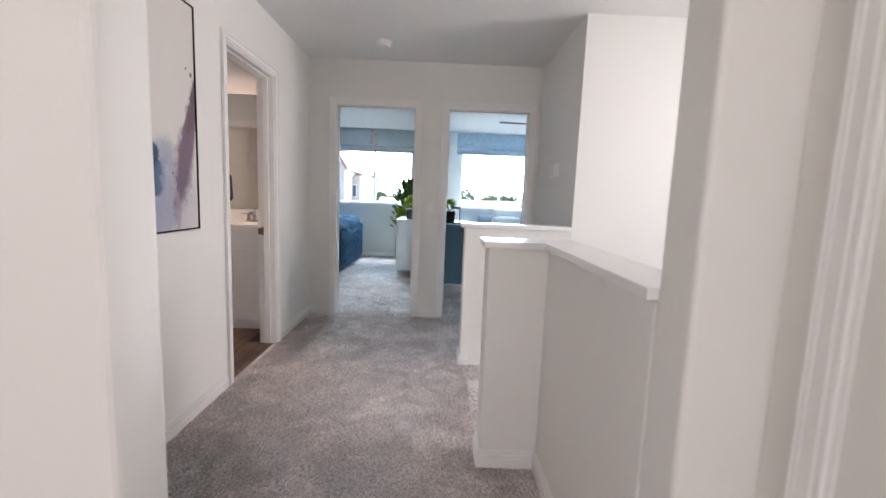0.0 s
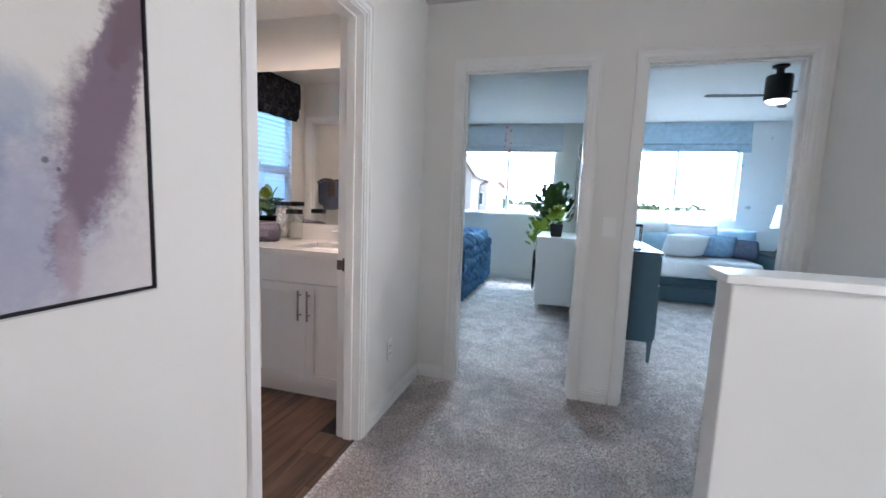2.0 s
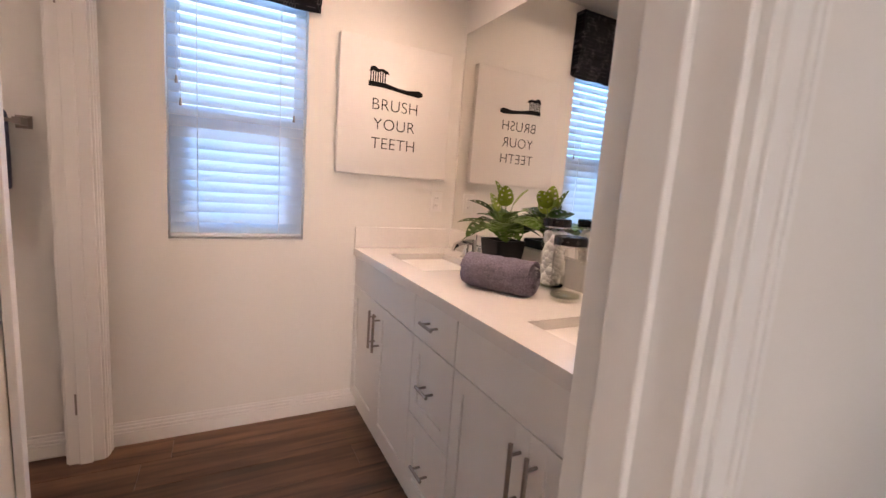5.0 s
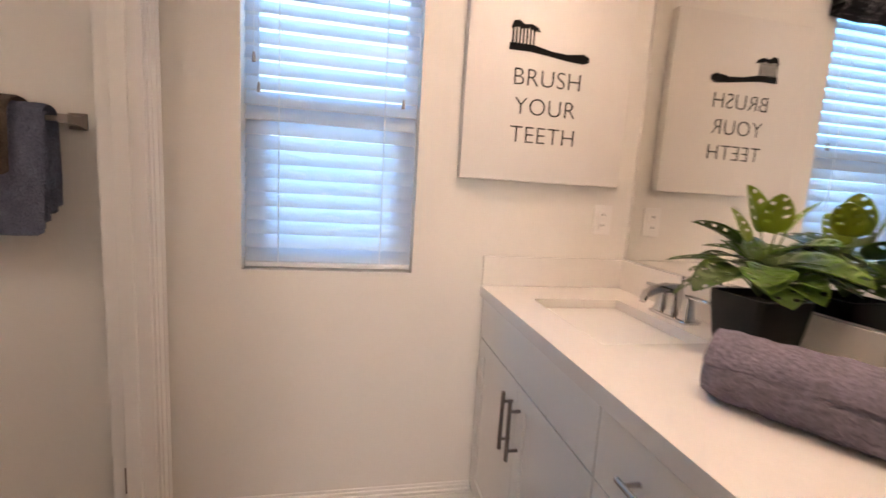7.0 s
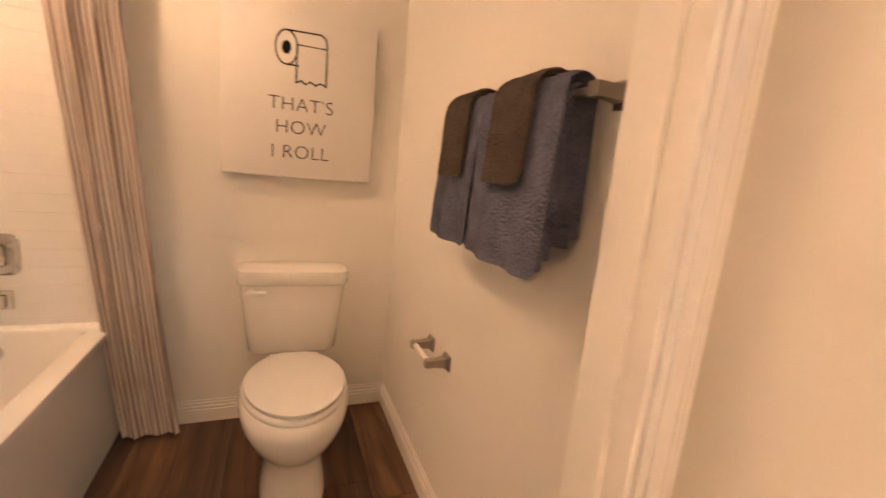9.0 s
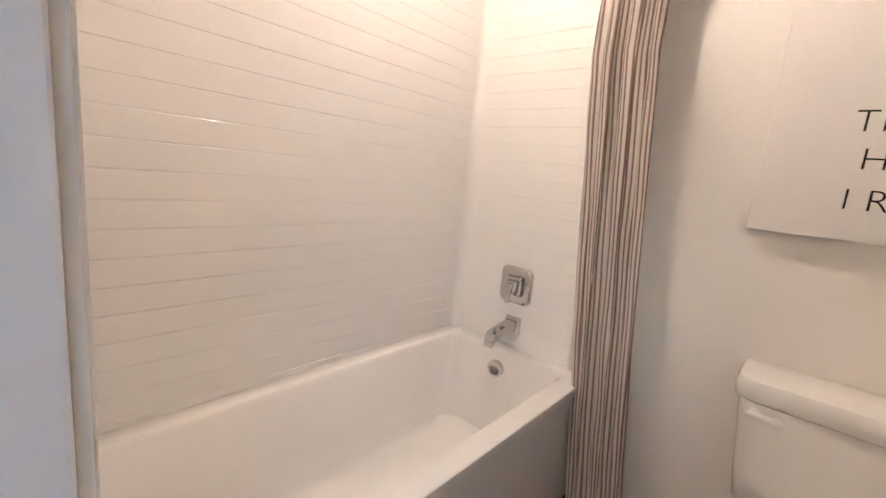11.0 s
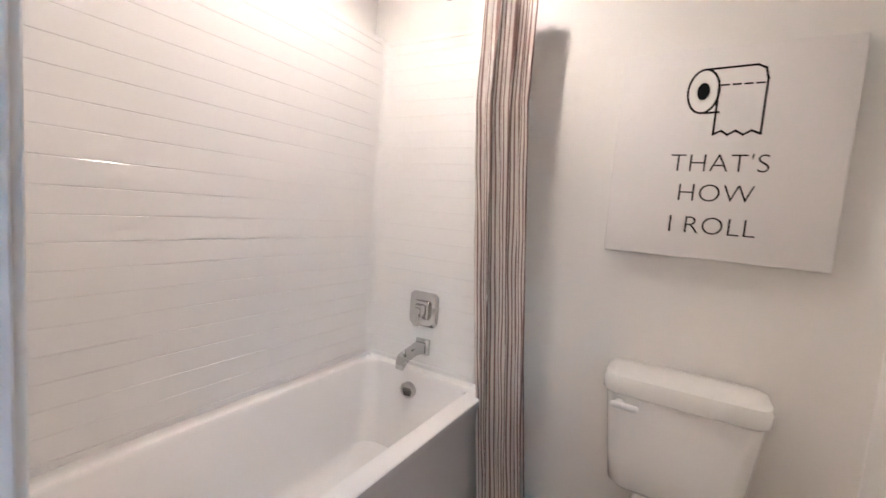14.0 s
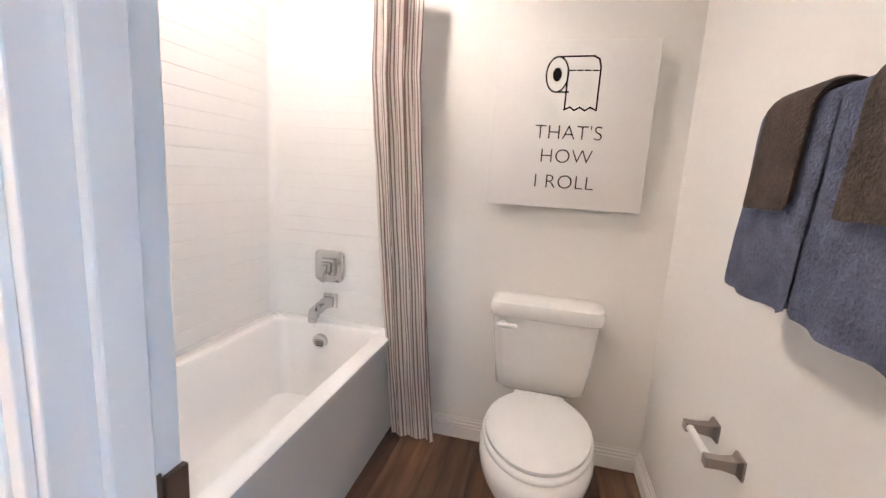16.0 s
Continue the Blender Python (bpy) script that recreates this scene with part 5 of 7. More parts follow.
def towel_set(y0, y1, hy0, hy1, seed):
    tw = thing("bath_towel", ((WEST + 0.08), (y0 + y1) / 2, 1.05), "folded slate-blue bath towel hanging over the bar", "towel", "towels on the bar")
    part("inner_fold", drape(y0 + 0.006, y1 - 0.004, 1.075, 1.14, 0.010, 0.018, seed, 0.004), TOWEL, tw, smooth=50)
    part("middle_fold", drape(y0, y1 - 0.010, 1.052, 1.10, 0.0185, 0.028, seed + 3, 0.009), TOWEL, tw, smooth=50)
    part("outer_fold", drape(y0 + 0.003, y1, 1.045, 1.12, 0.0285, 0.038, seed + 7, 0.016), TOWEL, tw, smooth=50)
    hd = thing("hand_towel", ((WEST + 0.1), (hy0 + hy1) / 2, 1.2), "folded brown-grey hand towel over a bath towel", "towel", "hand towels on the bar")
    part("inner_fold", drape(hy0, hy1 - 0.006, 1.222, 1.26, 0.0385, 0.046, seed + 11, 0.008), TOWEL_BROWN, hd, smooth=50)
    part("outer_fold", drape(hy0 + 0.002, hy1, 1.212, 1.25, 0.0465, 0.054, seed + 13, 0.011), TOWEL_BROWN, hd, smooth=50)


towel_set(1.54, 1.785, 1.595, 1.75, 1.0)
towel_set(1.79, 2.10, 1.87, 2.03, 21.0)

th = thing("toilet_paper_holder", (WEST, 1.44, 0.605), "chrome toilet paper holder with an empty white roller", "paper holder")
bracket(th, 1.363, 0.605, 0.068, 0.025)
bracket(th, 1.516, 0.605, 0.068, 0.025)
bm = bmesh.new()
cyl(bm, (WEST + 0.068, 1.366, 0.605), (WEST + 0.068, 1.513, 0.605), 0.010, None, 16)
part("roller", bm, WHITE_FURNITURE, th, "white plastic roller", smooth=40)


# ---- toilet ----
def oval(cx, cy, rx, ryf, ryb, z, n=36, sq=2.0):
    """An egg: longer to the front than to the back."""
    pts = []
    for k in range(n):
        a = 2 * math.pi * k / n
        c, s = math.cos(a), math.sin(a)
        e = 2 / sq
        x = rx * math.copysign(abs(c) ** e, c)
        y = (ryf if s > 0 else ryb) * math.copysign(abs(s) ** e, s)
        pts.append((cx + x, cy + y, z))
    return pts


def seat_outline(cx, cy, rx, ryf, ryb, z, n=44):
    """A round front that narrows to a squared back."""
    pts = []
    for k in range(n):
        a = 2 * math.pi * k / n
        c, t = math.cos(a), math.sin(a)
        if t >= 0:
            pts.append((cx + rx * c, cy + ryf * t, z))
        else:
            e = abs(t) ** 0.62
            w = math.copysign(abs(c) ** 0.42, c) * (1 - 0.42 * e ** 1.6)
            pts.append((cx + rx * w, cy - ryb * e, z))
    return pts


TX = -2.728
th = thing("toilet", (TX, 1.1, 0), "white two-piece toilet with the lid closed", "toilet")
bm = loft(bmesh.new(), [oval(TX, 1.17, 0.118, 0.215, 0.26, 0.0, sq=2.6), oval(TX, 1.17, 0.114, 0.21, 0.26, 0.04, sq=2.6), oval(TX, 1.17, 0.106, 0.185, 0.24, 0.10, sq=2.4),
                        oval(TX, 1.17, 0.108, 0.185, 0.24, 0.16, sq=2.3), oval(TX, 1.18, 0.128, 0.210, 0.24, 0.205), oval(TX, 1.19, 0.160, 0.250, 0.24, 0.250), oval(TX, 1.19, 0.184, 0.280, 0.24, 0.305), oval(TX, 1.19, 0.191, 0.290, 0.24, 0.345), oval(TX, 1.19, 0.189, 0.288, 0.24, 0.378), oval(TX, 1.19, 0.172, 0.268, 0.23, 0.392)])
part("bowl", bm, PORCELAIN, th, smooth=60)
bm = loft(bmesh.new(), [seat_outline(TX, 1.19, w, f, 0.205, z) for w, f, z in ((0.180, 0.270, 0.3935), (0.184, 0.274, 0.399), (0.184, 0.274, 0.408), (0.179, 0.269, 0.4135))])
part("seat", bm, WHITE_FURNITURE, th, smooth=50)
bm = loft(bmesh.new(), [seat_outline(TX, 1.19, w, f, b, z) for w, f, b, z in ((0.172, 0.260, 0.202, 0.4165), (0.177, 0.265, 0.205, 0.422), (0.176, 0.264, 0.205, 0.432), (0.164, 0.252, 0.195, 0.438), (0.10, 0.17, 0.13, 0.441))])
part("seat_lid", bm, WHITE_FURNITURE, th, smooth=50)
for s in (-1, 1):
    part("hinge_cap", boxes([((TX + s * 0.075 - 0.02, 0.972, 0.393), (TX + s * 0.075 + 0.02, 1.005, 0.425))], 0.006), WHITE_FURNITURE, th, smooth=40)
part("hinge_bolt", boxes([((TX - 0.012, 0.962, 0.395), (TX + 0.012, 0.972, 0.412))], 0.002), BLACK, th)
part("mount", boxes([((TX - 0.10, 0.76, 0.25), (TX + 0.10, 1.0, 0.388))], 0.02), PORCELAIN, th, smooth=50)


def tank_ring(w, d, z, r=0.045, bow=0.014):
    ring = []
    for px, py in rounded_rect(TX, 0.815, w, d, r, 6):
        f = 1 - ((px - TX) / (w / 2)) ** 2
        ring.append((px, py + (bow * f if py > 0.815 else 0), z))
    return ring


part("tank", loft(bmesh.new(), [tank_ring(0.33, 0.155, 0.389), tank_ring(0.36, 0.17, 0.40), tank_ring(0.385, 0.178, 0.50), tank_ring(0.425, 0.186, 0.694)]), PORCELAIN, th, smooth=50)
part("tank_lid", loft(bmesh.new(), [tank_ring(0.43, 0.19, 0.695), tank_ring(0.447, 0.202, 0.703), tank_ring(0.449, 0.204, 0.740), tank_ring(0.438, 0.194, 0.754), tank_ring(0.40, 0.165, 0.759)]), PORCELAIN, th, smooth=50)
bm = bmesh.new()
box(bm, (TX + 0.108, 0.928, 0.660), (TX + 0.190, 0.945, 0.680), 0.008, 3)
lv = part("flush_lever", bm, WHITE_FURNITURE, th, smooth=60)
bm = bmesh.new()
cyl(bm, (TX + 0.165, 0.90, 0.667), (TX + 0.165, 0.938, 0.667), 0.015, None, 16)
part("lever_hub", bm, WHITE_FURNITURE, lv, smooth=40)


# ---- bathtub and surround ----
EAST = -1.37
APRON = -2.05
RIM = 0.495
th = thing("bathtub", ((EAST + APRON) / 2, 1.47, 0), "white alcove bathtub with a flat apron", "bathtub")
TCX, TCY, TW, TL = (EAST + APRON) / 2, (SOUTH + 0.004 + 2.232) / 2, EAST - APRON, 2.232 - SOUTH - 0.004


def tub_ring(w, l, z, r, ox=0.0, oy=0.0):
    return [(px, py, z) for px, py in rounded_rect(TCX + ox, TCY + oy, w, l, r, 6)]


bm = loft(bmesh.new(), [tub_ring(TW - 0.012, TL, 0.0, 0.004), tub_ring(TW - 0.012, TL, RIM - 0.05, 0.004), tub_ring(TW, TL, RIM - 0.035, 0.006), tub_ring(TW, TL, RIM - 0.006, 0.008), tub_ring(TW - 0.012, TL - 0.006, RIM, 0.01),
                        tub_ring(TW - 0.135, TL - 0.11, RIM, 0.05), tub_ring(TW - 0.155, TL - 0.13, RIM - 0.012, 0.05), tub_ring(TW - 0.20, TL - 0.18, 0.27, 0.07), tub_ring(TW - 0.235, TL - 0.26, 0.14, 0.08), tub_ring(TW - 0.30, TL - 0.36, 0.115, 0.08), tub_ring(0.12, 0.6, 0.108, 0.03)])
part("shell", bm, ACRYLIC, th, smooth=45)
part("tile_flange", boxes([((EAST - 0.0045, SOUTH + 0.012, RIM - 0.001), (EAST - 0.0003, 2.225, RIM + 0.0203)), ((APRON + 0.088, SOUTH + 0.0063, RIM - 0.001), (EAST - 0.0045, SOUTH + 0.0105, RIM + 0.0203))], 0.0012), ACRYLIC, th)
bm = bmesh.new()
cyl(bm, (-1.69, SOUTH + 0.085, 0.418), (-1.69, SOUTH + 0.105, 0.416), 0.036, None, 28)
ov = part("overflow", bm, CHROME, th, "chrome overflow cover", smooth=40)
for k in range(5):
    w = 0.024 * math.cos((k - 2) * 0.42)
    part("slot", boxes([((-1.69 - w, SOUTH + 0.1045, 0.417 + (k - 2) * 0.010 - 0.0022), (-1.69 + w, SOUTH + 0.1062, 0.417 + (k - 2) * 0.010 + 0.0022))]), INK, ov)
part("drain", lathe(bmesh.new(), [(0.03, 0), (0.03, 0.004), (0.012, 0.008)], (-1.69, 1.05, 0.112), 20), CHROME, th, "chrome drain", smooth=40)

surround = thing("tub_surround", (EAST, 1.47, RIM), "white glossy tub surround with brick-pattern tiles", "tub surround", "", "structure")
part("backing", boxes([((EAST, SOUTH, 0.0), (-1.2955, 2.234, 1.965))]), ACRYLIC, surround)
part("backing", boxes([((APRON + 0.045, SOUTH + 0.001, RIM + 0.002), (EAST, SOUTH + 0.006, 1.965))]), ACRYLIC, surround)
part("backing", boxes([((APRON + 0.045, 2.2285, RIM + 0.002), (EAST, 2.2335, 1.965))]), ACRYLIC, surround)
part("top_border", boxes([((EAST - 0.004, SOUTH + 0.011, 1.957), (EAST, 2.225, 1.985)), ((APRON + 0.03, SOUTH + 0.001, 1.957), (EAST - 0.004, SOUTH + 0.011, 1.985))], 0.0015), ACRYLIC, surround)
part("edge_border", boxes([((APRON + 0.03, SOUTH + 0.001, RIM + 0.001), (APRON + 0.085, SOUTH + 0.010, 1.956))], 0.002), ACRYLIC, surround)
bm = bmesh.new()
arc = [(EAST - 0.034 + 0.032 * math.cos(q * math.pi / 16), SOUTH + 0.040 - 0.032 * math.sin(q * math.pi / 16)) for q in range(9)]
loft(bm, [[(px, py, z) for px, py in arc + [(EAST, SOUTH + 0.006)]] for z in (RIM + 0.002, 1.975)])
part("corner_cove", bm, ACRYLIC, surround, smooth=60)

# ---- valve, spout, shower head ----
th = thing("tub_valve", (-1.692, SOUTH + 0.015, 0.773), "chrome square tub valve with a lever handle", "valve")
bm = loft(bmesh.new(), [[(x, SOUTH + d, z) for x, z in rounded_rect(-1.692, 0.773, w, w * 1.04, 0.03, 6)] for w, d in ((0.150, 0.013), (0.152, 0.018), (0.142, 0.024), (0.125, 0.026))])
part("escutcheon", bm, CHROME, th, smooth=40)
bm = loft(bmesh.new(), [[(x, SOUTH + d, z) for x, z in rounded_rect(-1.692, 0.773, w, w, 0.012, 4)] for w, d in ((0.085, 0.0265), (0.078, 0.045), (0.058, 0.047), (0.050, 0.070), (0.034, 0.072), (0.030, 0.085))])
h = part("handle", bm, CHROME, th, smooth=30)
part("lever", boxes([((-1.704, SOUTH + 0.072, 0.706), (-1.680, SOUTH + 0.084, 0.776))], 0.004), CHROME, h, smooth=40)
th = thing("tub_spout", (-1.70, SOUTH + 0.015, 0.60), "chrome bathtub spout on the wall", "spout")
bm = loft(bmesh.new(), [[(-1.70 + x * w, SOUTH + d, c + z * hh) for x, z in ((-1, -1), (1, -1), (1, 1), (-1, 1))] for d, c, w, hh in ((0.0135, 0.60, 0.036, 0.036), (0.024, 0.60, 0.035, 0.035), (0.030, 0.60, 0.024, 0.024), (0.09, 0.599, 0.020, 0.017), (0.150, 0.589, 0.021, 0.016), (0.180, 0.576, 0.022, 0.020), (0.190, 0.553, 0.020, 0.012))])
part("body", bm, CHROME, th, smooth=40)
bm = bmesh.new()
cyl(bm, (-1.70, SOUTH + 0.160, 0.60), (-1.70, SOUTH + 0.160, 0.618), 0.006, None, 12)
part("diverter_knob", bm, CHROME, th, smooth=40)
th = thing("wall_shower", (-1.79, SOUTH + 0.02, 2.06), "chrome wall shower on a bent arm", "shower")
part("arm", tube(bmesh.new(), [(-1.79, SOUTH + 0.002, 2.130), (-1.79, SOUTH + 0.07, 2.145), (-1.79, SOUTH + 0.12, 2.120), (-1.79, SOUTH + 0.145, 2.085)], 0.010, 12), CHROME, th, smooth=60)
part("flange", lathe(bmesh.new(), [(0.02, 0), (0.028, 0.004), (0.028, 0.008)], (-1.79, SOUTH + 0.012, 2.126), 20), CHROME, th, smooth=40)
bm = bmesh.new()
cyl(bm, (-1.79, SOUTH + 0.14, 2.115), (-1.79, SOUTH + 0.175, 2.055), 0.014, 0.038, 24)
part("head", bm, CHROME, th, smooth=40)

# ---- curtain and rod ----
th = thing("curtain_rod", (-2.02, 1.47, 2.06), "chrome shower curtain rod between two walls", "curtain rod")
part("rod", tube(bmesh.new(), [(-2.02, SOUTH + 0.001, 2.06), (-2.02, 1.47, 2.06), (-2.02, 2.234, 2.06)], 0.0125, 16), CHROME, th, smooth=60)
for y0, y1 in ((SOUTH + 0.001, SOUTH + 0.02), (2.214, 2.234)):
    bm = bmesh.new()
    cyl(bm, (-2.02, y0, 2.06), (-2.02, y1, 2.06), 0.03, None, 20)
    part("flange", bm, CHROME, th, smooth=40)

th = thing("shower_curtain", (-2.12, 0.85, 0.03), "brown and cream ticking-striped shower curtain drawn aside", "shower curtain")
NU, NV = 150, 26
bm = bmesh.new()
uvl = bm.loops.layers.uv.new("UVMap")
grid, lengths = [], []
for v in range(NV):
    tv = v / (NV - 1)
    z = 0.035 + tv * 2.0
    cx = -2.185 + 0.135 * min(1.0, tv * 1.25) ** 0.9
    row, run, last = [], 0.0, None
    for u in range(NU):
        s = u / (NU - 1)
        amp = (0.022 - 0.004 * tv) * (0.75 + 0.25 * math.sin(s * 9 + 1))
        ph = 2 * math.pi * 3.0 * s + 0.25 * math.sin(tv * 3 + s * 5)
        x = cx - 0.105 + 0.21 * s + 0.010 * math.sin(ph * 2 + tv * 2) + 0.004 * noise.noise(Vector((s * 20, tv * 7, 1)))
        y = 0.850 + amp * math.sin(ph) + 0.008 * noise.noise(Vector((s * 14, tv * 11, 5))) - 0.012 * (1 - tv)
        p = Vector((x, max(y, SOUTH + 0.02), z))
        if last is not None:
            run += (Vector((p.x, p.y)) - Vector((last.x, last.y))).length
        last = p
        row.append((bm.verts.new(p), run))
    grid.append(row)
for v in range(NV - 1):
    for u in range(NU - 1):
        quad = (grid[v][u], grid[v][u + 1], grid[v + 1][u + 1], grid[v + 1][u])
        f = bm.faces.new([q[0] for q in quad])
        us = [grid[NV // 2][u][1], grid[NV // 2][u + 1][1], grid[NV // 2][u + 1][1], grid[NV // 2][u][1]]
        for lp, uu, q in zip(f.loops, us, quad):
            lp[uvl].uv = (uu, q[0].co.z)
bmesh.ops.solidify(bm, geom=bm.faces[:], thickness=0.0012)
part("cloth", bm, CURTAIN, th, smooth=180)
for k in range(7):
    bm = bmesh.new()
    ring = [(-2.02 + 0.022 * math.cos(a), 0.79 + 0.018 * k, 2.053 + 0.022 * math.sin(a)) for a in [2 * math.pi * q / 16 for q in range(17)]]
    part("ring", tube(bm, ring, 0.0022, 6), CHROME, th, smooth=60)


# ---- ceiling fixtures in the bathroom ----
def downlight(name, x, y, label, lit=True, group="recessed lights"):
    th = thing(name, (x, y, CEILING), label, "recessed light", group)
    part("trim_ring", lathe(bmesh.new(), [(0.086, -0.0008), (0.083, -0.006), (0.066, -0.007), (0.062, -0.001)], (x, y, CEILING), 32), TRIM, th, smooth=40)
    part("lens", lathe(bmesh.new(), [(0.061, -0.003), (0.05, -0.0045)], (x, y, CEILING), 28), GLOW_LENS if lit else TRIM, th, smooth=40)


GLOW_LENS = glow("lamp_lens", (1.0, 0.88, 0.74), 6.0)
downlight("recessed_light", -2.62, 3.45, "round white recessed light, lit", True)
downlight("recessed_light", -1.85, 3.45, "round white recessed light, lit", True)
downlight("recessed_light", -1.90, 1.36, "round white recessed light above the tub, lit", True)
th = thing("exhaust_vent", (-2.35, 2.75, CEILING), "white square ceiling exhaust vent", "ceiling vent")
part("frame", boxes([((-2.49, 2.61, CEILING - 0.012), (-2.21, 2.89, CEILING - 0.001))], 0.004), TRIM, th)
for k in range(8):
    part("slat", boxes([((-2.47, 2.632 + 0.030 * k, CEILING - 0.018), (-2.23, 2.650 + 0.030 * k, CEILING - 0.0125))], 0.002), TRIM, th)


# ---- bedroom behind the first doorway ----
sliding_frame("window_2", "white vinyl sliding window facing the neighbours", "y", BACK + 0.10, -1.95, -0.44, 1.03, 2.20, -1.19, False)
sliding_frame("window_3", "white vinyl sliding window facing rooftops", "y", BACK + 0.10, 0.48, 2.05, 1.08, 2.20, 1.265, False)
structure("trim_sills", boxes([((-1.949, BACK - 0.012, 1.0305), (-0.441, BACK + 0.074, 1.042)), ((0.481, BACK - 0.012, 1.0805), (2.049, BACK + 0.074, 1.092))], 0.003), TRIM, "white painted window sills", "sill")


def roman_shade(name, label, x0, x1, z0, z1, material, accent=None):
    th = thing(name, ((x0 + x1) / 2, BACK - 0.05, z0), label, "roman shade", "roman shades")
    rings = []
    for i in range(17):
        x = x0 + (x1 - x0) * i / 16
        w = 0.002 * math.sin(i * 2.1)
        rings.append([(x, BACK - 0.002, z1), (x, BACK - 0.030, z1), (x, BACK - 0.036 + w, z0 + 0.13), (x, BACK - 0.062 + w, z0 + 0.10), (x, BACK - 0.058, z0 + 0.045), (x, BACK - 0.072 + w, z0 + 0.03), (x, BACK - 0.066, z0), (x, BACK - 0.002, z0 + 0.02)])
    part("cloth", loft(bmesh.new(), rings), material, th, smooth=35)
    if accent:
        a0, a1, am = accent
        part("patterned_band", boxes([((a0, BACK - 0.046, z0 + 0.13), (a1, BACK - 0.037, z1 - 0.002)), ((a0, BACK - 0.080, z0 + 0.001), (a1, BACK - 0.073, z0 + 0.11))], 0.001), am, th, "band of pink flowers")
    return th


FLOWERS = painting("pink_flowers", (0.78, 0.70, 0.70), [(-1.20 + 0.055 * RNG.uniform(-1, 1), 2.04 + 0.05 * k, 0.022, 0.018, RNG.uniform(0, 90), RNG.choice([(0.70, 0.22, 0.25), (0.75, 0.38, 0.33), (0.55, 0.30, 0.38)]), 0.4, 0.8, 0.85) for k in range(8)], "y")
roman_shade("roman_blind", "raised white roman shade with a pink floral band", -2.02, -0.36, 2.00, 2.42, SHADE_CLOTH, (-1.255, -1.135, FLOWERS))
roman_shade("roman_blind", "raised pale blue patterned roman shade", 0.40, 2.13, 2.02, 2.43, SHADE_BLUE)

th = thing("white_dresser", (-0.32, 6.75, 0), "white dresser against the bedroom wall", "dresser")
part("body", boxes([((-0.525, 6.20, 0.075), (-0.105, 7.30, 0.825))], 0.002), WHITE_FURNITURE, th)
part("top", boxes([((-0.545, 6.185, 0.8255), (-0.10, 7.315, 0.848))], 0.003), WHITE_FURNITURE, th)
for x, y in ((-0.515, 6.21), (-0.135, 6.21), (-0.515, 7.26), (-0.135, 7.26)):
    part("leg", boxes([((x, y, 0.0), (x + 0.03, y + 0.03, 0.0745))], 0.002), WHITE_FURNITURE, th)
for z0, z1 in ((0.09, 0.32), (0.33, 0.565), (0.575, 0.815)):
    for y0, y1 in ((6.215, 6.745), (6.755, 7.285)):
        d = part("drawer", boxes([((-0.543, y0, z0), (-0.5255, y1, z1))], 0.002), WHITE_FURNITURE, th)
        bm = bmesh.new()
        cyl(bm, (-0.543, (y0 + y1) / 2, (z0 + z1) / 2 + 0.03), (-0.565, (y0 + y1) / 2, (z0 + z1) / 2 + 0.03), 0.012, None, 12)
        part("knob", bm, NICKEL, d, smooth=40)

th = thing("round_mirror", (-0.085, 7.15, 1.45), "large round wall mirror in a deep aged frame", "mirror")
rings = []
for k in range(49):
    a = 2 * math.pi * k / 48
    c, s = math.cos(a), math.sin(a)
    rings.append([(-0.082 - d, 7.10 + r * c, 1.50 + r * s) for r, d in ((0.50, 0.0), (0.50, 0.065), (0.47, 0.065), (0.455, 0.03), (0.455, 0.0))])
bm = loft(bmesh.new(), rings, (False, False))
bmesh.ops.remove_doubles(bm, verts=bm.verts, dist=1e-5)
part("frame", bm, PEWTER, th, smooth=40)
bm = bmesh.new()
cyl(bm, (-0.0825, 7.10, 1.50), (-0.100, 7.10, 1.50), 0.456, None, 48)
part("glass", bm, MIRROR, th)

PASTEL = painting("pastel_wash", (0.72, 0.74, 0.79), [(5.55, 1.25, 0.12, 0.2, 0, (0.75, 0.58, 0.58), 0.5, 0.6, 0.7), (5.8, 1.5, 0.18, 0.25, 20, (0.45, 0.55, 0.74), 0.6, 0.6, 0.6), (5.95, 1.1, 0.1, 0.1, 0, (0.78, 0.55, 0.55), 0.5, 0.7, 0.7), (5.65, 1.85, 0.2, 0.1, 0, (0.50, 0.62, 0.78), 0.6, 0.6, 0.6), (5.9, 1.2, 0.03, 0.02, 0, (0.1, 0.2, 0.2), 0.5, 0.8, 0.8)])
th = thing("pastel_painting", (-0.1, 5.8, 1.48), "pastel abstract canvas on the bedroom wall", "painting")
part("canvas", boxes([((-0.130, 5.46, 0.975), (-0.082, 6.10, 2.0))], 0.003), PASTEL, th)


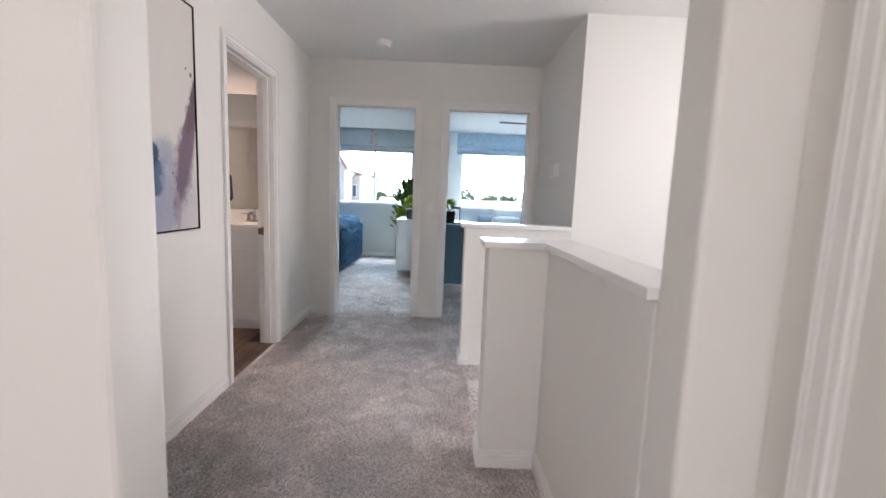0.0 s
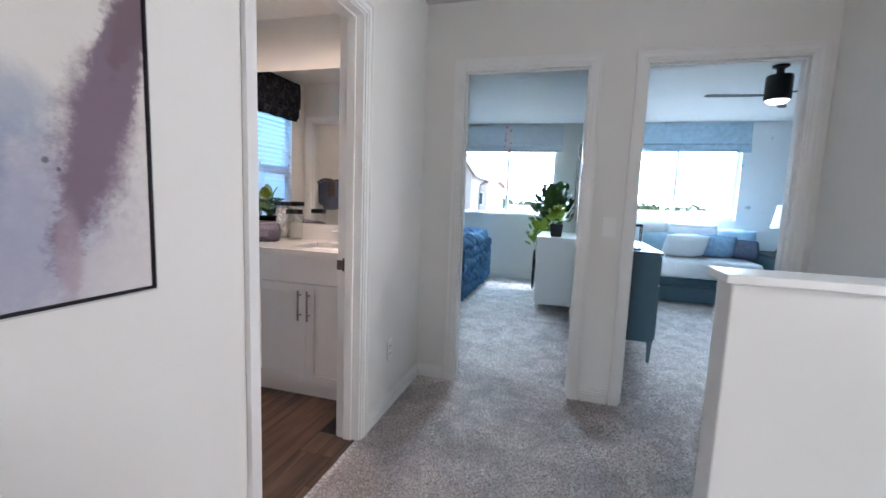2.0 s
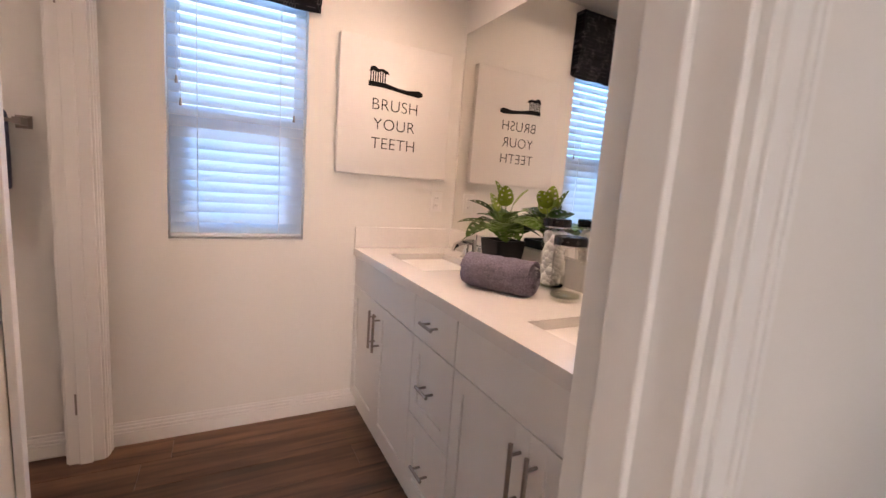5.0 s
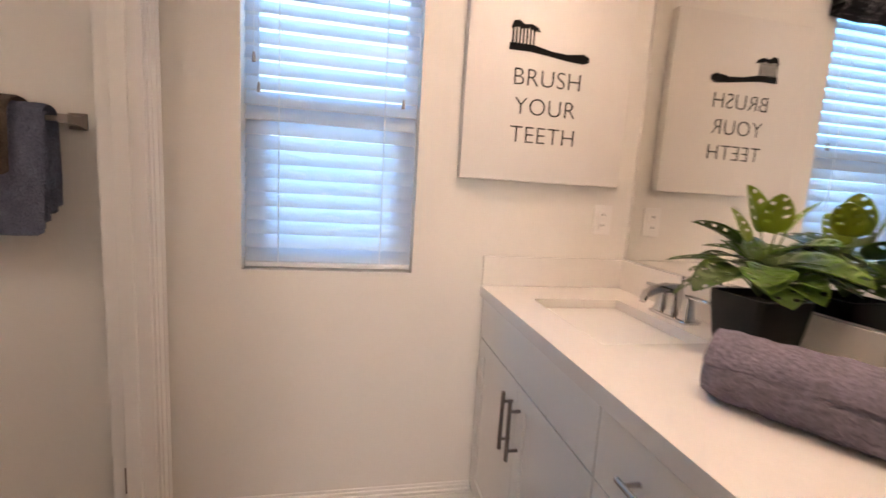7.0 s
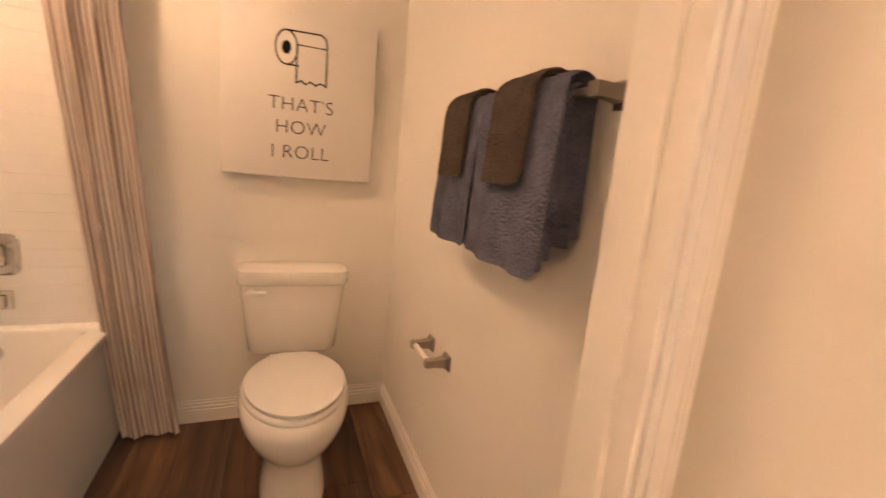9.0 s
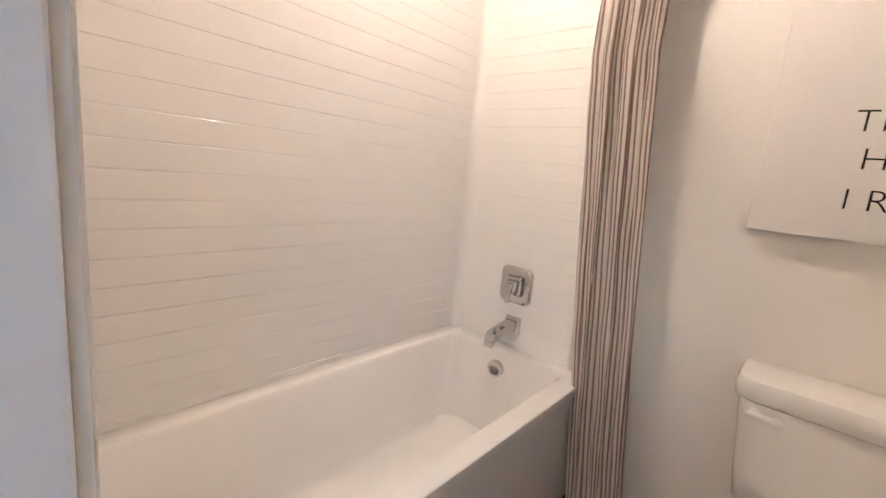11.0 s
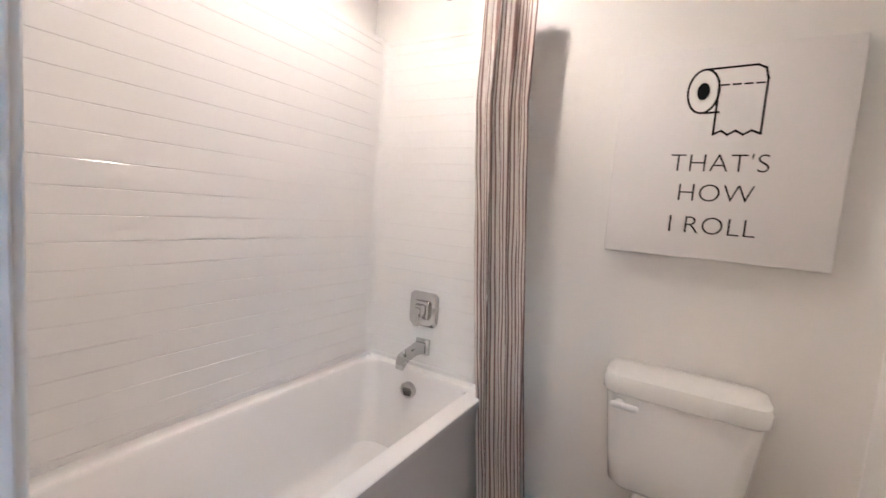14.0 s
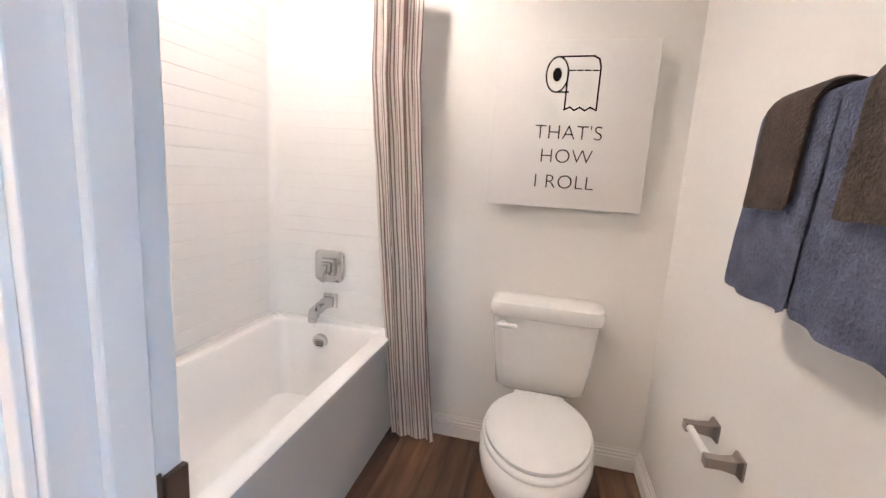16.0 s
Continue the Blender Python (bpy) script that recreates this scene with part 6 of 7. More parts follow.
def bush(name, label, base, pot_kind, height, spread, n, leaf_len, seed, trunk_h=0.0, meshes=None):
    """A leafy house plant with many small leaves."""
    rng = random.Random(seed)
    th = thing(name, base, label, "potted plant")
    x, y, z = base
    if pot_kind == "black":
        part("pot", loft(bmesh.new(), [[(px, py, z + zz) for px, py in rounded_rect(x, y, w, w, 0.012)] for w, zz in ((0.115, 0.0005), (0.145, 0.14), (0.145, 0.145), (0.13, 0.145), (0.128, 0.13))]), BLACK, th, smooth=40)
        top = z + 0.135
    else:
        part("pot", lathe(bmesh.new(), [(0.10, 0.0005), (0.14, 0.05), (0.155, 0.16), (0.14, 0.27), (0.125, 0.27), (0.12, 0.25)], (x, y, z)), WHITE_FURNITURE if pot_kind == "white" else BLACK, th, smooth=50)
        top = z + 0.255
    part("soil", lathe(bmesh.new(), [(0.06, -0.008), (0.06, 0.0)], (x, y, top), 16), SOIL, th)
    crown = Vector((x, y, top + trunk_h + height * 0.5))
    if trunk_h:
        part("trunk", tube(bmesh.new(), [(x, y, top), (x + 0.01, y, top + trunk_h * 0.5), (x, y + 0.01, top + trunk_h + height * 0.6)], 0.010, 8), STEM, th)
    bm = bmesh.new()
    for k in range(n):
        a, el = rng.uniform(0, 6.283), math.asin(rng.uniform(-0.55, 1))
        rad = rng.uniform(0.45, 1.0)
        p = crown + Vector((math.cos(a) * math.cos(el) * spread * rad, math.sin(a) * math.cos(el) * spread * rad, math.sin(el) * height * 0.5 * rad))
        d = (p - Vector((x, y, top + trunk_h))).normalized()
        side = d.cross(Vector((0, 0, 1)))
        side = side.normalized() if side.length > 1e-3 else Vector((1, 0, 0))
        droop = Vector((0, 0, -1))
        ln, w = leaf_len * rng.uniform(0.7, 1.2), leaf_len * 0.33 * rng.uniform(0.8, 1.2)
        side = (side + 0.5 * Vector((rng.uniform(-1, 1), rng.uniform(-1, 1), rng.uniform(-1, 1)))).normalized()
        a1 = bm.verts.new(p - d * ln * 0.4)
        l1, r1 = bm.verts.new(p + side * w - d * ln * 0.05), bm.verts.new(p - side * w - d * ln * 0.05)
        m1 = bm.verts.new(p + droop * ln * 0.02)
        l2, r2 = bm.verts.new(p + side * w * 0.8 + d * ln * 0.3 + droop * ln * 0.08), bm.verts.new(p - side * w * 0.8 + d * ln * 0.3 + droop * ln * 0.08)
        tip = bm.verts.new(p + d * ln * 0.62 + droop * ln * 0.22)
        for f in ((a1, l1, m1), (a1, m1, r1), (m1, l1, l2), (m1, l2, tip), (m1, tip, r2), (m1, r2, r1)):
            bm.faces.new(f)
    me = bpy.data.meshes.new("crown")
    bm.to_mesh(me)
    bm.free()
    me.materials.append(LEAF if seed % 2 else LEAF_LIGHT)
    ob = new("crown", me)
    ob.parent = th
    ob.matrix_parent_inverse = th.matrix_basis.inverted()
    for k in range(6):
        a = k * 1.05
        part("stem", tube(bmesh.new(), [(x, y, top), (x + 0.4 * spread * math.cos(a), y + 0.4 * spread * math.sin(a), top + trunk_h + height * 0.35), (x + 0.75 * spread * math.cos(a), y + 0.75 * spread * math.sin(a), top + trunk_h + height * 0.6)], 0.003, 5), STEM, th)
    return th


bush("potted_plant", "light green leafy plant in a square black pot on the dresser", (-0.34, 6.36, 0.849), "black", 0.22, 0.11, 80, 0.09, 2)
bush("floor_plant", "tall dark green leafy plant standing behind the dresser", (-0.42, 7.62, 0.0), "round", 0.80, 0.34, 260, 0.14, 3, trunk_h=0.48)
bush("stand_plant", "trailing green plant in a round black ring stand", (-0.58, 7.42, 0.28), "black", 0.50, 0.20, 60, 0.13, 4, trunk_h=0.12)
th = thing("plant_stand", (-0.58, 7.42, 0), "round black metal plant stand", "plant stand")
for dx in (-0.06, 0.06):
    ringp = [(-0.58 + dx, 7.42 + 0.17 * math.cos(2 * math.pi * k / 28), 0.285 + 0.28 * math.sin(2 * math.pi * k / 28)) for k in range(29)]
    part("hoop", tube(bmesh.new(), ringp, 0.010, 8), BLACK, th, smooth=60)
part("tray", boxes([((-0.65, 7.34, 0.268), (-0.51, 7.50, 0.279))], 0.003), BLACK, th)

th = thing("bed", (-2.4, 7.0, 0), "bed with a ruched blue quilt hanging over its foot", "bed")
part("base", boxes([((-3.9, 6.25, 0.08), (-1.45, 7.72, 0.40))], 0.01), WHITE_FURNITURE, th)
for x, y in ((-3.85, 6.3), (-3.85, 7.6), (-1.55, 6.3), (-1.55, 7.6)):
    part("leg", boxes([((x, y, 0.0), (x + 0.06, y + 0.06, 0.0795))], 0.004), WHITE_FURNITURE, th)
part("mattress", boxes([((-3.92, 6.22, 0.4005), (-1.44, 7.75, 0.68))], 0.05), LINEN, th, smooth=50)


def puffy_cover(x0, x1, y0, y1, top, low, overhang, cell=0.11, puff=0.022):
    """A quilt over a mattress: raised cells, hanging down on three sides."""
    bm = bmesh.new()
    nx, ny = 90, 110
    vs = []
    for i in range(nx):
        row = []
        for j in range(ny):
            u, v = i / (nx - 1), j / (ny - 1)
            lx, ly = (x1 - x0) + (top - low), (y1 - y0) + 2 * (top - low)
            px, py = u * lx, v * ly - (top - low)
            x, z = x0 + px, top
            if px > (x1 - x0):
                over = px - (x1 - x0)
                x, z = x1 + overhang * math.sin(min(1.0, over / 0.1) * 1.57), top - over
            y = y0 + py
            if py < 0:
                y, z = y0 - overhang * math.sin(min(1.0, -py / 0.1) * 1.57), min(z, top + py)
            elif py > (y1 - y0):
                over = py - (y1 - y0)
                y, z = y1 + overhang * math.sin(min(1.0, over / 0.1) * 1.57), min(z, top - over)
            b = abs(math.sin(math.pi * px / cell + 2 * noise.noise(Vector((px * 4, py * 4, 3)))) * math.sin(math.pi * py / cell + 2 * noise.noise(Vector((px * 4, py * 4, 7))))) ** 0.6 * puff
            q = noise.noise(Vector((px * 9, py * 9, 0))) * 0.02 * min(1, puff * 40)
            n = Vector((1 if px > x1 - x0 else 0, -1 if py < 0 else (1 if py > y1 - y0 else 0), 1 if z >= top - 0.02 else 0.2)).normalized()
            row.append(bm.verts.new(Vector((x, y, max(z, low))) + n * (b + q)))
        vs.append(row)
    for i in range(nx - 1):
        for j in range(ny - 1):
            bm.faces.new((vs[i][j], vs[i + 1][j], vs[i + 1][j + 1], vs[i][j + 1]))
    bmesh.ops.solidify(bm, geom=bm.faces[:], thickness=0.012)
    return bm


part("quilt", puffy_cover(-3.0, -1.46, 6.20, 7.76, 0.74, 0.03, 0.07, 0.15, 0.075), QUILT, th, smooth=60)
th = thing("fire_sprinkler", (-0.77, 5.74, CEILING), "small round white sprinkler cover on the ceiling", "sprinkler")
part("cover", lathe(bmesh.new(), [(0.045, -0.0008), (0.044, -0.005), (0.036, -0.008), (0.01, -0.009)], (-0.77, 5.74, CEILING), 28), TRIM, th, smooth=40)


# ---- second bedroom ----
th = thing("blue_dresser", (0.27, 5.4, 0), "dark blue-green painted dresser on tapered legs", "dresser")
part("body", boxes([((0.05, 4.855, 0.17), (0.475, 5.90, 0.86))], 0.004), TEAL, th)
part("top", boxes([((0.045, 4.845, 0.8605), (0.495, 5.915, 0.885))], 0.004), TEAL, th)
for x, y in ((0.055, 4.86), (0.435, 4.86), (0.055, 5.86), (0.435, 5.86)):
    rings = [[(px, py, z) for px, py in rounded_rect(x + 0.018, y + 0.018, w, w, 0.004, 2)] for w, z in ((0.022, 0.0), (0.036, 0.1695))]
    part("leg", loft(bmesh.new(), rings), TEAL, th)
for z0, z1 in ((0.19, 0.40), (0.41, 0.625), (0.635, 0.85)):
    d = part("drawer", boxes([((0.4755, 4.875, z0), (0.490, 5.885, z1))], 0.003), TEAL, th)
    bm = bmesh.new()
    cyl(bm, (0.49, 5.38, (z0 + z1) / 2), (0.51, 5.38, (z0 + z1) / 2), 0.012, None, 12)
    part("knob", bm, NICKEL, d, smooth=40)
bush("potted_plant", "small green plant in a black pot on the dark dresser", (0.22, 5.15, 0.886), "black", 0.16, 0.09, 40, 0.07, 6)
th = thing("lantern", (0.30, 5.00, 0.886), "small black metal lantern on the dark dresser", "lantern")
part("base", boxes([((0.25, 4.95, 0.8862), (0.35, 5.05, 0.90))], 0.003), BLACK, th)
part("top", boxes([((0.255, 4.955, 1.07), (0.345, 5.045, 1.09))], 0.004), BLACK, th)
for dx in (0.257, 0.335):
    for dy in (4.957, 5.035):
        part("post", boxes([((dx, dy, 0.9), (dx + 0.008, dy + 0.008, 1.07))]), BLACK, th)


def pillow(name, label, at, w, h, t, turn, lean, material, group="bed pillows"):
    th_p = thing(name, at, label, "pillow", group)
    bm = bmesh.new()
    n = 14
    m = Matrix.Translation(at) @ Euler((radians(lean), 0, radians(turn)), "XYZ").to_matrix().to_4x4()
    top, low = [], []
    for i in range(n + 1):
        a, b = [], []
        for j in range(n + 1):
            u, v = 2 * i / n - 1, 2 * j / n - 1
            puff = (max(0, 1 - u * u) ** 0.45) * (max(0, 1 - v * v) ** 0.45) * t / 2
            pinch = 1 - 0.06 * (u * u * v * v)
            q = 0.008 * noise.noise(Vector((u * 3, v * 3, at[0] * 5)))
            edge = abs(u) == 1 or abs(v) == 1
            va = bm.verts.new(m @ Vector((u * w / 2 * pinch, -(puff + q * (not edge)), v * h / 2 * pinch + h / 2)))
            a.append(va)
            b.append(va if edge else bm.verts.new(m @ Vector((u * w / 2 * pinch, puff, v * h / 2 * pinch + h / 2))))
        top.append(a)
        low.append(b)
    for i in range(n):
        for j in range(n):
            bm.faces.new((top[i][j], top[i + 1][j], top[i + 1][j + 1], top[i][j + 1]))
            try:
                bm.faces.new((low[i][j], low[i][j + 1], low[i + 1][j + 1], low[i + 1][j]))
            except ValueError:
                pass
    part("cover", bm, material, th_p, smooth=180)


th = thing("daybed", (1.2, 7.7, 0), "dark blue-green daybed with white bedding under the window", "bed", "corner beds")
part("base", boxes([((0.10, 7.30, 0.03), (2.16, 7.335, 0.235)), ((0.10, 7.335, 0.03), (2.16, 8.10, 0.235))], 0.002), TEAL, th)
part("rail", boxes([((0.08, 7.285, 0.245), (2.18, 8.12, 0.335))], 0.004), TEAL, th)
part("mattress", boxes([((0.10, 7.30, 0.3355), (2.14, 8.11, 0.58))], 0.06), LINEN, th, smooth=50)
part("throw", puffy_cover(0.35, 0.95, 7.30, 8.08, 0.595, 0.42, 0.012, 0.3, 0.004), BLUE_CLOTH, th, smooth=60)
th = thing("folded_blanket", (0.75, 7.36, 0.6), "folded dark blue plaid blanket on the daybed", "blanket")
part("fold", boxes([((0.62, 7.275, 0.47), (0.98, 7.52, 0.61)), ((0.63, 7.285, 0.611), (0.97, 7.51, 0.635))], 0.02), PLAID, th, smooth=50)
pillow("pillow", "white ruffled cotton bed pillow", (0.80, 7.95, 0.59), 0.68, 0.50, 0.22, 0, 22, LINEN)
pillow("pillow", "plain white cotton bed pillow", (1.42, 7.97, 0.59), 0.66, 0.48, 0.22, 2, 20, LINEN)
pillow("pillow", "pale blue cotton bed pillow", (1.05, 7.82, 0.59), 0.48, 0.34, 0.15, -8, 26, BLUE_CLOTH)
pillow("pillow", "small white ruffled cushion", (1.30, 7.72, 0.59), 0.54, 0.36, 0.18, 6, 34, LINEN)
pillow("pillow", "blue and white checked cushion", (1.72, 7.80, 0.59), 0.46, 0.36, 0.15, -14, 30, PLAID_PALE)
pillow("pillow", "pale blue cushion with dark trim", (1.98, 7.95, 0.62), 0.50, 0.36, 0.14, -20, 12, BLUE_CLOTH)
pillow("pillow", "small slate grey cushion", (2.02, 7.72, 0.59), 0.38, 0.30, 0.12, -30, 28, TOWEL)

th = thing("corner_bed", (2.55, 6.2, 0), "dark blue-green bed with white bedding along the wall", "bed", "corner beds")
part("base", boxes([((2.24, 5.1, 0.03), (2.88, 7.05, 0.235))], 0.004), TEAL, th)
part("rail", boxes([((2.22, 5.08, 0.245), (2.89, 7.06, 0.335))], 0.004), TEAL, th)
part("mattress", boxes([((2.23, 5.1, 0.3355), (2.88, 7.04, 0.58))], 0.06), LINEN, th, smooth=50)
th = thing("corner_table", (2.5, 7.5, 0), "dark blue-green corner table between two beds", "table")
part("body", boxes([((2.20, 7.12, 0.0), (2.88, 8.12, 0.66))], 0.004), TEAL, th)
part("top", boxes([((2.18, 7.10, 0.6605), (2.89, 8.14, 0.69))], 0.004), BLACK, th)
th = thing("table_lamp", (2.42, 7.45, 0.69), "table lamp with a dark bottle base and white shade", "lamp")
part("base", lathe(bmesh.new(), [(0.13, 0.001), (0.14, 0.05), (0.12, 0.12), (0.05, 0.18), (0.03, 0.24), (0.03, 0.30), (0.022, 0.32), (0.022, 0.36)], (2.42, 7.45, 0.69)), BLACK, th, smooth=50)
part("shade", lathe(bmesh.new(), [(0.22, 0.34), (0.17, 0.62), (0.165, 0.62), (0.215, 0.34)], (2.42, 7.45, 0.69)), LINEN, th, smooth=50)
th = thing("round_vase", (2.72, 7.35, 0.69), "round dark glazed vase on the corner table", "vase")
part("body", lathe(bmesh.new(), [(0.05, 0.001), (0.10, 0.06), (0.115, 0.11), (0.10, 0.16), (0.06, 0.20), (0.05, 0.20), (0.045, 0.18)], (2.72, 7.35, 0.69)), BLACK, th, smooth=60)
th = thing("magazine_stack", (2.35, 7.22, 0.69), "small stack of magazines on the corner table", "magazines")
for k in range(3):
    part("magazine", boxes([((2.24 + 0.01 * k, 7.13, 0.6905 + 0.008 * k), (2.46 + 0.01 * k, 7.28, 0.698 + 0.008 * k))], 0.001), LINEN if k % 2 else BLUE_CLOTH, th)

structure("wallpaper_second_bedroom", boxes([((2.05, BACK - 0.006, 0.09), (2.9, BACK - 0.002, CEILING)), ((0.041, BACK - 0.006, 2.20), (2.05, BACK - 0.002, CEILING)), ((2.894, 4.2, 0.09), (2.898, BACK - 0.006, CEILING))]), WALLPAPER, "white wallpaper printed with small blue-grey birds", "wallpaper")

FX, FY = 1.40, 5.63
th = thing("ceiling_fan", (FX, FY, CEILING), "black drum ceiling fan with thin blades and a light", "ceiling fan")
part("housing", lathe(bmesh.new(), [(0.088, -0.285), (0.097, -0.275), (0.097, -0.10), (0.092, -0.085), (0.03, -0.08), (0.03, -0.03), (0.06, -0.015), (0.06, -0.001)], (FX, FY, CEILING), 36), BLACK, th, smooth=40)
part("light_lens", lathe(bmesh.new(), [(0.02, -0.315), (0.06, -0.31), (0.085, -0.287)], (FX, FY, CEILING), 32), glow("fan_lens", (1.0, 0.92, 0.82), 5.0), th, smooth=50)
for k in range(3):
    a = radians(65 + 120 * k)
    bm = bmesh.new()
    m = pose(FX, FY, CEILING - 0.245, 4, 0, math.degrees(a))
    plate(bm, [(0.09, -0.022), (0.20, -0.034), (0.52, -0.040), (0.56, -0.026), (0.56, 0.016), (0.52, 0.030), (0.20, 0.026), (0.09, 0.018)], 0.005, m)
    part("blade", bm, BLACK, th)


# ---- outside ----
STUCCO = mat("stucco", (0.66, 0.62, 0.60), 0.9, vary=0.05, scale=1, bump=0.4, bump_scale=30)
ROOF_TILE = mat("clay_roof", (0.36, 0.21, 0.16), 0.85, vary=0.25, scale=3, bump=0.5, bump_scale=8)
LEAF_OUT = mat("leaf_outside", (0.10, 0.15, 0.06), 0.6, vary=0.3, scale=2)
GROUND = mat("dry_ground", (0.33, 0.29, 0.25), 0.95, vary=0.15, scale=0.2, bump=0.3, bump_scale=2)
structure("ground", boxes([((-600, -600, -3.3), (600, 900, -3.0))]), GROUND, "dry pale ground reaching the horizon", "ground")


def house(label, cx, cy, w, d, eaves, ridge, along="y", windows=()):
    th = thing("house", (cx, cy, -3.0), label, "house", "neighbouring houses")
    part("wall", boxes([((cx - w / 2, cy - d / 2, -3.0), (cx + w / 2, cy + d / 2, eaves))]), STUCCO, th)
    o = 0.4
    bm = bmesh.new()
    if along == "y":
        a = [(cx - w / 2 - o, cy - d / 2 - o, eaves - 0.1), (cx, cy - d / 2 - o, ridge), (cx + w / 2 + o, cy - d / 2 - o, eaves - 0.1), (cx, cy - d / 2 - o, ridge - 0.22), ]
        b = [(x, cy + d / 2 + o, z) for x, y, z in a]
    else:
        a = [(cx - w / 2 - o, cy - d / 2 - o, eaves - 0.1), (cx - w / 2 - o, cy, ridge), (cx - w / 2 - o, cy + d / 2 + o, eaves - 0.1), (cx - w / 2 - o, cy, ridge - 0.22)]
        b = [(cx + w / 2 + o, y, z) for x, y, z in a]
    loft(bm, [a, b])
    part("roof", bm, ROOF_TILE, th)
    bm = bmesh.new()
    if along == "y":
        tri = [[(cx - w / 2, y, eaves), (cx + w / 2, y, eaves), (cx, y, ridge - 0.3)] for y in (cy - d / 2, cy + d / 2)]
    else:
        tri = [[(x, cy - d / 2, eaves), (x, cy + d / 2, eaves), (x, cy, ridge - 0.3)] for x in (cx - w / 2, cx + w / 2)]
    loft(bm, tri)
    part("gable", bm, STUCCO, th)
    for x, z0, ww, hh in windows:
        win = part("window", boxes([((x - ww / 2, cy - d / 2 - 0.05, z0), (x + ww / 2, cy - d / 2 - 0.002, z0 + hh))], 0.01), VINYL, th)
        part("pane", boxes([((x - ww / 2 + 0.08, cy - d / 2 - 0.062, z0 + 0.08), (x + ww / 2 - 0.08, cy - d / 2 - 0.051, z0 + hh - 0.08))]), mat("dark_pane", (0.10, 0.13, 0.16), 0.05), win)
    return th


house("pale stucco two-storey house with a steep tiled gable", -7.4, 34.5, 1.7, 9.0, 2.9, 4.65, "y", ((-7.4, 1.0, 0.45, 1.1),))
house("pale stucco two-storey house with a low tiled roof", -9.3, 37.0, 6.6, 8.0, 2.5, 3.1, "x", ((-6.45, 0.9, 0.4, 1.0), (-9.7, 0.5, 1.0, 1.8)))
house("low stucco house with a red tiled roof", 6.0, 45.0, 14.0, 9.0, -0.4, 1.0, "x", ((3.0, -2.0, 1.2, 1.2), (8.0, -2.0, 1.2, 1.2)))
house("low stucco house with a red tiled roof", 20.0, 55.0, 13.0, 9.0, -0.4, 1.1, "x", ((18.0, -2.0, 1.2, 1.2),))
house("low stucco house with a red tiled roof", -2.0, 62.0, 12.0, 9.0, -0.5, 0.9, "x", ((0.0, -2.0, 1.2, 1.2),))
house("low stucco house with a red tiled roof", -24.0, 60.0, 14.0, 9.0, -0.4, 1.2, "x", ((-20.0, -2.0, 1.2, 1.2),))


def tree(label, x, y, h, spread, seed, n=420):
    rng = random.Random(seed)
    th = thing("tree", (x, y, -3.0), label, "tree", "trees outside")
    z = -3.0
    part("trunk", tube(bmesh.new(), [(x, y, z), (x + 0.1, y, z + h * 0.3), (x, y + 0.1, z + h * 0.7)], 0.16, 8), mat("bark", (0.12, 0.09, 0.07), 0.95, vary=0.3, bump=0.8, bump_scale=20), th)
    for k in range(5):
        a = k * 1.26
        part("limb", tube(bmesh.new(), [(x, y, z + h * 0.4), (x + spread * 0.35 * math.cos(a), y + spread * 0.35 * math.sin(a), z + h * 0.62), (x + spread * 0.7 * math.cos(a), y + spread * 0.7 * math.sin(a), z + h * 0.78)], 0.05, 6), STEM, th)
    bm = bmesh.new()
    for k in range(n):
        a, el = rng.uniform(0, 6.283), math.asin(rng.uniform(-0.5, 1))
        r = rng.uniform(0.4, 1.0) * (1 + 0.25 * math.sin(3 * a + seed))
        p = Vector((x + spread * r * math.cos(a) * math.cos(el), y + spread * r * math.sin(a) * math.cos(el), z + h * 0.72 + h * 0.3 * r * math.sin(el)))
        s = rng.uniform(0.12, 0.3)
        e = Euler((rng.uniform(0, 6), rng.uniform(0, 6), rng.uniform(0, 6))).to_matrix()
        q = [bm.verts.new(p + e @ Vector(c) * s) for c in ((-1, -0.5, 0), (1, -0.5, 0.2), (0.8, 0.6, 0), (-0.8, 0.6, 0.2))]
        bm.faces.new(q)
    me = bpy.data.meshes.new("crown")
    bm.to_mesh(me)
    bm.free()
    me.materials.append(LEAF_OUT)
    ob = new("crown", me)
    ob.parent = th
    ob.matrix_parent_inverse = th.matrix_basis.inverted()


tree("green leafy tree among the houses", -6.5, 75.0, 4.8, 1.9, 1)
tree("green leafy tree among the houses", -10.5, 80.0, 5.0, 2.2, 2)
tree("green leafy tree among the houses", 18.0, 85.0, 4.8, 2.0, 3)
tree("green leafy tree among the houses", 13.0, 90.0, 5.2, 2.2, 4)
tree("green leafy tree among the houses", 4.0, 70.0, 6.0, 2.6, 5)
for tx, ty, th_, sp, sd in ((9.0, 78.0, 5.2, 2.6, 6), (11.5, 70.0, 4.9, 2.0, 7), (24.0, 95.0, 5.6, 3.2, 8), (-14.0, 88.0, 5.4, 2.8, 9), (0.5, 82.0, 5.0, 2.4, 10)):
    tree("green leafy tree among the houses", tx, ty, th_, sp, sd)
HAZE = glow("bright_hazy_sky", (0.69, 0.87, 1.0), 62.0)
structure("backdrop_north", boxes([((-400, 400, -3), (400, 401, 260))]), HAZE, "bright hazy sky", "sky")
structure("backdrop_west", boxes([((-301, -150, -3), (-300, 150, 200))]), glow("bright_sky_west", (0.72, 0.90, 1.0), 1.6), "bright hazy sky", "sky")


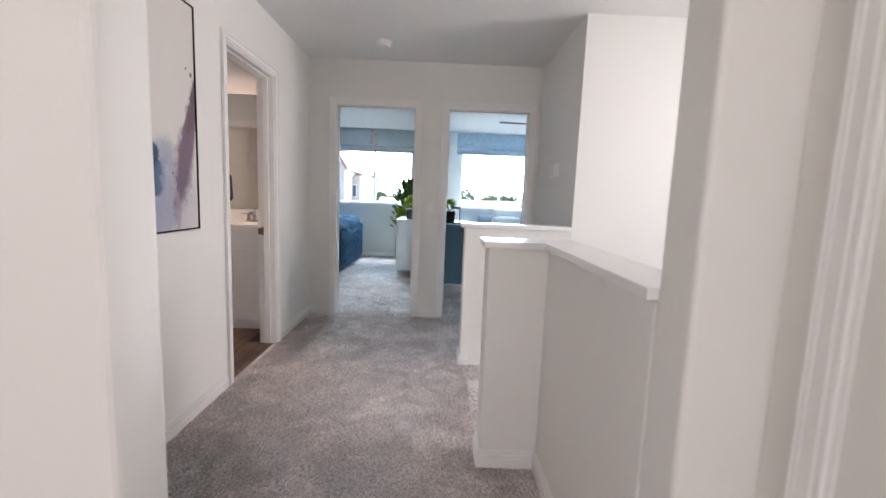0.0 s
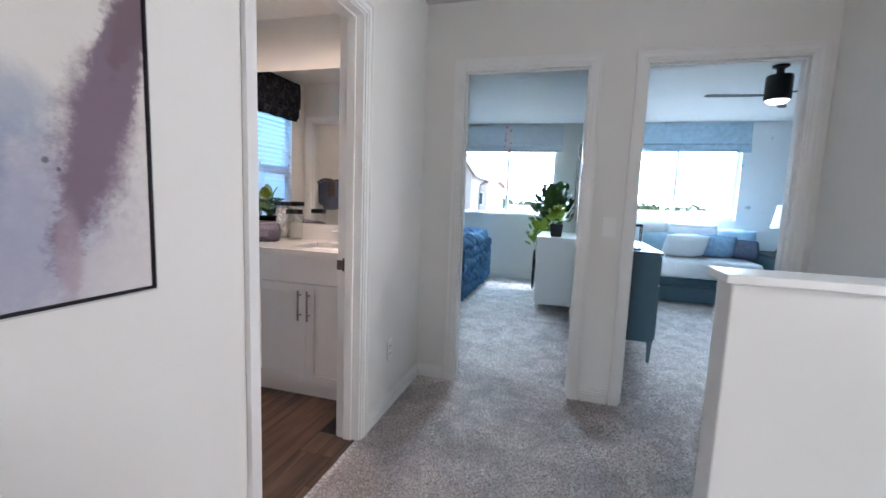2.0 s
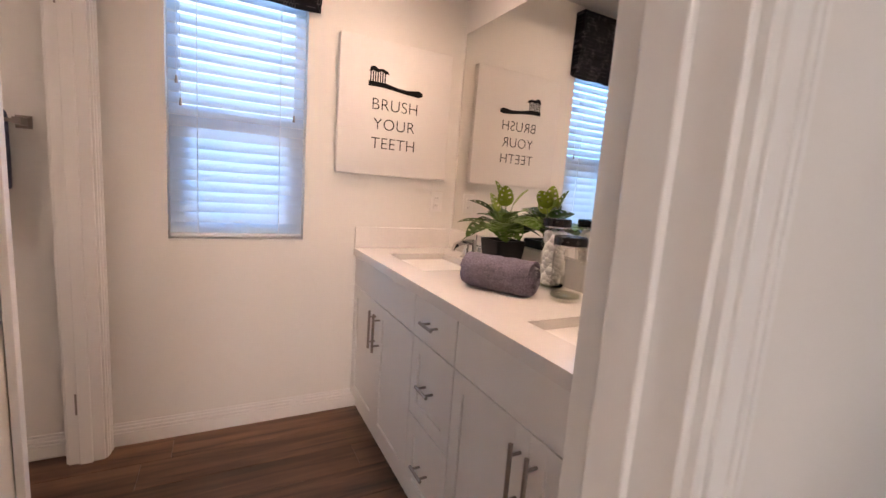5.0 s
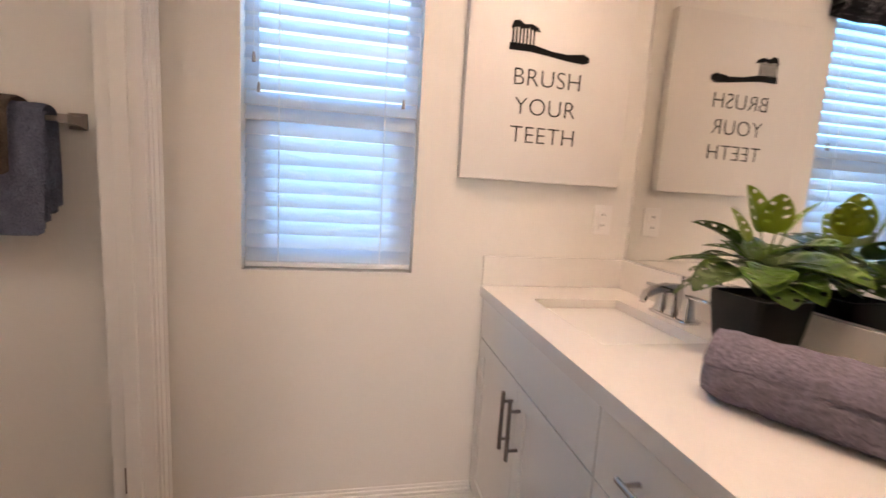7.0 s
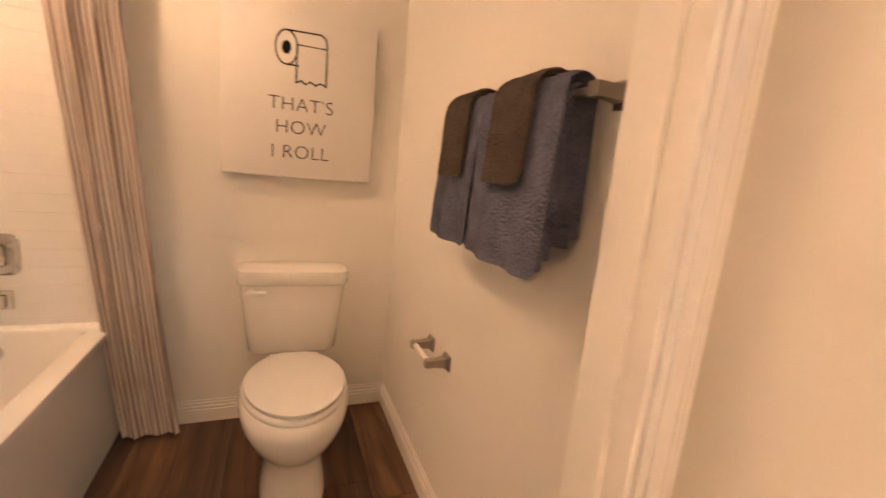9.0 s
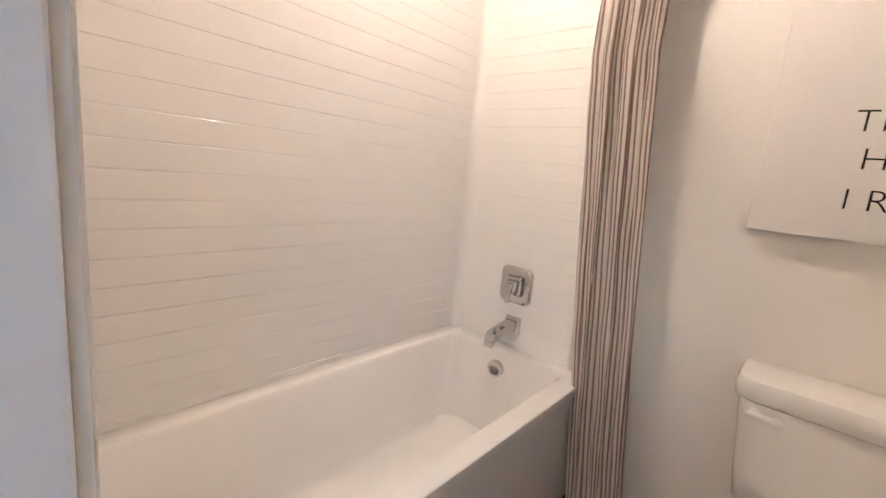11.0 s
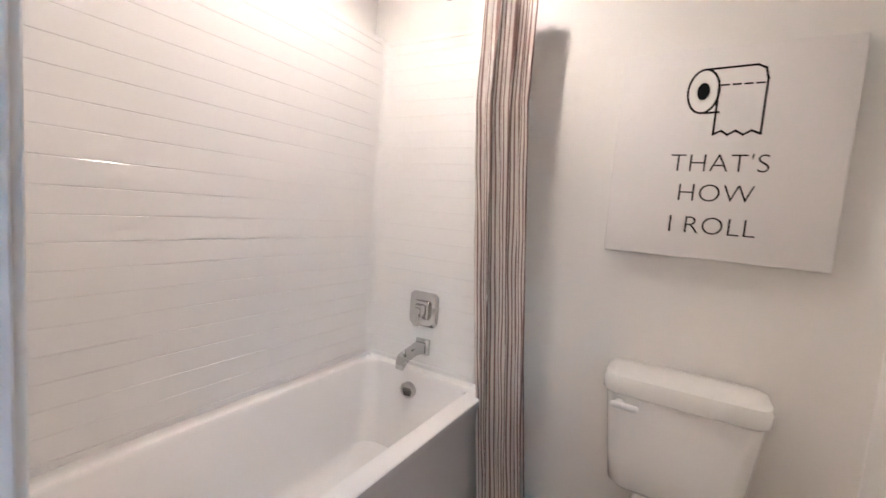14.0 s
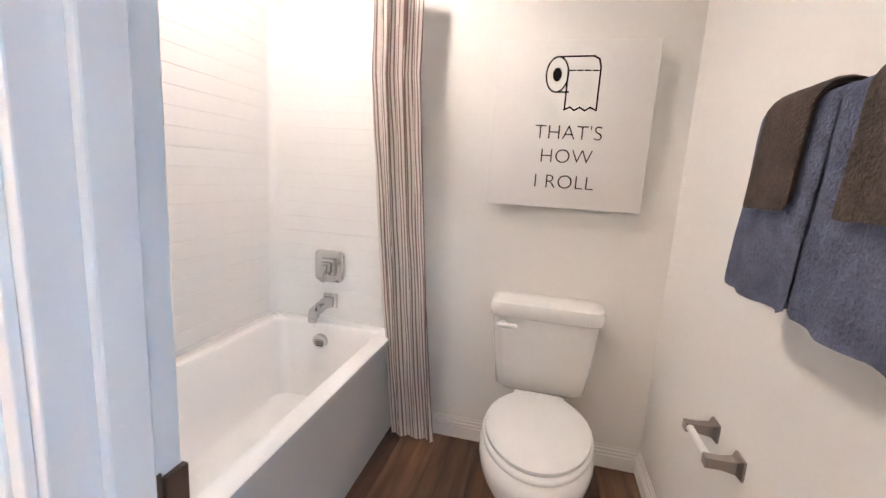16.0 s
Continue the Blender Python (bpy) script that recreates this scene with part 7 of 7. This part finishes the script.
# ---- tiles of the surround and planks of the bathroom floor ----
def tile_mesh(w, h, axis):
    t, bev = 0.0020, 0.0012
    bm = bmesh.new()
    rings = [[(u * (w / 2 - i), v * (h / 2 - i)) for u, v in ((-1, -1), (1, -1), (1, 1), (-1, 1))] for i in (0.0, 0.0, bev)]
    rings[2] = [(math.copysign(w / 2, a), b) for a, b in rings[2]]
    depth = (0.0, t - bev * 0.6, t)
    pts = [[(-d, a, b) if axis == "x" else ((a, d, b) if axis == "y" else (a, -d, b)) for a, b in ring] for ring, d in zip(rings, depth)]
    return mesh_of("tile", loft(bm, pts), ACRYLIC)


TILE_CACHE = {}


def lay_tiles(axis, face, a, b, z0, rows, tw=0.222, th_=0.0700, gap=0.0012):
    for r in range(rows):
        z = z0 + (r + 0.5) * th_
        u = a - (tw / 2 if r % 2 else 0)
        while u < b - 1e-6:
            s, e = max(u, a), min(u + tw, b)
            u += tw
            if e - s < 0.03:
                continue
            w = round(e - s, 4)
            key = (w, axis)
            if key not in TILE_CACHE:
                TILE_CACHE[key] = tile_mesh(w, th_ - gap, axis)
            ob = new("tile", TILE_CACHE[key])
            ob.parent = surround
            ob.matrix_parent_inverse = surround.matrix_basis.inverted()
            c = (s + e) / 2
            ob.matrix_basis = Matrix.Translation((face, c, z) if axis == "x" else (c, face, z))


lay_tiles("x", EAST, SOUTH + 0.040, 2.225, RIM + 0.02, 21)
lay_tiles("y", SOUTH + 0.006, APRON + 0.088, EAST - 0.034, RIM + 0.02, 21)
lay_tiles("n", 2.2285, APRON + 0.088, EAST - 0.014, RIM + 0.02, 21)

floor_bath = thing("floor_planks", (-2.25, 2.2, 0), "dark brown wood-look vinyl plank floor", "floor", "", "structure")
PLANK_CACHE = {}
rng = random.Random(11)
x = -3.19
while x < -1.196:
    w = min(0.178, -1.196 - x)
    y = 0.71 - rng.uniform(0.1, 1.1)
    ymax = 4.0 if x + w < -1.29 else 3.135
    while y < 4.0:
        s, e = max(y, 0.71), min(y + 1.22, 4.0)
        y += 1.22
        if x + w > -1.29:
            s, e = max(s, 2.40), min(e, 3.135)
        if e - s < 0.02:
            continue
        bm = bmesh.new()
        box(bm, (-w / 2 + 0.0006, -(e - s) / 2 + 0.0006, -0.009), (w / 2 - 0.0006, (e - s) / 2 - 0.0006, 0.0), 0.0012, 1)
        ob = part("plank", bm, PLANK, floor_bath)
        ob.matrix_basis = Matrix.Translation((x + w / 2, (s + e) / 2, -0.001))
    x += w


# ---- carpet pile ----
def pile_material():
    m, nt, b = graph("carpet_pile", 1.0, 0.02)
    g = nt.nodes.new("ShaderNodeNewGeometry")
    tc = nt.nodes.new("ShaderNodeTexCoord")
    n = nt.nodes.new("ShaderNodeTexNoise")
    n.inputs["Scale"].default_value, n.inputs["Detail"].default_value, n.inputs["Distortion"].default_value = 4.5, 5, 1.2
    nt.links.new(tc.outputs["Object"], n.inputs["Vector"])
    col = mix_color(nt, g.outputs["Random Per Island"], (0.50, 0.445, 0.42), (0.95, 0.90, 0.87))
    hs = nt.nodes.new("ShaderNodeHueSaturation")
    mr = nt.nodes.new("ShaderNodeMapRange")
    mr.inputs[1].default_value, mr.inputs[2].default_value = 0.35, 0.65
    mr.inputs[3].default_value, mr.inputs[4].default_value = 0.78, 1.16
    nt.links.new(n.outputs["Fac"], mr.inputs[0])
    nt.links.new(mr.outputs[0], hs.inputs["Value"])
    nt.links.new(col, hs.inputs["Color"])
    nt.links.new(hs.outputs[0], b.inputs["Base Color"])
    tr = nt.nodes.new("ShaderNodeBsdfTranslucent")
    nt.links.new(hs.outputs[0], tr.inputs[0])
    mx = nt.nodes.new("ShaderNodeMixShader")
    mx.inputs[0].default_value = 0.4
    nt.links.new(b.outputs[0], mx.inputs[1])
    nt.links.new(tr.outputs[0], mx.inputs[2])
    nt.links.new(mx.outputs[0], nt.nodes["Material Output"].inputs[0])
    return m


PILE = pile_material()


def carpet_pile(name, areas, density, tall, wide, seed, label):
    """Short leaning tufts, one small blade each, brushed in patches."""
    rs = np.random.RandomState(seed)
    xy = np.concatenate([np.stack([rs.uniform(a, b, int((b - a) * (d - c) * density)), rs.uniform(c, d, int((b - a) * (d - c) * density))], 1) for a, b, c, d in areas])
    n = len(xy)
    nap = np.sin(xy[:, 0] * 5.1 + 1.3 * np.sin(xy[:, 1] * 3.3)) + np.sin(xy[:, 1] * 4.3 + xy[:, 0] * 2.1)
    turn = rs.uniform(0, 2 * np.pi, n)
    lean = tall * (0.35 + 0.5 * rs.rand(n))
    ld = nap * 0.9 + rs.normal(0, 0.9, n)
    w = wide * rs.uniform(0.7, 1.3, n)
    dx, dy = np.cos(turn) * w / 2, np.sin(turn) * w / 2
    base = np.zeros((n, 3, 3))
    base[:, 0, 0], base[:, 0, 1] = xy[:, 0] - dx, xy[:, 1] - dy
    base[:, 1, 0], base[:, 1, 1] = xy[:, 0] + dx, xy[:, 1] + dy
    base[:, 2, 0], base[:, 2, 1] = xy[:, 0] + lean * np.cos(ld), xy[:, 1] + lean * np.sin(ld)
    base[:, :2, 2] = 0.0005
    base[:, 2, 2] = tall * rs.uniform(0.6, 1.1, n)
    me = bpy.data.meshes.new(name)
    me.from_pydata(base.reshape(-1, 3).tolist(), [], np.arange(3 * n).reshape(-1, 3).tolist())
    me.materials.append(PILE)
    return tagged(new(name, me), label, "carpet pile", "", "stuff")


carpet_pile("carpet_pile_hall", [(-1.165, 0.54, 0.60, 1.62), (-1.165, 0.30, 1.62, 2.79), (-1.165, 1.0, 2.97, 4.0), (-0.91, -0.17, 4.0, 4.12), (0.15, 0.91, 4.0, 4.12), (-1.165, 0.26, 2.79, 2.97)], 30000, 0.0095, 0.0085, 3, "short greige cut carpet pile")
carpet_pile("carpet_pile_bedroom", [(-1.7, -0.10, 4.12, 8.15), (0.06, 2.2, 4.12, 7.28)], 15000, 0.009, 0.012, 4, "short greige cut carpet pile in the bedrooms")
